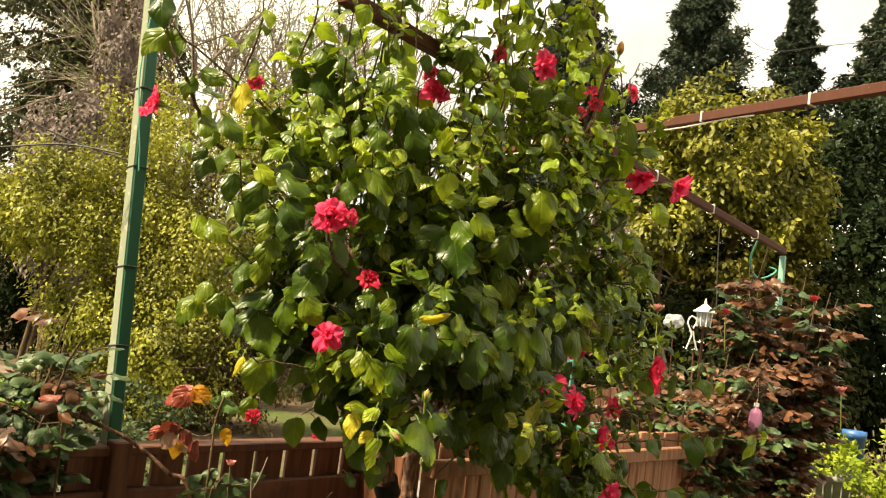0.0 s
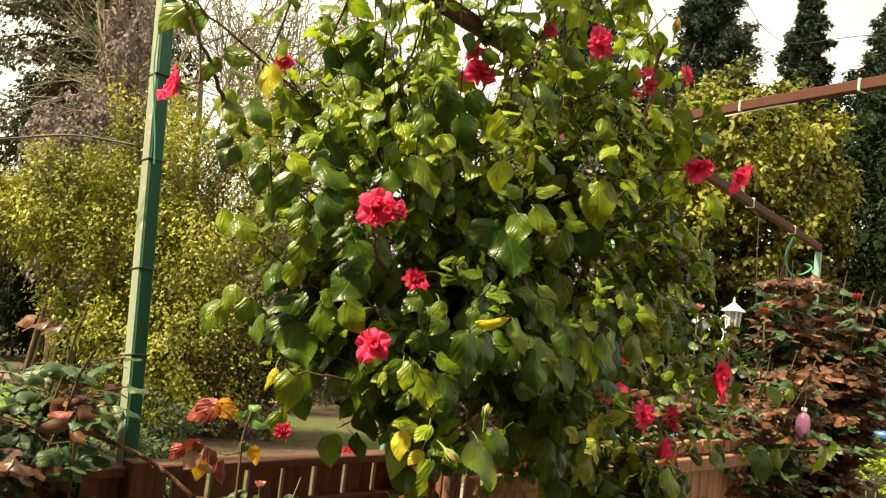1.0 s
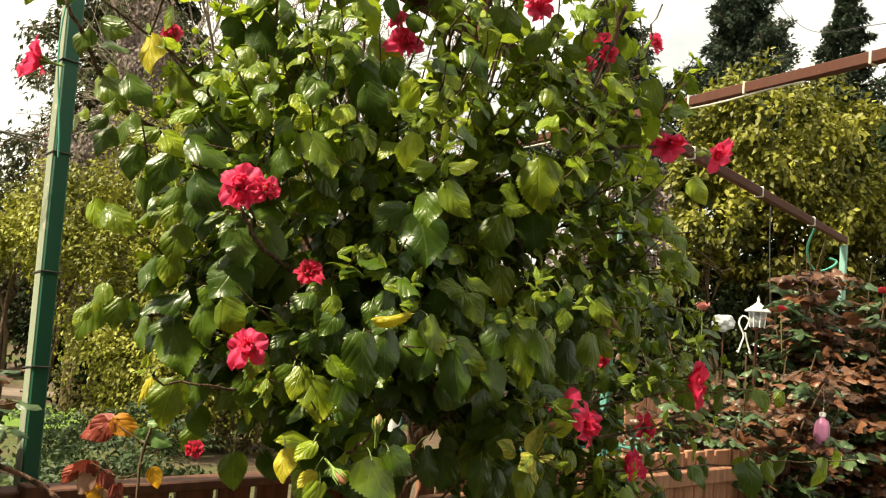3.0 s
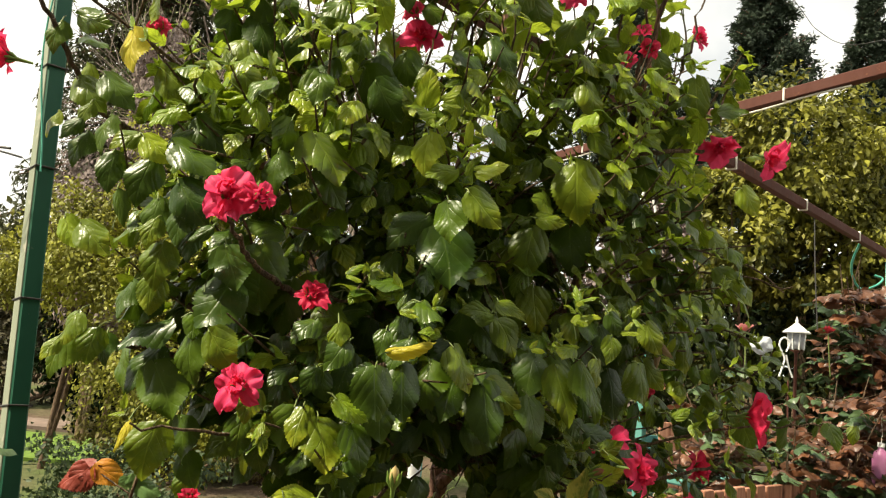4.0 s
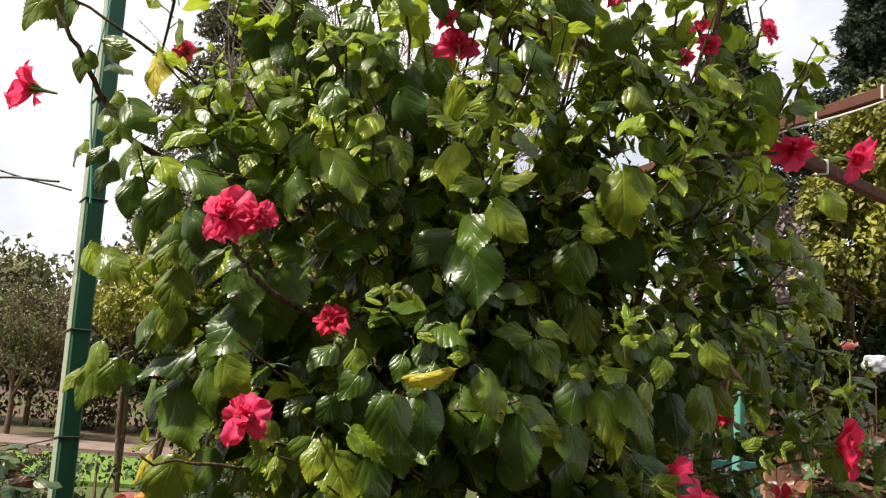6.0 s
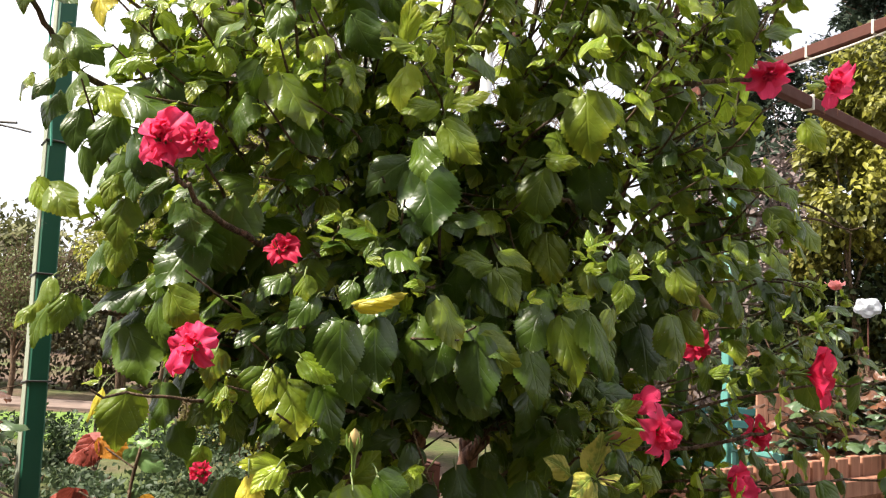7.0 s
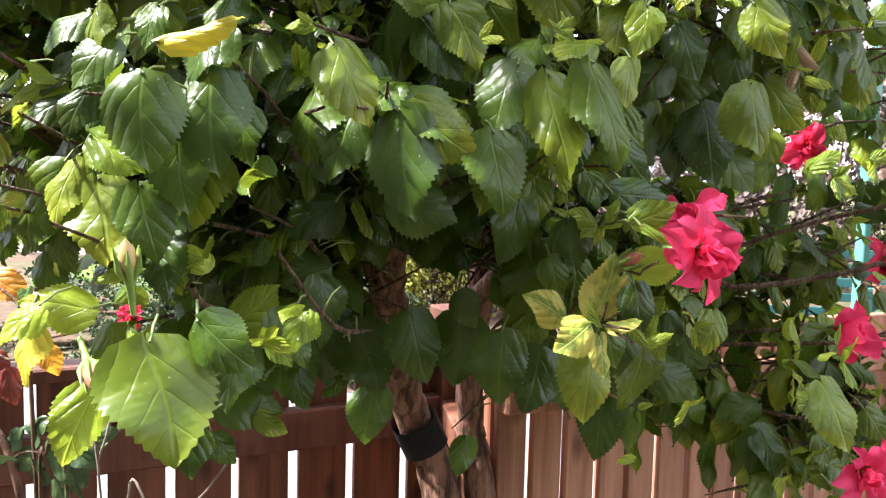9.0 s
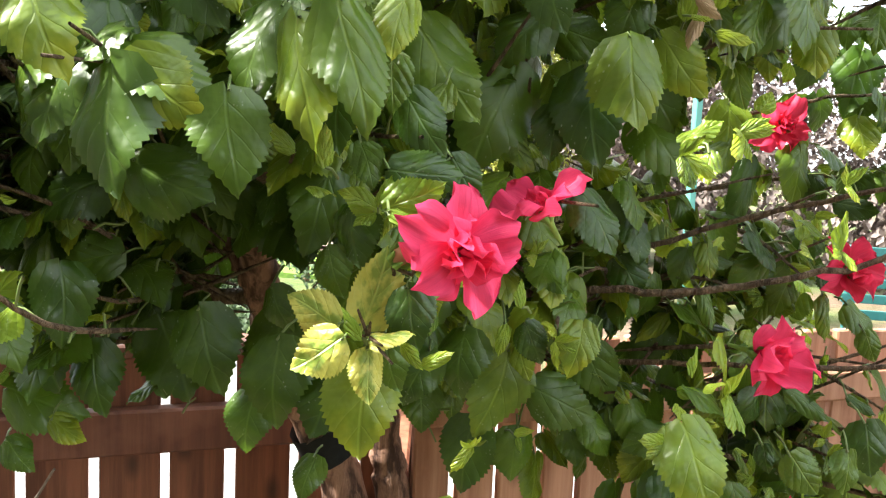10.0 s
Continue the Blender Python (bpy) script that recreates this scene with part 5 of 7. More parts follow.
blade("dark", (-0.464, 2.172, 1.765), (-0.467, 2.151, 1.702), 1)
blade("mid", (-0.617, 2.211, 1.718), (-0.555, 2.188, 1.685), 1)
blade("lime", (-0.653, 2.222, 1.728), (-0.621, 2.204, 1.680), 2)
blade("mid", (-0.655, 2.257, 1.950), (-0.670, 2.243, 1.913), 1)
blade("mid", (-0.719, 2.263, 1.932), (-0.743, 2.246, 1.893), 1)
blade("mid", (-0.172, 2.607, 2.252), (-0.082, 2.573, 2.219), 1)
blade("mid", (0.485, 2.863, 2.341), (0.520, 2.842, 2.286), 1)
blade("lime", (0.597, 3.073, 2.456), (0.616, 3.046, 2.497), 7)
blade("lime", (0.496, 2.878, 2.443), (0.524, 2.858, 2.465), 2)
blade("lime", (0.379, 2.777, 2.420), (0.422, 2.751, 2.441), 2)
blade("mid", (0.343, 2.720, 2.454), (0.378, 2.699, 2.474), 2)
blade("mid", (0.560, 2.908, 2.169), (0.527, 2.887, 2.108), 1)
blade("dark", (0.531, 2.915, 2.132), (0.566, 2.888, 2.061), 1)
blade("mid", (0.442, 2.748, 2.037), (0.476, 2.724, 1.971), 1)
blade("mid", (-0.812, 2.241, 2.224), (-0.867, 2.209, 2.158), 1)
blade("mid", (-0.701, 2.288, 2.006), (-0.637, 2.262, 1.963), 1)
blade("mid", (-0.516, 2.421, 2.298), (-0.476, 2.403, 2.256), 1)
blade("mid", (-0.629, 2.370, 2.273), (-0.598, 2.345, 2.307), 2)
blade("lime", (-0.650, 2.348, 2.238), (-0.679, 2.328, 2.259), 2)
blade("mid", (-0.317, 2.420, 2.355), (-0.340, 2.400, 2.297), 1)
blade("mid", (-0.060, 2.501, 2.368), (-0.016, 2.473, 2.397), 1)
blade("mid", (0.005, 2.507, 2.379), (-0.021, 2.485, 2.309), 1)
blade("lime", (0.085, 2.559, 2.460), (0.129, 2.531, 2.489), 2)
blade("lime", (0.193, 2.605, 2.473), (0.162, 2.584, 2.409), 2)
blade("mid", (-0.202, 2.430, 2.325), (-0.227, 2.411, 2.266), 1)
blade("lime", (-0.100, 2.481, 2.423), (-0.151, 2.457, 2.432), 2)
for tip in ((0.335, 2.350, 1.300), (0.345, 2.352, 1.283), (0.350, 2.360, 1.268), (0.285, 2.352, 1.282), (0.322, 2.352, 1.308)):  # bare stalks in the yellow cluster
    twigs.append(tube([(0.312, 2.384, 1.280), tip], [0.0018, 0.0011], 5))
for k in range(11):  # young shoots before the beam
    grow_twig(np.array([rng.uniform(-0.62, -0.12), rng.uniform(1.98, 2.42), rng.uniform(2.32, 2.62)]), np.array([0.0, -0.4]), rng.uniform(0.25, 0.4), int(rng.integers(6, 9)), 1.2, rng.uniform(0.05, 0.07))


# ---- flowers ----
def petal_template(seed, flare, ruffle, wide=0.62):
    r = np.random.default_rng(seed)
    rows, cols = 11, 11
    ph = r.uniform(0, 6.28, 3)
    jag = r.uniform(-0.05, 0.03, cols)
    v, uv = [], []
    for i in range(rows):
        t = i / (rows - 1)
        w = 0.10 + 0.60 * np.sin(min(1.0, t * 1.02) * 2.0) ** 1.2
        for j in range(cols):
            c = -1 + 2 * j / (cols - 1)
            x = c * w * 0.80 * math.sqrt(1 - 0.35 * (max(0.0, t - 0.70) / 0.30) ** 3)
            y = t * (1 - 0.22 * c ** 4 * t * t - 0.05 * t * math.exp(-18 * c * c)) + 0.03 * t * t * np.sin(c * 9 + ph[2]) + t**3 * jag[j]
            z = flare * t * t + 0.18 * c * c * w * (1 - t * 0.6) + ruffle * t ** 2 * np.sin(c * 6.0 + ph[0]) + 0.5 * ruffle * np.sin(7 * t + ph[1] + c * 2) * t + 0.3 * ruffle * t ** 3 * np.sin(c * 15.0 + ph[2]) + 0.07 * ruffle * np.sin(19 * t + 5 * c + ph[1]) * np.sin(11 * c + ph[0])
            v.append((x, y, z))
            uv.append((0.5 + c / 2, t))
    f = [[i * cols + j, i * cols + j + 1, (i + 1) * cols + j + 1, (i + 1) * cols + j] for i in range(rows - 1) for j in range(cols - 1)]
    return np.array(v), np.array(f), np.array(uv)


PETALS = [mesh_of("petal", *petal_template(20 + k, fl, ru)) for k, (fl, ru) in enumerate(((-0.42, 0.13), (-0.30, 0.16), (-0.1, 0.18), (0.15, 0.22), (0.2, 0.20)))]
RED_PETALS = []
for me in PETALS:
    me.materials.append(PETAL)
    twin = me.copy()
    twin.materials[0] = PETAL_RED
    RED_PETALS.append(twin)


def calyx_mesh():
    pieces = [tube([(0, 0, -0.035), (0, 0, -0.012), (0, 0, 0.004)], [0.0022, 0.0035, 0.0065], 8)]
    for k in range(6):
        a = 6.283 * k / 6
        c, s = math.cos(a), math.sin(a)
        pieces.append(tube([(0.003 * c, 0.003 * s, -0.006), (0.008 * c, 0.008 * s, 0.004), (0.011 * c, 0.011 * s, 0.020)], [0.002, 0.0035, 0.0006], 5))
    return joined("flower", pieces)


CALYX_MESH = calyx_mesh()
CALYX_MESH.materials.append(CALYX)


def flower(at, facing, size, openness, red=False, seed=0, inner=13):
    """A double flower; size is its width in metres, openness the spread of the outer petals in degrees."""
    r = random.Random(seed)
    free(at, (0.15 + 0.3 * facing[0], -1, 0), size * 0.5 + 0.02)
    root = new("flower", CALYX_MESH)
    root.parent = bush
    tagged(root, "double pink hibiscus flower with ruffled petals" if not red else "crimson red hibiscus flower")
    q = Vector(facing).to_track_quat("Z", "Y").to_matrix().to_4x4()
    length = size / 2 / max(0.5, math.sin(radians(openness))) * 0.98
    root.matrix_local = Matrix.Translation(Vector(at) - Vector(facing).normalized() * length * 0.45) @ q @ pose(0, 0, 0, 0, 0, r.uniform(0, 360))
    bank = RED_PETALS if red else PETALS
    for k in range(5 + inner):
        outer = k < 5
        m = bank[r.randrange(0, 3)] if outer else bank[r.randrange(2, 5)]
        p = new("petal", m)
        p.parent = root
        turn = 72 * k + r.uniform(-10, 10) if outer else 360 / max(1, inner) * k * 1.6 + r.uniform(-25, 25)
        tilt = openness + r.uniform(-14, 14) if outer else openness * r.uniform(0.15, 0.85)
        ln = length * (r.uniform(0.82, 1.14) if outer else r.uniform(0.38, 0.76))
        slim = r.uniform(0.72, 1.05) if outer else r.uniform(0.6, 0.95)
        p.matrix_local = pose(0, 0, 0.002, 0, 0, turn) @ pose(0, 0, 0, 90 - tilt, r.uniform(-18, 18), 0) @ Matrix.Diagonal((ln * slim, ln, ln, 1))
    return root


flower((-0.272, 1.966, 1.752), (0.15, -1, 0.25), 0.088, 74, seed=1, inner=12)
flower((-0.226, 1.990, 1.752), (0.7, -0.9, 0.1), 0.052, 60, seed=2, inner=8)
flower((-0.250, 2.048, 1.474), (-0.05, -1, 0.30), 0.080, 70, seed=3, inner=10)
flower((-0.185, 2.195, 1.629), (0.1, -0.8, 0.7), 0.060, 62, True, seed=4, inner=8)
flower((-0.800, 2.185, 2.010), (-1, -0.35, 0.12), 0.080, 46, seed=5, inner=9)
flower((-0.579, 2.333, 2.139), (0.2, -1, 0.3), 0.050, 60, seed=6, inner=8)
flower((-0.080, 2.555, 2.240), (0.1, -1, 0.2), 0.094, 66, seed=7, inner=9)
flower((-0.104, 2.545, 2.292), (-0.4, -1, 0.5), 0.058, 60, seed=8, inner=6)
flower((0.248, 2.530, 2.352), (0.4, -1, -0.3), 0.076, 50, seed=9, inner=8)
flower((0.102, 2.560, 2.385), (0.2, -1, 0.1), 0.046, 50, True, seed=10, inner=5)
flower((0.630, 3.000, 2.450), (0.7, -0.8, 0.1), 0.062, 55, seed=11, inner=8)
flower((0.437, 2.788, 2.374), (-0.2, -1, 0.5), 0.046, 50, seed=12, inner=5)
flower((0.459, 2.792, 2.331), (0.3, -1, -0.2), 0.048, 55, True, seed=13, inner=6)
flower((0.401, 2.753, 2.285), (0.1, -1, 0.2), 0.042, 55, seed=25, inner=6)
flower((0.668, 2.905, 2.116), (-0.1, -1, -0.5), 0.088, 50, seed=14, inner=8)
flower((0.830, 3.000, 2.122), (0.7, -0.6, -0.4), 0.072, 36, seed=15, inner=5)
flower((0.424, 2.345, 1.362), (0.93, -0.48, -0.06), 0.100, 66, seed=16, inner=10)
flower((0.380, 2.575, 1.394), (-0.30, -0.45, 0.75), 0.072, 46, seed=17, inner=9)
flower((0.592, 2.752, 1.232), (0.9, -0.6, 0.0), 0.070, 36, seed=18, inner=6)
flower((0.76, 2.82, 1.455), (1, -0.3, 0.05), 0.078, 34, True, seed=19, inner=4)
flower((0.662, 2.930, 1.316), (0.8, -0.8, 0.2), 0.076, 48, True, seed=20, inner=6)
flower((-0.509, 2.630, 1.180), (0.1, -1, 0.2), 0.046, 60, True, seed=21, inner=7)
flower((-0.37, 3.20, 1.045), (0.0, -1, 0.3), 0.045, 45, True, seed=22, inner=5)
flower((0.614, 2.645, 1.073), (0.8, -0.8, 0.1), 0.072, 46, seed=23, inner=6)
flower((0.550, 3.120, 1.497), (0.3, -1, 0.2), 0.076, 60, True, seed=24, inner=7)


def bud(at, facing, size, material, seed=0):
    prof = [(0.0, 0.0), (0.26, 0.12), (0.30, 0.35), (0.20, 0.75), (0.0, 1.0)]
    v, f, u = lathe([(a * size, b * size) for a, b in prof], 8)
    root = new("bud", CALYX_MESH)
    root.parent = bush
    q = Vector(facing).to_track_quat("Z", "Y").to_matrix().to_4x4()
    root.matrix_local = Matrix.Translation(at) @ q
    part("bud_tip", mesh_of("bud_tip", v, f, u), material, root)
    return root


BUD_PALE = plain_material("bud_pale", (0.45, 0.36, 0.12), (0.62, 0.42, 0.22), 50, 0.5, 0, 0.2, 0.2)
BUD_ORANGE = plain_material("bud_orange", (0.60, 0.24, 0.05), (0.72, 0.40, 0.10), 50, 0.5, 0, 0.2, 0.2)
BUD_PINK = plain_material("bud_pink", (0.42, 0.16, 0.10), (0.55, 0.27, 0.16), 50, 0.5, 0, 0.2, 0.2)
bud((0.002, 2.038, 1.350), (0.05, -0.2, 1), 0.028, BUD_PALE)
bud((0.332, 2.392, 1.345), (0.75, -0.5, 0.45), 0.026, BUD_PINK)
bud((-0.068, 2.070, 1.262), (0.5, -0.3, -0.4), 0.030, BUD_PINK)
bud((0.52, 2.80, 2.52), (0.1, -0.1, 1), 0.045, BUD_ORANGE)


# the leaves near the flowers are single objects, the rest of each colour is one mesh
def clear_of_flowers():
    """Flowers and single leaves stand free: no leaf of the fill lies just before them."""
    for kind, group in leaf_rows.items():
        old = group[:filled.get(kind, 0)]
        if not old:
            continue
        mid = np.array([row[0] + row[1] * row[3] * 0.5 for row in old])
        half = np.array([row[3] for row in old]) * 0.35
        keep = ~((mid[:, 0] < -0.24) & (mid[:, 2] < 1.27) | (mid[:, 0] < 0.14) & (mid[:, 2] < 1.13))
        keep &= ~((np.array([by_trunk(m) for m in mid]) < 0.11) & (mid[:, 2] < 1.32))
        keep &= np.linalg.norm(mid - np.array([0.67, 1.82, 1.43]), axis=1) > 0.60
        for at, out, wide in stand_free:
            d = mid - at
            along = d @ out
            across = np.linalg.norm(d - along[:, None] * out, axis=1)
            keep &= ~((along > -0.015) & (along < 0.45) & (across < wide + half))
        group[:filled.get(kind, 0)] = [row for row, k in zip(old, keep) if k]
    for tubes, count in ((twigs, twigs_filled), (green_twigs, stalks_filled)):  # bare twigs go with their leaves
        mid = np.array([v.mean(axis=0) for v, _, _ in tubes[:count]])
        keep = np.linalg.norm(mid - np.array([0.67, 1.82, 1.43]), axis=1) > 0.72
        for at, out, wide in stand_free:
            d = mid - at
            along = d @ out
            keep &= ~((along > -0.01) & (along < 0.45) & (np.linalg.norm(d - along[:, None] * out, axis=1) < wide + 0.025))
        tubes[:count] = [q for q, k in zip(tubes, keep) if k]


def build_leaves():
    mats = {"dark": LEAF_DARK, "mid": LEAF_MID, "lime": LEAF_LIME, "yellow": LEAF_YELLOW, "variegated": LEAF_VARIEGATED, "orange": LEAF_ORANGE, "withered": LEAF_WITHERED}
    rows = [(kind, *row) for kind, group in leaf_rows.items() for row in group]
    focus = np.array([0.12, 2.0, 1.45])
    rows.sort(key=lambda r: float(np.linalg.norm((r[1] - focus) * np.array([1.0, 1.3, 0.9]))))
    meshes = {}
    for kind, base, tip, nor, size, shape in rows[:300]:
        if (kind, shape) not in meshes:
            me = mesh_of("leaf", *HIBISCUS[shape])
            me.materials.append(mats[kind])
            meshes[kind, shape] = me
        x, y, z = frames_of(tip[None], nor[None])
        ob = new("leaf", meshes[kind, shape])
        ob.parent = bush
        m = Matrix.Identity(4)
        for c, axis in enumerate((x[0], y[0], z[0])):
            for q in range(3):
                m[q][c] = float(axis[q]) * size
        m.translation = Vector(base)
        ob.matrix_local = m
    rest = rows[300:]
    words = {"dark": "glossy toothed leaves, dark green with some shade in the colour", "mid": "mid green leaves, some with yellow edges", "lime": "lime green leaves of young tufts and sunlit blades", "yellow": "yellow leaves that stand in for sunlit blades", "variegated": "yellow leaves with green hearts", "orange": "leaf edge turned orange", "withered": "withered beige leaves"}
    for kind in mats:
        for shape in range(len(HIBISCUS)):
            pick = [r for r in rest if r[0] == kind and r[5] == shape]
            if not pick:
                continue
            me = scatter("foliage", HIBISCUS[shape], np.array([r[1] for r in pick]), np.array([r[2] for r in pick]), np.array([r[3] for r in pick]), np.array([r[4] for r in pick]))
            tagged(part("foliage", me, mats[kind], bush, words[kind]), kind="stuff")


clear_of_flowers()
build_leaves()
tagged(part("twig", joined("twig", twigs), TWIG, bush, "thin brown twigs"), kind="stuff")
tagged(part("leaf_stalk", joined("leaf_stalk", green_twigs), TWIG_GREEN, bush, "thin green leaf stalks"), kind="stuff")


# ---- trees and hedges behind ----
FAR_CONIFER = small_leaf_material("conifer_needles", (0.012, 0.024, 0.014), (0.048, 0.072, 0.042), 0.7, 0.15, 0.5)
BROWN_CONIFER = small_leaf_material("brown_needles", (0.028, 0.040, 0.016), (0.105, 0.108, 0.046), 0.7, 0.15, 0.5)
# variegated leaf; its dark end also stands in for shaded gaps
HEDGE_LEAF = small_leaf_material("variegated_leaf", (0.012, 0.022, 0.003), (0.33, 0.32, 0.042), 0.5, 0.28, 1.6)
# both ivy colours lie below real foliage: deep shade is painted in
HEDGE_SHADED = small_leaf_material("shaded_ivy_leaf", (0.004, 0.009, 0.003), (0.014, 0.024, 0.007), 0.7, 0.10, 0.6, 0.05)
IVY_MIX = small_leaf_material("shaded_ivy_mixed_leaf", (0.005, 0.010, 0.003), (0.045, 0.056, 0.012), 0.6, 0.15, 2.2, 0.15)
SHRUB_LEAF = small_leaf_material("olive_leaf", (0.060, 0.066, 0.012), (0.42, 0.42, 0.06), 0.5, 0.35, 1.6)
DEAD_LEAF = small_leaf_material("withered_leaf", (0.11, 0.082, 0.074), (0.29, 0.23, 0.215), 0.8, 0.2, 1.2)
THICKET = small_leaf_material("thicket_leaf", (0.026, 0.027, 0.012), (0.11, 0.088, 0.040), 0.7, 0.2, 1.2)
LOW_GREEN = small_leaf_material("groundcover_leaf", (0.018, 0.036, 0.014), (0.062, 0.092, 0.034), 0.6, 0.25, 1.5)
BRIGHT_GREEN = small_leaf_material("weed_leaf", (0.16, 0.24, 0.02), (0.42, 0.48, 0.06), 0.5, 0.35, 2.0)

# darker copy of the variegated leaf, with the lower boughs' shade in its colour
SHADED_SKIRT_LEAF = small_leaf_material("shaded_hedge_leaf", (0.008, 0.014, 0.004), (0.22, 0.20, 0.03), 0.55, 0.2, 1.6, 0.2)
UNDER_LEAF = small_leaf_material("undergrowth_leaf", (0.050, 0.046, 0.016), (0.24, 0.20, 0.06), 0.7, 0.25, 1.4)
FAR_LEAF = small_leaf_material("far_scrub_leaf", (0.045, 0.052, 0.018), (0.17, 0.17, 0.06), 0.7, 0.2, 0.4)
PALE_LEAF = small_leaf_material("pale_young_leaf", (0.07, 0.095, 0.028), (0.20, 0.23, 0.08), 0.6, 0.3, 1.0)
PALE_TWIG = bark_material("pale_twig", (0.13, 0.10, 0.085), (0.32, 0.26, 0.22), 0.6)


def conifer(name, x, y, height, radius, material, label, seed, base=0.12, droop=0.35, sprays=40000, lean=0.0, spray=0.27, boughs=150):
    r = np.random.default_rng(seed)
    root = thing(name, label, "tree", "background trees", at=(x, y, 0))
    part("trunk", mesh_of("trunk", *tube(bend([(0, 0, -0.2), (lean * 0.4, 0, height * 0.5), (lean, 0, height)], 6), np.linspace(height * 0.022, 0.03, 13), 8)), BARK, root)
    pos, tip, nor, size = [], [], [], []
    woods = []
    for k in range(boughs):
        h = base + (1 - base) * (k + r.uniform(0, 1)) / boughs
        reach = radius * (1 - h) ** 0.95 * r.uniform(0.55, 1.15) + 0.03 * radius
        a = k * 2.4 + r.normal(0, 0.3)
        d = np.array([np.cos(a), np.sin(a), 0.0])
        start = np.array([lean * h, 0, h * height])
        end = start + d * reach + np.array([0, 0, (0.28 - droop) * reach])
        mid = (start + end) / 2 + np.array([0, 0, 0.10 * reach])
        line = bend([start, mid, end], 5)
        woods.append(tube(line, np.linspace(0.05, 0.012, len(line)), 4))
        n = max(8, int(sprays / boughs * (0.35 + reach / radius)))
        s = r.uniform(0.12, 1.0, n) ** 0.7
        at = np.array([line[int(q * (len(line) - 1))] for q in s])
        at = at + r.normal(0, 0.014 * radius + 0.08 * reach, (n, 3)) * (1.1 - 0.5 * s)[:, None] + np.array([0, 0, -0.04 * radius])
        pos.append(at)
        tip.append(d * 0.5 + np.array([0, 0, -0.25 - droop]) + r.normal(0, 0.5, (n, 3)))
        nor.append(d * 0.5 + np.array([0, 0, 0.7]) + r.normal(0, 0.5, (n, 3)))
        size.append(r.uniform(0.7, 1.4, n) * spray)
    tagged(part("bough", joined("bough", woods), BARK, root), kind="stuff")
    me = scatter("crown", SPRAY, np.vstack(pos), np.vstack(tip), np.vstack(nor), np.concatenate(size), 1.15)
    tagged(part("crown", me, material, root), kind="stuff")
    return root


def leafy(name, label, x, y, lumps, count, leaf, material, seed, category="shrub", droop=0.4, group="", thick=0.35, clump=60):
    """A crown of many small leaves on the outside of uneven lumps (x, y, z, rx, ry, rz), with stems inside."""
    r = np.random.default_rng(seed)
    root = thing(name, label, category, group, at=(x, y, 0))
    weight = np.array([l[3] * l[5] for l in lumps])
    pos, nor = [], []
    woods = []
    for l, w in zip(lumps, weight / weight.sum()):
        n = int(count * w)
        c, rad = np.array(l[:3]), np.array(l[3:6])
        knots = unit(r.normal(0, 1, (max(6, n // clump), 3)))
        which = r.integers(0, len(knots), n)
        d = unit(knots[which] + r.normal(0, 0.12 if clump < 100 else 0.15, (n, 3)))
        far = r.uniform(0.74, 1.10, len(knots))[which]
        bumpy = 1 + 0.14 * np.sin(d[:, 0] * 7 + seed) * np.sin(d[:, 2] * 9 + 2) + r.normal(0, 0.04, n)
        k = (1 - np.abs(r.normal(0, thick * 0.5, n))) * bumpy * far
        pos.append(c + d * rad * k[:, None])
        nor.append(d)
        for q in range(4):
            e = c + unit(r.normal(0, 1, 3) + np.array([0, 0, 0.5])) * rad * 0.85
            woods.append(tube(bend([(c[0] * 0.6, c[1] * 0.6, 0.0), (c[0], c[1], c[2] * 0.6), e], 4), np.linspace(0.035, 0.008, 9), 5))
    tagged(part("stem", joined("stem", woods), TWIG, root), kind="stuff")
    pos, nor = np.vstack(pos), np.vstack(nor)
    keep = pos[:, 2] > 0.03
    pos, nor = pos[keep], nor[keep]
    n = len(pos)
    tips = nor * 0.4 + np.array([0, 0, -droop]) + r.normal(0, 0.5, (n, 3))
    nrm = nor + np.array([0, 0, 0.5]) + r.normal(0, 0.4, (n, 3))
    me = scatter("crown", SIMPLE, pos, tips, nrm, r.uniform(0.7, 1.25, n) * leaf)
    tagged(part("crown", me, material, root), kind="stuff")
    return root


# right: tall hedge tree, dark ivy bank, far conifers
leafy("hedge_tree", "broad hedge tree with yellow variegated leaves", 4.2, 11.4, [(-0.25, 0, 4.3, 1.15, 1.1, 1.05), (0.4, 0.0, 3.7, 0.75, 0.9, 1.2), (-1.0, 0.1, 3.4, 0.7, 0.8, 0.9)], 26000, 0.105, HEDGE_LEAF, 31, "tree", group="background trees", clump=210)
leafy("hedge_skirt", "sparse lower boughs of the variegated hedge, shade in the leaf colour", 4.2, 11.5, [(0.1, -0.2, 3.0, 1.0, 0.8, 0.75), (-1.25, 0.3, 2.2, 0.5, 0.6, 0.8), (0.65, 0.0, 2.5, 0.65, 0.6, 0.55), (-0.4, 0, 2.1, 0.9, 0.6, 0.8)], 10000, 0.10, SHADED_SKIRT_LEAF, 35, "hedge", group="background trees", clump=210)
leafy("ivy_wall", "ivy hanging under the hedge tree, leaf colour darkened for shade", 4.3, 11.9, [(-0.3, 0, 1.7, 1.6, 0.7, 1.7), (0.9, -0.1, 1.6, 1.2, 0.7, 1.9), (-1.6, 0.4, 1.2, 0.9, 0.6, 1.2)], 15000, 0.11, IVY_MIX, 34, "hedge", group="background trees")
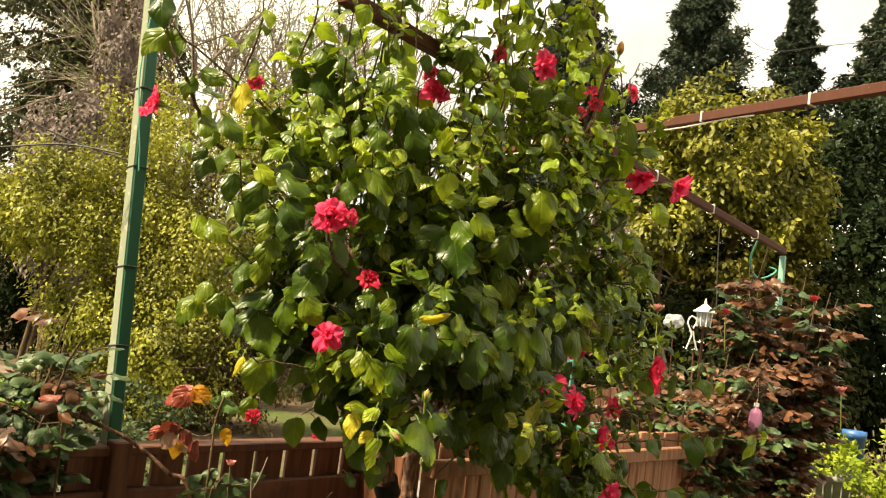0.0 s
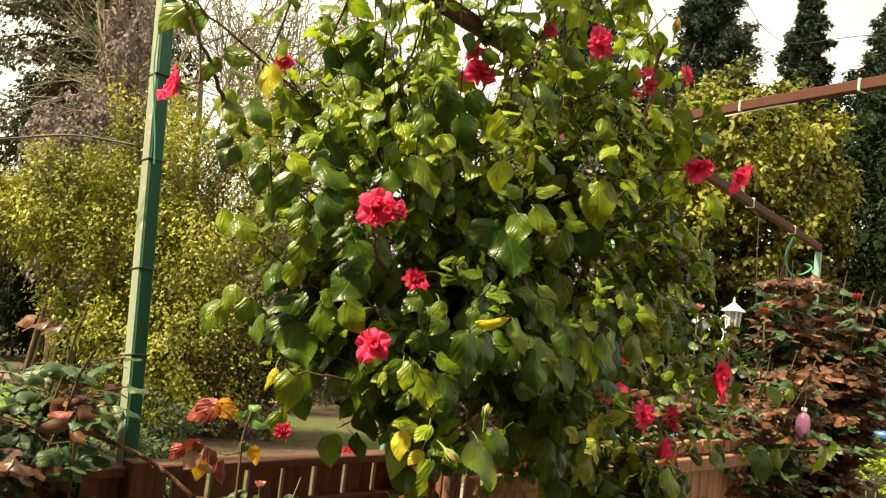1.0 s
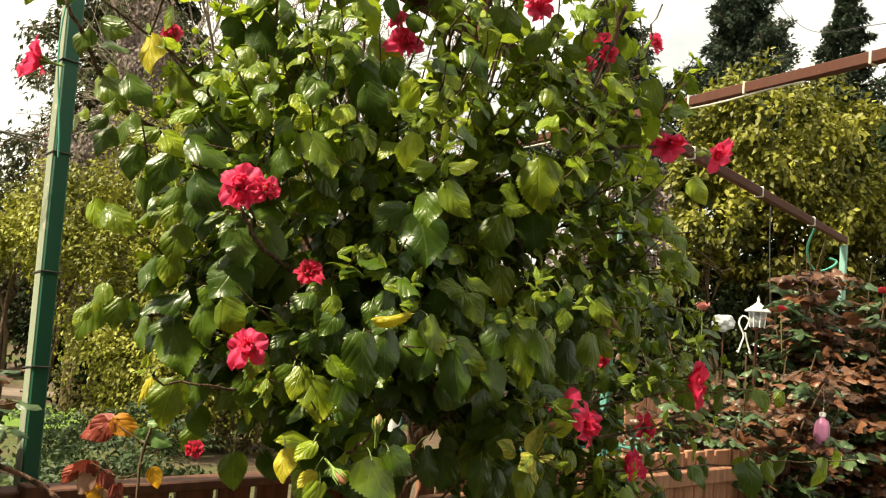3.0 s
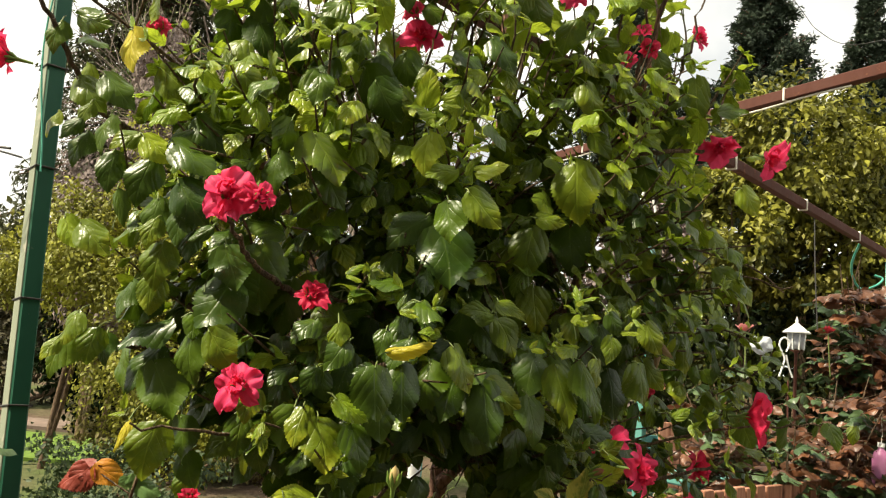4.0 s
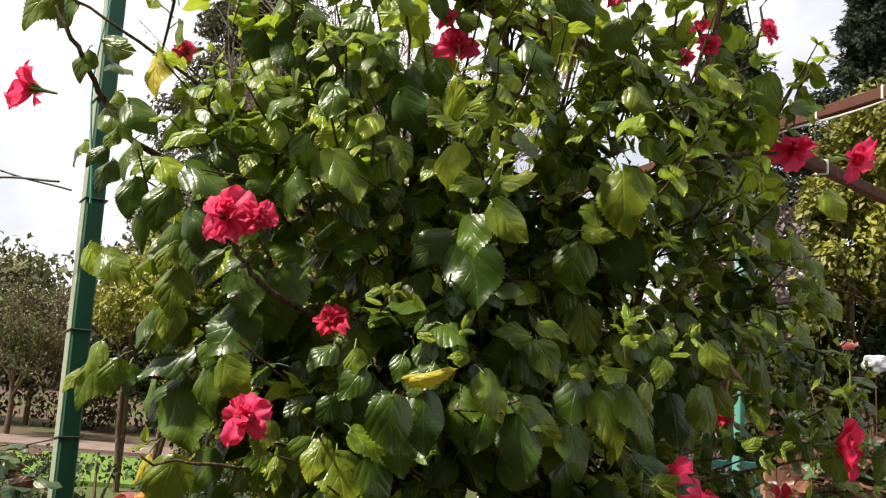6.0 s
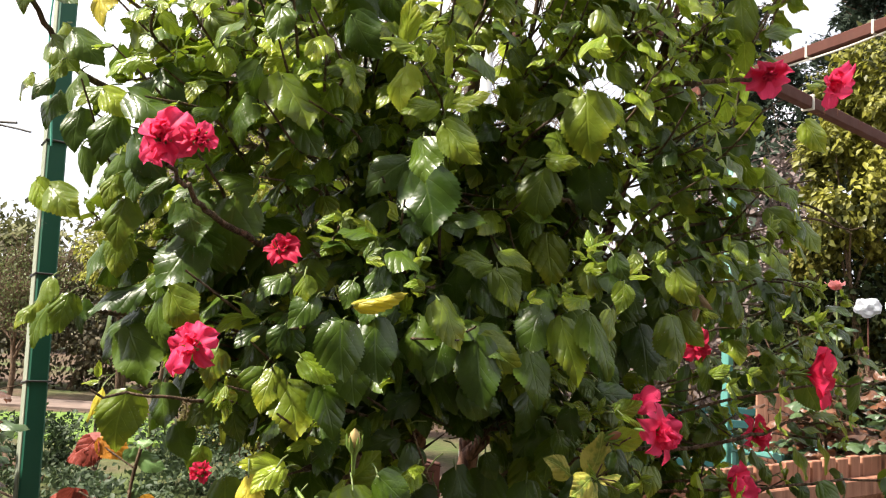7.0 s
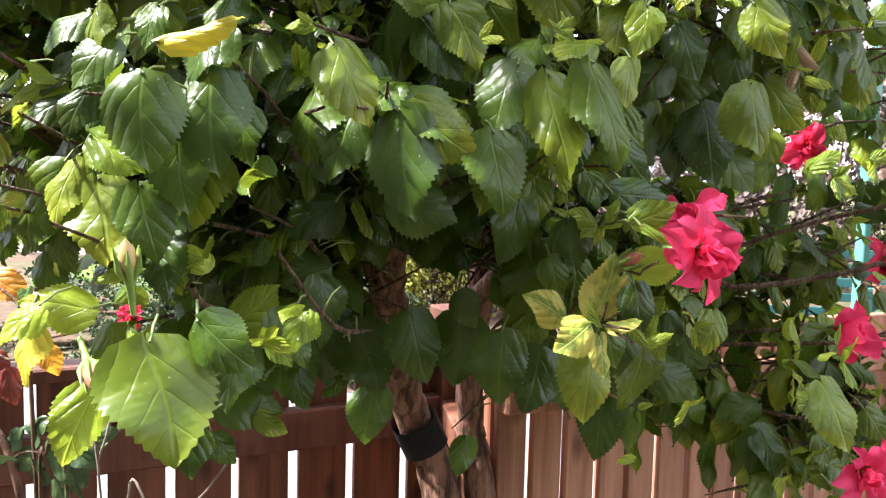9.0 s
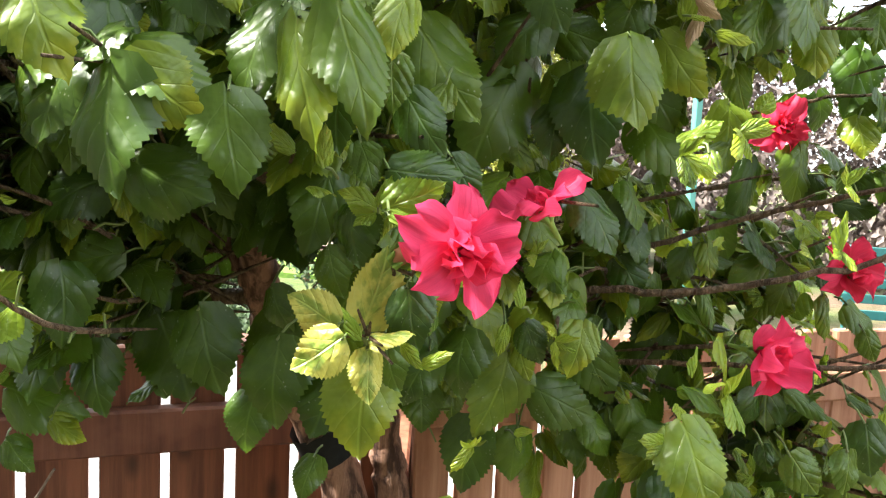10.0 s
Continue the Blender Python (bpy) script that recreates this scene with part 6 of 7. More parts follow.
leafy("ivy_bank", "green ivy bank under the trees, shade put into the leaf colour", 7.6, 13.2, [(-0.4, 0, 3.0, 2.0, 1.2, 2.9), (-1.4, 0.2, 1.6, 1.8, 1.0, 1.8), (2.2, 0.3, 3.4, 2.0, 1.3, 3.0), (-3.6, 0.8, 1.5, 1.8, 0.9, 1.7)], 30000, 0.14, HEDGE_SHADED, 32, "hedge", group="background trees")
leafy("dry_hedge", "dry grey brown hedge behind the pergola", 1.6, 13.5, [(0, 0, 1.7, 2.0, 0.8, 1.9), (1.1, 1.2, 2.9, 1.2, 0.9, 1.9), (-2.6, 0.4, 1.6, 2.0, 0.9, 1.8), (-5.0, 0.8, 1.5, 2.0, 0.9, 1.7)], 26000, 0.12, DEAD_LEAF, 33, "hedge", group="background trees")
conifer("conifer", 4.95, 34.9, 17.2, 7.0, FAR_CONIFER, "dark spreading pine behind the bush", 44, droop=-0.05, sprays=45000, spray=0.24, base=0.38)
conifer("conifer", 10.4, 34.9, 18.9, 6.4, FAR_CONIFER, "tall dark green conifer against the sky", 41, droop=-0.22, sprays=70000, spray=0.23, base=0.38)
conifer("conifer", 14.7, 34.8, 18.5, 4.2, FAR_CONIFER, "tall narrow dark conifer against the sky", 42, droop=-0.22, sprays=45000, spray=0.21, base=0.38)
conifer("conifer", 18.6, 34.9, 18.2, 7.0, FAR_CONIFER, "tall dark conifer at the edge of the garden", 43, droop=-0.1, sprays=45000, spray=0.24, base=0.38)
leafy("treeline", "far belt of dark green trees", 13.5, 31.0, [(-6, 0, 5.0, 4.0, 2.0, 6.5), (0, 0, 5.0, 4.0, 2.0, 6.6), (5, 0, 5.5, 4.0, 2.0, 6.8)], 9000, 0.45, FAR_CONIFER, 45, "trees", group="background trees")


def bare_tree(label, x, y, height, spread, seed, leaves=0, fork=0.3, thick=0.05, wood=PALE_TWIG):
    """A trunk that forks into limbs, branches and fine twigs, almost without leaves."""
    r = np.random.default_rng(seed)
    root = thing("bare_tree", label, "tree", "background trees", at=(x, y, 0))
    woods, ends = [], []

    def split(start, d, length, radius, level):
        end = start + d * length
        mid = (start + end) / 2 + r.normal(0, 0.06, 3) * length
        line = bend([start, mid, end], 3)
        woods.append(tube(line, np.linspace(radius, radius * 0.55, len(line)), 6 if level < 2 else 3))
        if level == 4:
            ends.extend(line[2:])
            return
        for q in range(5):
            s = r.uniform(0.35, 1.0)
            at = line[int(s * (len(line) - 1))]
            nd = unit(d + r.normal(0, 0.42, 3) * spread + np.array([0, 0, 0.12]))
            split(at, nd, length * r.uniform(0.5, 0.8), max(0.009, radius * 0.5), level + 1)

    part("trunk", mesh_of("trunk", *tube(bend([(0, 0, -0.1), (0.03, 0, height * fork * 0.5), (0, 0, height * fork)], 4), np.linspace(thick, thick * 0.7, 9), 8)), wood, root)
    for q in range(5):
        a = 1.257 * q + r.uniform(-0.4, 0.4)
        split(np.array([0, 0, height * fork * r.uniform(0.7, 1.0)]), unit(np.array([np.cos(a) * 0.45 * spread, np.sin(a) * 0.45 * spread, 1.0])), height * 0.30, thick * 0.5, 1)
    tagged(part("branch", joined("branch", woods), wood, root), kind="stuff")
    if leaves:
        e = np.array(ends)[r.integers(0, len(ends), leaves)] + r.normal(0, 0.05, (leaves, 3))
        me = scatter("young_leaves", SIMPLE, e, r.normal(0, 1, (leaves, 3)), r.normal(0, 1, (leaves, 3)) + np.array([0, 0, 0.8]), r.uniform(0.6, 1.2, leaves) * 0.055)
        tagged(part("young_leaves", me, PALE_LEAF, root), kind="stuff")
    return root


bare_tree("bare tree with a haze of pale pinkish twigs", -4.3, 13.9, 9.2, 1.2, 71, 5000, thick=0.13)
bare_tree("bare tree with a haze of pale pinkish twigs", -2.4, 14.6, 9.4, 1.2, 74, 4000, thick=0.12)
bare_tree("thin young tree with sparse pale green leaves", -8.9, 12.6, 2.7, 1.0, 72, 3500, wood=TWIG)
bare_tree("thin young tree with sparse pale green leaves", -9.8, 14.2, 3.4, 1.0, 73, 3500, wood=TWIG)

# left: big brown conifer, olive shrub, withered climber
conifer("conifer", -10.4, 23.3, 20.0, 4.4, BROWN_CONIFER, "large brownish green conifer beyond the fence", 46, droop=0.5, sprays=90000, spray=0.19, base=0.10, boughs=260)
leafy("olive_shrub", "tall yellow green shrub with small leaves", -3.0, 9.2, [(-0.25, 0, 2.7, 0.75, 0.7, 1.35), (0.5, -0.1, 2.2, 0.85, 0.7, 1.6), (-0.55, -0.1, 1.4, 0.75, 0.7, 1.3), (0.2, -0.3, 1.0, 1.0, 0.7, 1.1), (0.95, 0.3, 3.2, 0.7, 0.6, 0.9)], 44000, 0.050, SHRUB_LEAF, 51, "shrub", thick=0.7)
leafy("olive_shrub", "broad yellow green shrub beside the withered climber", -4.6, 9.0, [(0.45, 0, 2.25, 0.75, 0.6, 0.8), (-0.2, 0.1, 2.1, 0.6, 0.5, 0.55)], 9000, 0.060, SHRUB_LEAF, 59, "shrub", thick=0.7)
leafy("withered_climber", "withered grey brown climber with hanging seed clusters", -4.9, 10.8, [(0.0, 0, 3.2, 0.7, 0.6, 0.9), (0.1, 0, 2.1, 0.65, 0.6, 0.9), (0.8, 0.3, 2.6, 0.6, 0.6, 1.1), (0.35, 0.3, 4.7, 0.45, 0.5, 1.0)], 13000, 0.07, DEAD_LEAF, 52, "climber", droop=1.2)
leafy("dark_shrub", "green shrub with its shade put into the leaf colour", -5.4, 11.8, [(0, 0, 1.3, 0.7, 0.6, 1.5), (0.8, -0.1, 1.0, 0.8, 0.6, 1.3)], 8000, 0.10, HEDGE_SHADED, 53, "shrub")
leafy("low_shrubs", "low grey green groundcover shrubs by the lawn", -4.0, 7.6, [(-1.6, 0.3, 0.2, 0.8, 0.5, 0.35), (-0.7, -0.2, 0.2, 0.8, 0.5, 0.38), (0.3, -0.5, 0.25, 0.8, 0.5, 0.42), (1.3, 0.1, 0.25, 0.8, 0.5, 0.4), (0.7, -1.5, 0.15, 0.7, 0.5, 0.3), (1.7, -1.3, 0.15, 0.7, 0.5, 0.33), (-0.6, -1.3, 0.12, 0.7, 0.4, 0.25)], 13000, 0.055, LOW_GREEN, 54, "shrub")
leafy("undergrowth", "olive brown undergrowth below the tall shrub", -2.75, 9.4, [(-0.9, 0.1, 0.4, 0.7, 0.5, 0.7), (0.0, 0.0, 0.55, 0.8, 0.5, 0.8), (0.8, 0.1, 0.6, 0.7, 0.5, 0.9)], 12000, 0.06, UNDER_LEAF, 58, "shrub", thick=0.8)
leafy("far_scrub", "far scrub on the slope beyond the path", -14.0, 25.0, [(-6, 0, 2.0, 4.5, 2.0, 2.6), (0, 0, 2.1, 4.0, 2.0, 2.7), (5, 1, 2.0, 4.0, 2.0, 2.6), (9, 2, 2.2, 4.0, 2.0, 2.8), (-12, 0, 2.0, 4.5, 2.0, 2.6)], 40000, 0.28, FAR_LEAF, 55, "shrub", thick=0.6)
leafy("dry_thicket", "brown and dark green thicket beyond the lawn", -9.6, 14.2, [(-4.0, 0.2, 1.1, 1.9, 0.9, 1.5), (-1.6, 0, 1.2, 1.7, 0.9, 1.7), (0.8, 0.3, 1.1, 1.6, 0.9, 1.5), (2.8, 0.6, 1.1, 1.5, 0.9, 1.5)], 22000, 0.11, THICKET, 57, "thicket", thick=0.6)
leafy("weeds", "bright yellow green weeds in the sun", 4.2, 7.9, [(-0.4, 0, 0.4, 0.7, 0.5, 0.6), (0.6, 0.1, 0.45, 0.8, 0.5, 0.65)], 4200, 0.07, BRIGHT_GREEN, 56, "weeds")


# ---- roses ----
def rose(name, label, x, y, stems, red_share, leaf, seed, base=0.0):
    """Canes with five-part leaves; the young ones are red."""
    r = np.random.default_rng(seed)
    root = thing(name, label, "rose bush", "rose bushes", at=(x, y, 0))
    woods, rows = [], {"red": [], "green": []}
    for pts, n in stems:
        line = bend(pts, 8, 0.006, seed)
        woods.append(tube(line, np.linspace(0.010, 0.003, len(line)), 5))
        for k in range(n):
            s = r.uniform(0.42, 1.0)
            at = line[int(s * (len(line) - 1))]
            a = r.uniform(0, 6.28)
            d = np.array([np.cos(a), np.sin(a), r.uniform(-0.1, 0.5)])
            end = at + d * r.uniform(0.08, 0.20)
            woods.append(tube([at, (at + end) / 2 + np.array([0, 0, 0.012]), end], 0.0016, 4))
            col = "red" if r.random() < red_share * (0.6 + 0.7 * s) else "green"
            side = unit(np.cross(d, [0, 0, 1.0]))
            for q, (f, sd) in enumerate(((1.0, 0), (0.72, 1), (0.72, -1), (0.42, 1), (0.42, -1))):
                foot = at + (end - at) * f
                tip = d * (0.8 if sd == 0 else 0.35) + side * sd * 0.9 + np.array([0, 0, -0.25]) + r.normal(0, 0.12, 3)
                rows[col].append((foot, tip, np.array([0, -0.2, 0.9]) + r.normal(0, 0.45, 3), leaf * r.uniform(0.75, 1.2)))
    tagged(part("cane", joined("cane", woods), TWIG, root), kind="stuff")
    for col, mat, words in (("red", LEAF_ROSE_RED, "reddish bronze young leaves"), ("green", LEAF_ROSE_GREEN, "blue green leaves")):
        if rows[col]:
            a = rows[col]
            me = scatter("rose_leaves", HIBISCUS[2], np.array([q[0] for q in a]), np.array([q[1] for q in a]), np.array([q[2] for q in a]), np.array([q[3] for q in a]))
            tagged(part("rose_leaves", me, mat, root, words), kind="stuff")
    return root


def rose_canes(count, spread, height, leaves, seed, low=0.0):
    r = np.random.default_rng(seed)
    out = []
    for k in range(count):
        a = 6.283 * k / count + r.uniform(-0.3, 0.3)
        d = np.array([np.cos(a), 0.8 * np.sin(a), 0])
        h = height * r.uniform(0.6, 1.0)
        out.append(([np.array([0, 0, low]) + d * 0.05, d * spread * 0.35 + np.array([0, 0, h * 0.5]), d * spread * r.uniform(0.6, 1.0) + np.array([0, 0, h])], leaves))
    return out


rose("rose_bush", "rose bush with bronze red young leaves behind the fence", 2.26, 5.35, rose_canes(30, 0.40, 2.2, 28, 61), 0.56, 0.080, 61)
rose("rose_bush", "low rose bush with green and red leaves", 1.50, 4.75, rose_canes(24, 0.55, 1.68, 26, 62), 0.5, 0.068, 62)
rose("rose_bush", "rose with blue green leaves by the dark fence", -1.28, 2.44, rose_canes(18, 0.38, 1.56, 30, 64), 0.26, 0.056, 64)


# blossoms on the roses
BLOSSOM_PINK = plain_material("rose_petal_pink", (0.62, 0.18, 0.20), (0.82, 0.42, 0.40), 40, 0.55, 0, 0.2, 0.25)
BLOSSOM_RED = plain_material("rose_petal_red", (0.42, 0.02, 0.04), (0.62, 0.06, 0.09), 40, 0.55, 0, 0.2, 0.25)


def blossom(at, size, material, label, seed, stalk=0.22):
    """A small rose: rings of cupped petals on a stalk."""
    r = random.Random(seed)
    root = thing("rose_blossom", label, "rose", "rose blossoms", at=at)
    part("stalk", mesh_of("stalk", *tube([(0.02, 0.01, -stalk), (0.006, 0.0, -0.1), (0, 0, 0)], min(0.0035, size * 0.06), 6)), TWIG_GREEN, root)
    for k in range(13):
        ring = 0 if k < 5 else (1 if k < 10 else 2)
        tilt = (62, 38, 14)[ring] + r.uniform(-8, 8)
        ln = size * (0.62, 0.52, 0.42)[ring]
        me = mesh_of("petal", *leaf_template(300 + seed * 20 + k, stations=9, cup=-0.30, droop=-0.25, teeth=0.0, wave=0.04, ratio=1.0))
        p = part("petal", me, material, root)
        p.matrix_local = pose(0, 0, 0, 0, 0, 72 * k + 25 * ring + r.uniform(-10, 10)) @ pose(0, 0, 0, 90 - tilt, 0, 0) @ Matrix.Diagonal((ln, ln, ln, 1))
    return root


blossom((1.255, 4.64, 1.743), 0.085, BLOSSOM_PINK, "pale pink rose blossom on a thin stalk", 1, 1.74)
blossom((2.398, 5.22, 1.955), 0.080, BLOSSOM_RED, "small red rose blossom among bronze leaves", 2)
blossom((2.492, 4.97, 1.415), 0.075, BLOSSOM_PINK, "faded pink rose blossom at the side of the bush", 3)
blossom((1.84, 5.20, 1.80), 0.075, BLOSSOM_RED, "small red rose blossom among bronze leaves", 4)


# ---- small things behind the fence ----
WHITE = plain_material("white_paint", (0.70, 0.70, 0.68), (0.82, 0.82, 0.80), 18, 0.5)
CLEAR = plain_material("pale_plastic", (0.34, 0.36, 0.40), (0.62, 0.64, 0.68), 12, 0.3, 0, 0.2, 0.3)
PINK_PLASTIC = plain_material("pink_plastic", (0.60, 0.20, 0.42), (0.72, 0.33, 0.56), 12.0, 0.35, 0, 0.05, 0.3)
GREY_PLASTIC = plain_material("grey_plastic", (0.16, 0.155, 0.15), (0.27, 0.265, 0.25), 14, 0.7)
TERRACOTTA = plain_material("terracotta", (0.42, 0.16, 0.085), (0.60, 0.28, 0.17), 14, 0.85)
HOSE = plain_material("hose_green", (0.05, 0.30, 0.20), (0.09, 0.40, 0.30), 20, 0.45)
WIRE = plain_material("dark_wire", (0.03, 0.03, 0.03), (0.07, 0.065, 0.06), 20, 0.6)
GALVANISED = plain_material("galvanised", (0.42, 0.43, 0.43), (0.60, 0.61, 0.61), 25, 0.45, 0.4)
STONE = plain_material("pale_stone", (0.48, 0.42, 0.34), (0.70, 0.64, 0.55), 7, 0.9, 0, 0.6)
BLUE = plain_material("blue_plastic", (0.02, 0.09, 0.30), (0.04, 0.14, 0.40), 15, 0.4)
BENCH = paint_material("bench_paint", (0.02, 0.10, 0.10), (0.12, 0.15, 0.13), 0.68)


def line_part(name, points, radius, material, parent, label="", sides=6, n=8):
    return part(name, mesh_of(name, *tube(bend(points, n), radius, sides)), material, parent, label)


def lantern(x, y, z):
    root = thing("garden_lantern", "white garden lantern with a pointed roof on a pole", "lantern", at=(x, y, 0))
    part("pole", mesh_of("pole", *lathe([(0.05, 0.0), (0.05, 0.02), (0.014, 0.04), (0.012, z - 0.15), (0.05, z - 0.13), (0.0, z - 0.129)], 14)), RUST, root, "thin rusty pole")
    part("cage", mesh_of("cage", *lathe([(0.0, z - 0.12), (0.056, z - 0.12), (0.066, z), (0.0, z + 0.001)], 8)), CLEAR, root, "frosted panes")
    for k in range(8):
        a = 6.283 * k / 8
        part("bar", mesh_of("bar", *tube([(0.058 * math.cos(a), 0.058 * math.sin(a), z - 0.125), (0.069 * math.cos(a), 0.069 * math.sin(a), z + 0.004)], 0.005, 5)), WHITE, root)
    part("roof", mesh_of("roof", *lathe([(0.0, z), (0.102, z), (0.098, z + 0.012), (0.058, z + 0.04), (0.024, z + 0.068), (0.009, z + 0.082), (0.012, z + 0.095), (0.0, z + 0.135)], 16)), WHITE, root)
    return root


lantern(2.42, 7.30, 1.90)


def hanging_bag(x, y, z):
    root = thing("plastic_bag", "pale plastic bag on a thin rod", "bag", at=(x, y, z))
    r = np.random.default_rng(71)
    bm = bmesh.new()
    bmesh.ops.create_icosphere(bm, subdivisions=3, radius=1.0)
    for v in bm.verts:
        k = 1 + 0.16 * math.sin(5 * v.co.x + 2) * math.sin(6 * v.co.z) + r.normal(0, 0.03)
        v.co = Vector((v.co.x * 0.085 * k, v.co.y * 0.06 * k, v.co.z * 0.065 * k))
    part("body", bm, CLEAR, root)
    line_part("rod", [(0.02, 0.02, -z), (0.02, 0.02, -z * 0.5), (0.0, 0.0, -0.04)], 0.005, RUST, root, "thin rusty rod")
    return root


hanging_bag(2.02, 6.85, 1.77)


def white_bracket(x, y, z):
    root = thing("plant_stake", "white wire plant stake with a curled head", "stake", at=(x, y, 0))
    line_part("ground_rod", [(0.04, 0.02, 0.0), (0.045, 0.02, z * 0.5), (0.03, 0.01, z - 0.24)], 0.006, RUST, root, "thin rusty rod")
    line_part("rod", [(-0.03, 0, z - 0.22), (-0.01, 0, z - 0.15), (0.0, 0, z - 0.1), (-0.035, 0, z - 0.02), (-0.01, 0, z + 0.03), (0.03, 0, z), (0.01, 0, z - 0.06)], 0.006, WHITE, root, n=6)
    line_part("leg", [(0.06, 0.02, z - 0.22), (0.03, 0.01, z - 0.15), (0.01, 0, z - 0.08)], 0.006, WHITE, root)
    return root


white_bracket(1.98, 6.25, 1.78)


def bottle(x, y, z):
    root = thing("hanging_bottle", "pink translucent plastic bottle hung from a cane", "bottle", at=(x, y, z))
    part("body", mesh_of("body", *lathe([(0.0, -0.11), (0.042, -0.11), (0.048, -0.09), (0.048, 0.05), (0.035, 0.085), (0.016, 0.10), (0.016, 0.12)], 16)), PINK_PLASTIC, root)
    root.scale = (0.72, 0.72, 0.72)
    part("cap", mesh_of("cap", *lathe([(0.02, 0.112), (0.02, 0.137), (0.0, 0.138)], 12)), WHITE, root, "white screw cap")
    line_part("string", [(0, 0, 0.13), (0.005, 0, 0.2), (0.0, 0.01, 0.3)], 0.0015, TIE, root)
    return root


bottle(1.80, 4.50, 1.215)


def bin_pot(x, y, top, r0, material, label, name="bin", ribs=True):
    root = thing(name, label, name.replace("_", " "), at=(x, y, 0))
    prof = [(0.0, 0.0), (r0 * 0.8, 0.0), (r0 * 0.97, top * 0.9), (r0 * 1.06, top * 0.9), (r0 * 1.08, top), (r0 * 0.98, top), (r0 * 0.93, top * 0.88), (0.0, top * 0.87)]
    part("body", mesh_of("body", *lathe(prof, 28)), material, root)
    if ribs:
        for k in range(18):
            a = 6.283 * k / 18
            c, s = math.cos(a), math.sin(a)
            part("rib", mesh_of("rib", *tube([(r0 * 0.81 * c, r0 * 0.81 * s, 0.02), (r0 * 0.965 * c, r0 * 0.965 * s, top * 0.88)], 0.008, 5)), material, root)
    return root


bin_pot(4.05, 8.0, 0.56, 0.24, GREY_PLASTIC, "ribbed grey plastic garden bin among weeds")
bin_pot(1.36, 5.75, 0.32, 0.15, TERRACOTTA, "weathered terracotta flower pot on paving", "flower_pot", False)
bin_pot(4.9, 9.3, 0.9, 0.12, BLUE, "small blue plastic pot on the bank", "plastic_pot", False)


def table(x, y, top, size, material, label):
    root = thing("garden_table", label, "table", at=(x, y, 0))
    root.rotation_euler = (0, 0, radians(40))
    part("tabletop", board((size, size * 0.62, 0.035), 0.008, (0, 0, top - 0.018)), material, root)
    for sx in (-1, 1):
        for sy in (-1, 1):
            part("leg", board((0.045, 0.045, top - 0.05), 0.004, (sx * size * 0.43, sy * size * 0.26, (top - 0.05) / 2 + 0.014)), material, root)
    return root


table(1.22, 5.25, 1.02, 0.52, TEAL_PAINT, "teal painted garden stand behind the fence")


def screen(x, y, w, h, angle, material, label, n):
    root = thing("wooden_screen", label, "screen", at=(x, y, 0))
    root.rotation_euler = (0, 0, radians(angle))
    for k in range(n):
        part("plank", board((w / n - 0.006, 0.02, h), 0.003, ((k + 0.5) * w / n - w / 2, 0, h / 2 + 0.05)), material, root)
    part("rail", board((w, 0.03, 0.06), 0.003, (0, 0.026, h * 0.8)), material, root)
    return root


screen(1.62, 6.95, 0.62, 1.12, 20, FENCE_PALE, "reddish wooden plank screen by the roses", 7)


def bench(x, y, angle):
    root = thing("garden_bench", "dark green slatted garden bench", "bench", at=(x, y, 0))
    root.rotation_euler = (0, 0, radians(angle))
    for k in range(4):
        part("seat_slat", board((1.1, 0.07, 0.025), 0.004, (0, -0.15 + k * 0.09, 0.44)), BENCH, root)
    for k in range(5):
        part("back_slat", board((1.1, 0.022, 0.06), 0.004, (0, 0.2 + 0.02 * k, 0.55 + k * 0.10)), BENCH, root)
    for sx in (-0.5, 0.5):
        part("side", board((0.05, 0.06, 0.95), 0.005, (sx, 0.24, 0.515)), BENCH, root)
        part("leg", board((0.05, 0.06, 0.39), 0.005, (sx, -0.13, 0.235)), BENCH, root)
    return root


bench(1.15, 7.6, 15)


def stone_heap(x, y, count, seed):
    root = thing("rockery", "low rockery of pale sunlit stones", "rockery", at=(x, y, 0))
    r = random.Random(seed)
    for k in range(count):
        bm = bmesh.new()
        bmesh.ops.create_icosphere(bm, subdivisions=2, radius=1.0)
        s = r.uniform(0.09, 0.17)
        for v in bm.verts:
            q = 1 + 0.22 * noise.noise(v.co * 1.7 + Vector((k * 3.1, 0, 0)))
            v.co = Vector((v.co.x * s * 1.3 * q, v.co.y * s * q, v.co.z * s * 0.9 * q))
        st = part("stone", bm, STONE, root)
        a, d = r.uniform(0, 6.28), r.uniform(0, 0.45)
        st.location = (d * math.cos(a), d * math.sin(a) * 0.6, 0.10 + max(0, 0.45 - d) * r.uniform(0.2, 1.6))
        st.rotation_euler = (0, 0, r.uniform(0, 6.28))
    return root


stone_heap(1.75, 7.75, 26, 81)

# wires and hose
hose = thing("garden_hose", "thin green hose looped from the pergola beam", "hose", at=(0, 0, 0))
line_part("loop", [(2.20, 5.70, 2.37), (2.24, 5.90, 2.28), (2.28, 5.98, 2.20), (2.36, 6.05, 2.14), (2.46, 6.08, 2.17), (2.52, 6.12, 2.22), (2.47, 6.12, 2.24)], 0.007, HOSE, hose)
cord = thing("hanging_twine", "thin dark twine hanging from the beam", "twine", at=(0, 0, 0))
line_part("strand", [(1.68, 5.0, 2.36), (1.69, 5.0, 2.1), (1.71, 5.0, 1.80)], 0.003, WIRE, cord)
cable = thing("overhead_cable", "thin overhead cable against the sky", "cable", at=(0, 0, 0))
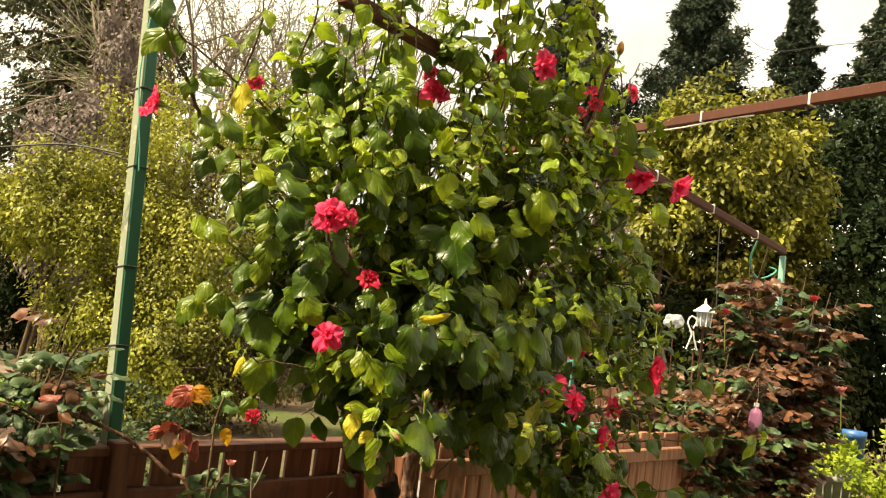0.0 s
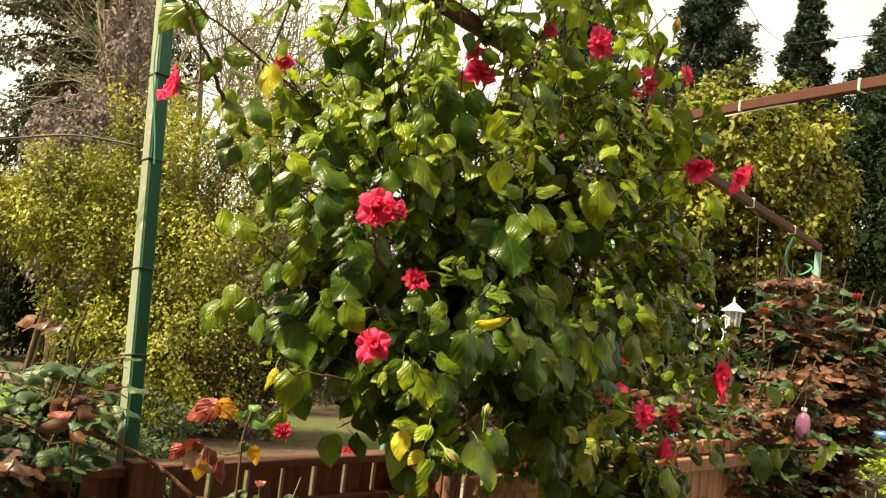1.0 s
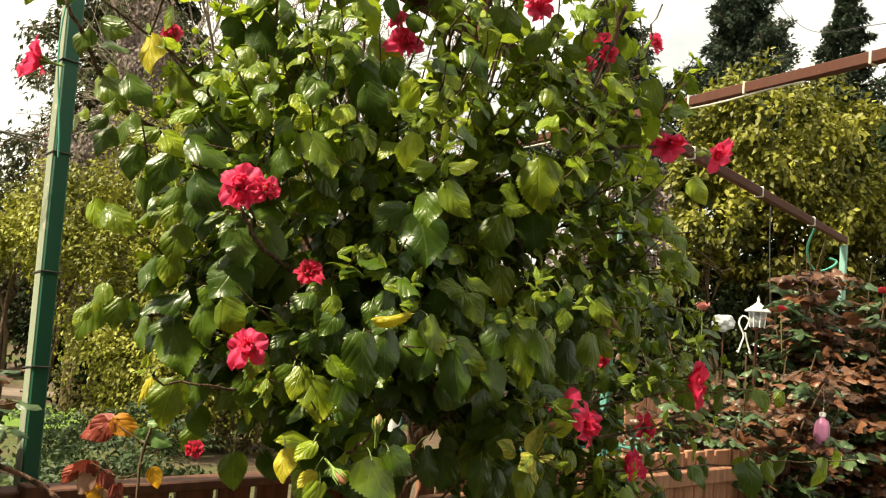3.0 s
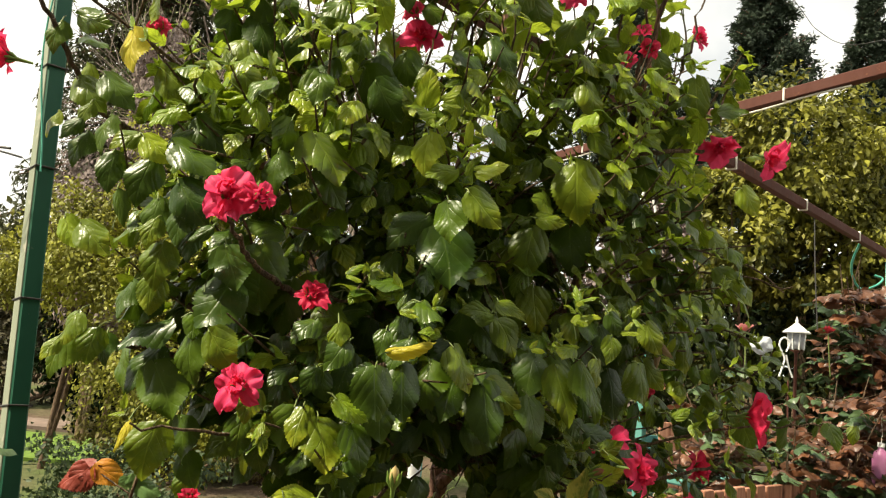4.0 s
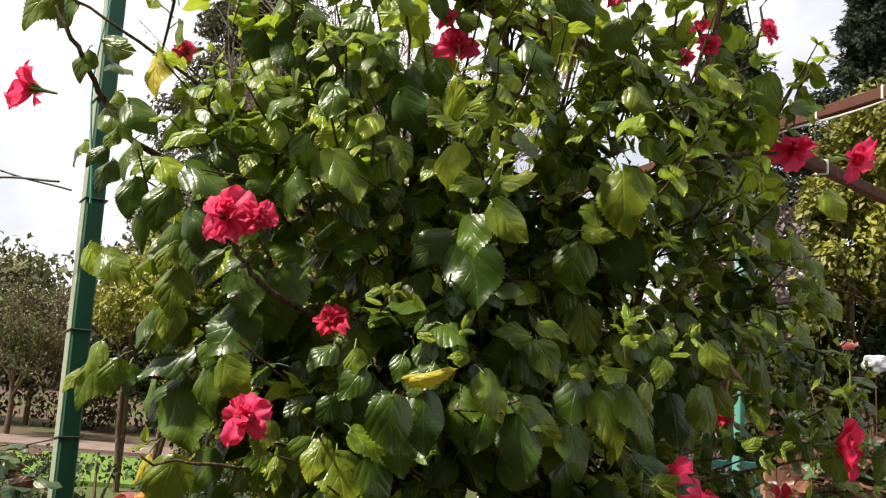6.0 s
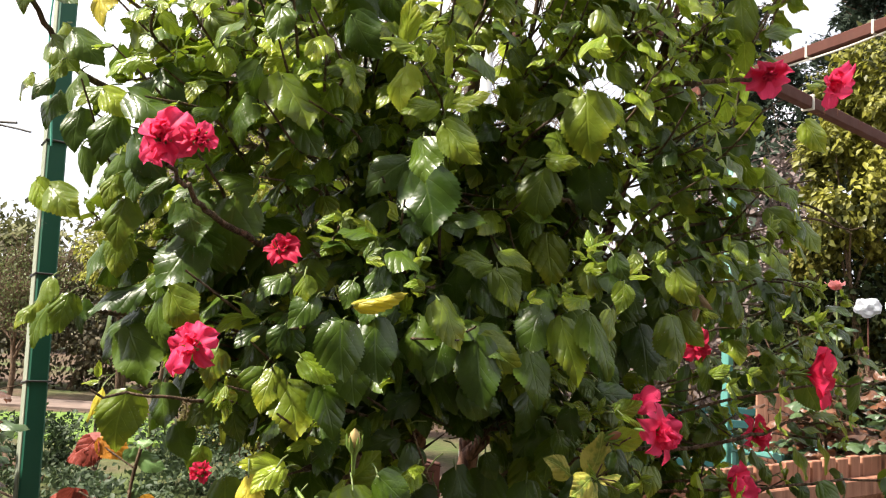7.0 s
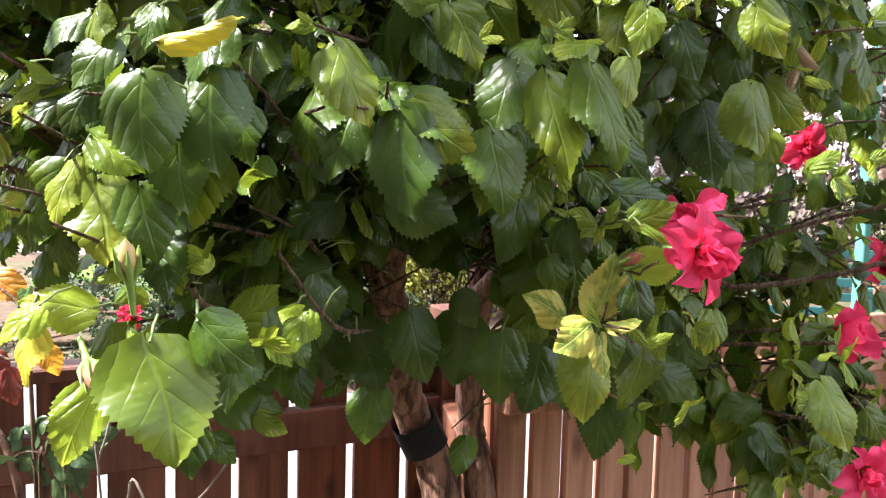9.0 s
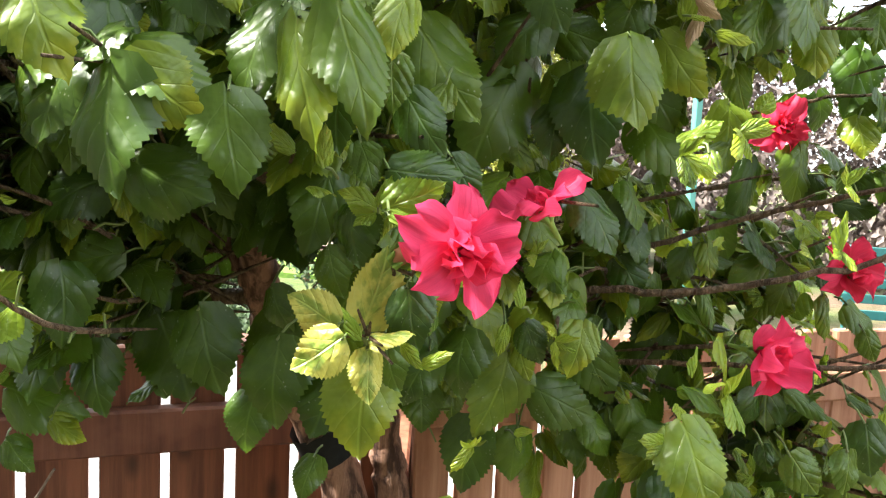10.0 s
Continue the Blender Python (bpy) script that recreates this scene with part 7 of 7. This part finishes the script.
line_part("strand", [(3.2, 11.9, 7.6), (3.95, 11.9, 6.6), (4.2, 11.9, 6.3), (4.65, 11.92, 6.14), (5.6, 11.9, 6.36), (8.5, 11.9, 7.0)], 0.005, WIRE, cable)
climb = thing("fence_wire", "dark wire tied to the green post", "wire", at=(0, 0, 0))
line_part("strand", [(-2.6, 2.55, 2.45), (-1.7, 2.60, 2.13), (-1.25, 2.64, 1.97), (-1.03, 2.67, 1.92)], 0.0025, WIRE, climb)
line_part("tail", [(-1.42, 2.62, 1.90), (-1.22, 2.64, 1.94), (-1.03, 2.62, 1.93)], 0.003, WIRE, climb)
pole = thing("metal_pole", "pale grey metal pole behind the bush", "pole", at=(-0.12, 3.75, 0))
part("tube", mesh_of("tube", *lathe([(0.026, 0.0), (0.026, 2.55), (0.0, 2.56)], 14)), GALVANISED, pole)
part("clamp", mesh_of("clamp", *lathe([(0.031, 2.2), (0.034, 2.21), (0.034, 2.25), (0.031, 2.26)], 14)), GALVANISED, pole)


def post_wires():
    """Wire bands and a thin teal cord round the tall green post."""
    for z in (0.34, 0.59, 0.92, 1.19):
        part("wire_band", board((0.056, 0.056, 0.004), 0.001, (0, 0, z)), WIRE, left_post)
    pts = [(-0.03 + 0.012 * math.sin(z * 9), -0.031 - 0.01 * math.sin(z * 5) ** 2, z) for z in np.linspace(0.9, 1.9, 16)]
    part("cord", mesh_of("cord", *tube(pts, 0.0025, 5)), HOSE, left_post, "thin green cord")


post_wires()


def cane_clump(x, y, h, count, seed):
    root = thing("dry_canes", "clump of pale dry canes", "plant", at=(x, y, 0))
    r = np.random.default_rng(seed)
    mat = plain_material("dry_cane", (0.22, 0.20, 0.11), (0.38, 0.34, 0.20), 30, 0.8)
    for k in range(count):
        d = r.normal(0, 0.10, 2)
        line_part("cane", [(d[0] * 0.3, d[1] * 0.3, 0), (d[0], d[1], h * 0.5), (d[0] * 2.4, d[1] * 2, h * r.uniform(0.75, 1.05))], 0.008, mat, root)
    return root


cane_clump(4.25, 8.6, 1.7, 5, 91)


# withered red and orange leaves of the small roses by the fence
def withered(x, y, z, seed):
    root = thing("withered_rose_shoot", "rose shoot with curled red and orange leaves", "rose shoot", "rose shoots", at=(x, y, z))
    r = np.random.default_rng(seed)
    line_part("shoot", [(0.0, 0.02, -z), (0.02, 0.03, -z * 0.5), (0.01, 0.01, -0.06), (0, 0, 0)], 0.004, TWIG, root)
    for k in range(6):
        a = 1.05 * k + r.uniform(0, 0.5)
        tip = np.array([math.cos(a) * 0.9, math.sin(a) * 0.5 - 0.2, r.uniform(-0.8, 0.3)])
        m = mesh_of("curled_leaf", *leaf_template(100 + seed * 7 + k, cup=0.35, droop=0.25 + 0.1 * k, ratio=0.62))
        ob = part("curled_leaf", m, LEAF_ORANGE if k == 4 and seed == 1 else (LEAF_ROSE_RED, LEAF_WINE)[int(r.integers(0, 2))], root)
        ax, ay, az = frames_of(tip[None], np.array([[0.1, -0.9, 0.5]]) + r.normal(0, 0.4, (1, 3)))
        s = float(r.uniform(0.042, 0.062))
        mm = Matrix.Identity(4)
        for c, axis in enumerate((ax[0], ay[0], az[0])):
            for q in range(3):
                mm[q][c] = float(axis[q]) * s
        mm.translation = Vector((0.012 * math.cos(a), 0.012 * math.sin(a), -0.01 * k))
        ob.matrix_local = mm
    return root


LEAF_WINE = leaf_material("leaf_wine", (0.10, 0.014, 0.010), (0.32, 0.062, 0.040), None, 0.3, 0.42, 0.16)
withered(-0.98, 2.35, 1.22, 3)
thick = thing("rose_cane", "thick bare rose cane crossing the dark fence", "cane", at=(-0.64, 2.5, 0))
line_part("cane", [(0.124, 0.04, 0.0), (0.064, 0.02, 0.6), (0.004, 0.0, 0.958), (-0.064, 0.0, 1.008), (-0.146, 0.0, 1.063), (-0.228, 0.0, 1.102), (-0.378, -0.06, 1.1620000000000001)], 0.0065, BARK, thick)


def shoot_leaf(root, base, tip, material, form, seed, name="leaf"):
    """One drooping leaf of a small rose from its stalk to its tip."""
    r = np.random.default_rng(seed)
    base, tip = np.array(base), np.array(tip)
    ob = part(name, mesh_of(name, *HIBISCUS[form]), material, root)
    ax, ay, az = frames_of((tip - base)[None], np.array([[0.35, -0.8, 0.45]]) + r.normal(0, 0.25, (1, 3)))
    size = float(np.linalg.norm(tip - base)) * 1.05
    m = Matrix.Identity(4)
    for c, axis in enumerate((ax[0], ay[0], az[0])):
        for q in range(3):
            m[q][c] = float(axis[q]) * size
    m.translation = Vector(base) - root.location
    ob.matrix_local = m


ROSE_PALE = leaf_material("leaf_rose_pale", (0.30, 0.16, 0.12), (0.46, 0.27, 0.20), None, 0.3, 0.5, 0.3, relief=0.25)
ROSE_YOUNG = leaf_material("leaf_rose_young", (0.10, 0.20, 0.06), (0.22, 0.34, 0.10), None, 0.3, 0.42, 0.3, relief=0.25)
tall_shoot = thing("rose_shoot", "rose shoot with drooping red and orange leaves", "rose shoot", "rose shoots", at=(-0.64, 2.5, 0))
line_part("stem", [(0.061, 0.03, 0.0), (0.051, 0.0, 1.041), (0.048, 0.0, 1.158), (0.065, 0.0, 1.246)], 0.0036, TWIG, tall_shoot)
line_part("stem", [(0.053, 0.0, 1.202), (0.01, 0.0, 1.224), (-0.037, 0.0, 1.249)], 0.002, TWIG, tall_shoot)
line_part("stem", [(0.05, 0.0, 1.135), (0.004, 0.0, 1.122), (-0.064, 0.0, 1.146)], 0.002, TWIG, tall_shoot)
for k, (base, tip, material, form) in enumerate((
    ((-0.674, 2.5, 1.249), (-0.756, 2.5, 1.206), LEAF_WINE, 2),
    ((-0.683, 2.5, 1.244), (-0.732, 2.5, 1.195), LEAF_WINE, 0),
    ((-0.674, 2.5, 1.24), (-0.695, 2.5, 1.193), LEAF_WINE, 2),
    ((-0.664, 2.5, 1.255), (-0.606, 2.5, 1.224), LEAF_ORANGE, 0),
    ((-0.664, 2.5, 1.251), (-0.664, 2.5, 1.211), LEAF_WINE, 2),
    ((-0.748, 2.5, 1.131), (-0.778, 2.5, 1.089), LEAF_WINE, 2),
    ((-0.715, 2.5, 1.149), (-0.742, 2.5, 1.102), LEAF_WINE, 0),
    ((-0.702, 2.5, 1.149), (-0.702, 2.5, 1.109), LEAF_WINE, 2),
    ((-0.702, 2.5, 1.113), (-0.745, 2.5, 1.073), ROSE_PALE, 0),
    ((-0.688, 2.5, 1.115), (-0.661, 2.5, 1.067), LEAF_WITHERED, 2),
    ((-0.691, 2.5, 1.098), (-0.699, 2.5, 1.044), LEAF_ORANGE, 2),
    ((-0.642, 2.5, 1.102), (-0.62, 2.5, 1.051), LEAF_WINE, 2),
    ((-0.677, 2.5, 1.13), (-0.643, 2.5, 1.091), LEAF_WINE, 0),
    ((-0.596, 2.5, 1.233), (-0.612, 2.5, 1.204), ROSE_YOUNG, 0),
    ((-0.589, 2.5, 1.24), (-0.577, 2.5, 1.209), ROSE_YOUNG, 1),
    ((-0.577, 2.5, 1.222), (-0.525, 2.5, 1.211), ROSE_YOUNG, 2),
    ((-0.585, 2.5, 1.251), (-0.555, 2.5, 1.26), ROSE_YOUNG, 2),
    ((-0.56, 2.5, 1.149), (-0.538, 2.5, 1.107), LEAF_ORANGE, 0),
    ((-0.579, 2.5, 1.158), (-0.601, 2.5, 1.127), LEAF_ROSE_GREEN, 2),
)):
    shoot_leaf(tall_shoot, base, tip, material, form, k)
low_shoot = thing("rose_shoot", "small rose shoot with dark green leaves before the fence", "rose shoot", "rose shoots", at=(-0.64, 2.5, 0))
line_part("stem", [(0.065, 0.03, 0.0), (0.065, 0.0, 0.891), (0.078, 0.0, 0.98), (0.099, 0.0, 1.024)], 0.003, TWIG, low_shoot)
line_part("stem", [(0.078, 0.0, 0.98), (0.031, 0.0, 0.974), (-0.01, 0.0, 0.947)], 0.002, TWIG, low_shoot)
line_part("stem", [(0.088, 0.0, 0.997), (0.133, 0.0, 0.997), (0.18, 0.0, 1.011)], 0.002, TWIG, low_shoot)
line_part("stem", [(0.125, 0.005, 0.80), (0.125, 0.006, 0.87), (0.116, 0.0, 0.95), (0.111, 0.0, 1.046)], 0.0025, TWIG, low_shoot)
for k, (base, tip, material, form) in enumerate((
    ((-0.602, 2.5, 1.011), (-0.571, 2.5, 1.033), LEAF_ROSE_GREEN, 2),
    ((-0.579, 2.5, 1.002), (-0.609, 2.5, 0.982), LEAF_ROSE_GREEN, 0),
    ((-0.541, 2.5, 1.002), (-0.56, 2.5, 0.944), LEAF_ROSE_GREEN, 2),
    ((-0.511, 2.5, 0.993), (-0.457, 2.5, 1.009), LEAF_ROSE_GREEN, 2),
    ((-0.507, 2.5, 0.991), (-0.47, 2.5, 0.973), LEAF_ROSE_GREEN, 0),
    ((-0.596, 2.5, 0.971), (-0.645, 2.5, 0.944), LEAF_ROSE_GREEN, 2),
    ((-0.62, 2.5, 0.96), (-0.666, 2.5, 0.929), LEAF_ROSE_GREEN, 0),
    ((-0.528, 2.5, 0.982), (-0.492, 2.5, 0.933), LEAF_ROSE_GREEN, 0),
    ((-0.521, 2.5, 0.973), (-0.511, 2.5, 0.909), LEAF_ROSE_GREEN, 2),
    ((-0.462, 2.5, 1.022), (-0.427, 2.5, 1.033), LEAF_ROSE_GREEN, 2),
    ((-0.615, 2.5, 0.991), (-0.661, 2.5, 0.991), LEAF_ROSE_GREEN, 0),
    ((-0.609, 2.5, 1.013), (-0.639, 2.5, 0.998), LEAF_ROSE_GREEN, 2),
    ((-0.541, 2.5, 1.022), (-0.506, 2.5, 1.004), LEAF_ROSE_GREEN, 0),
    ((-0.562, 2.5, 1.024), (-0.601, 2.5, 1.024), LEAF_ROSE_GREEN, 2),
    ((-0.566, 2.5, 0.947), (-0.601, 2.5, 0.916), LEAF_ROSE_GREEN, 0),
    ((-0.547, 2.5, 0.936), (-0.525, 2.5, 0.891), LEAF_ROSE_GREEN, 2),
    ((-0.582, 2.5, 0.963), (-0.585, 2.5, 0.924), LEAF_ROSE_GREEN, 0),
)):
    shoot_leaf(low_shoot, base, tip, material, form, k)
blossom((-0.530, 2.50, 1.050), 0.034, BLOSSOM_PINK, "small pale pink rose blossom before the dark fence", 6, 1.05)
dry = thing("dry_weed", "thin curled dry weed stems before the dark fence", "weed", at=(-0.64, 2.5, 0))
line_part("stem", [(0.23399999999999999, 0.04, 0.0), (0.183, 0.0, 0.944), (0.18, 0.0, 0.98), (0.197, 0.0, 1.024), (0.214, 0.0, 1.087)], 0.002, PALE_TWIG, dry)
line_part("stem", [(0.235, 0.04, 0.0), (0.235, 0.0, 0.889), (0.282, 0.0, 0.924), (0.357, 0.0, 0.947), (0.412, 0.0, 1.011)], 0.002, PALE_TWIG, dry)
loop = thing("white_cable", "white cable looped beside the teal post", "cable", at=(0.880, 5.11, 2.26))
line_part("strand", [(-0.060, 0.0, 0.0), (-0.052, 0.0, 0.12), (-0.020, 0.0, 0.22), (0.024, 0.0, 0.13), (0.040, 0.0, 0.0), (0.012, 0.0, -0.05), (-0.03, 0.0, -0.04), (-0.060, 0.0, 0.02)], 0.007, WHITE, loop)
line_part("strand", [(-0.052, 0.0, 0.12), (-0.075, 0.01, 0.05), (-0.10, 0.02, -0.05)], 0.006, WHITE, loop)
part("clip", board((0.03, 0.05, 0.03), 0.003, (0.022, 0.012, 0.03)), WHITE, loop)
short = post("garden_post", 3.80, 9.0, 0.52, 0.11, 20, "short dark wooden post with a pale top", RAIL_WOOD)
part("cap", board((0.15, 0.15, 0.03), 0.004, (0, 0, 0.535)), STONE, short, "pale cap")
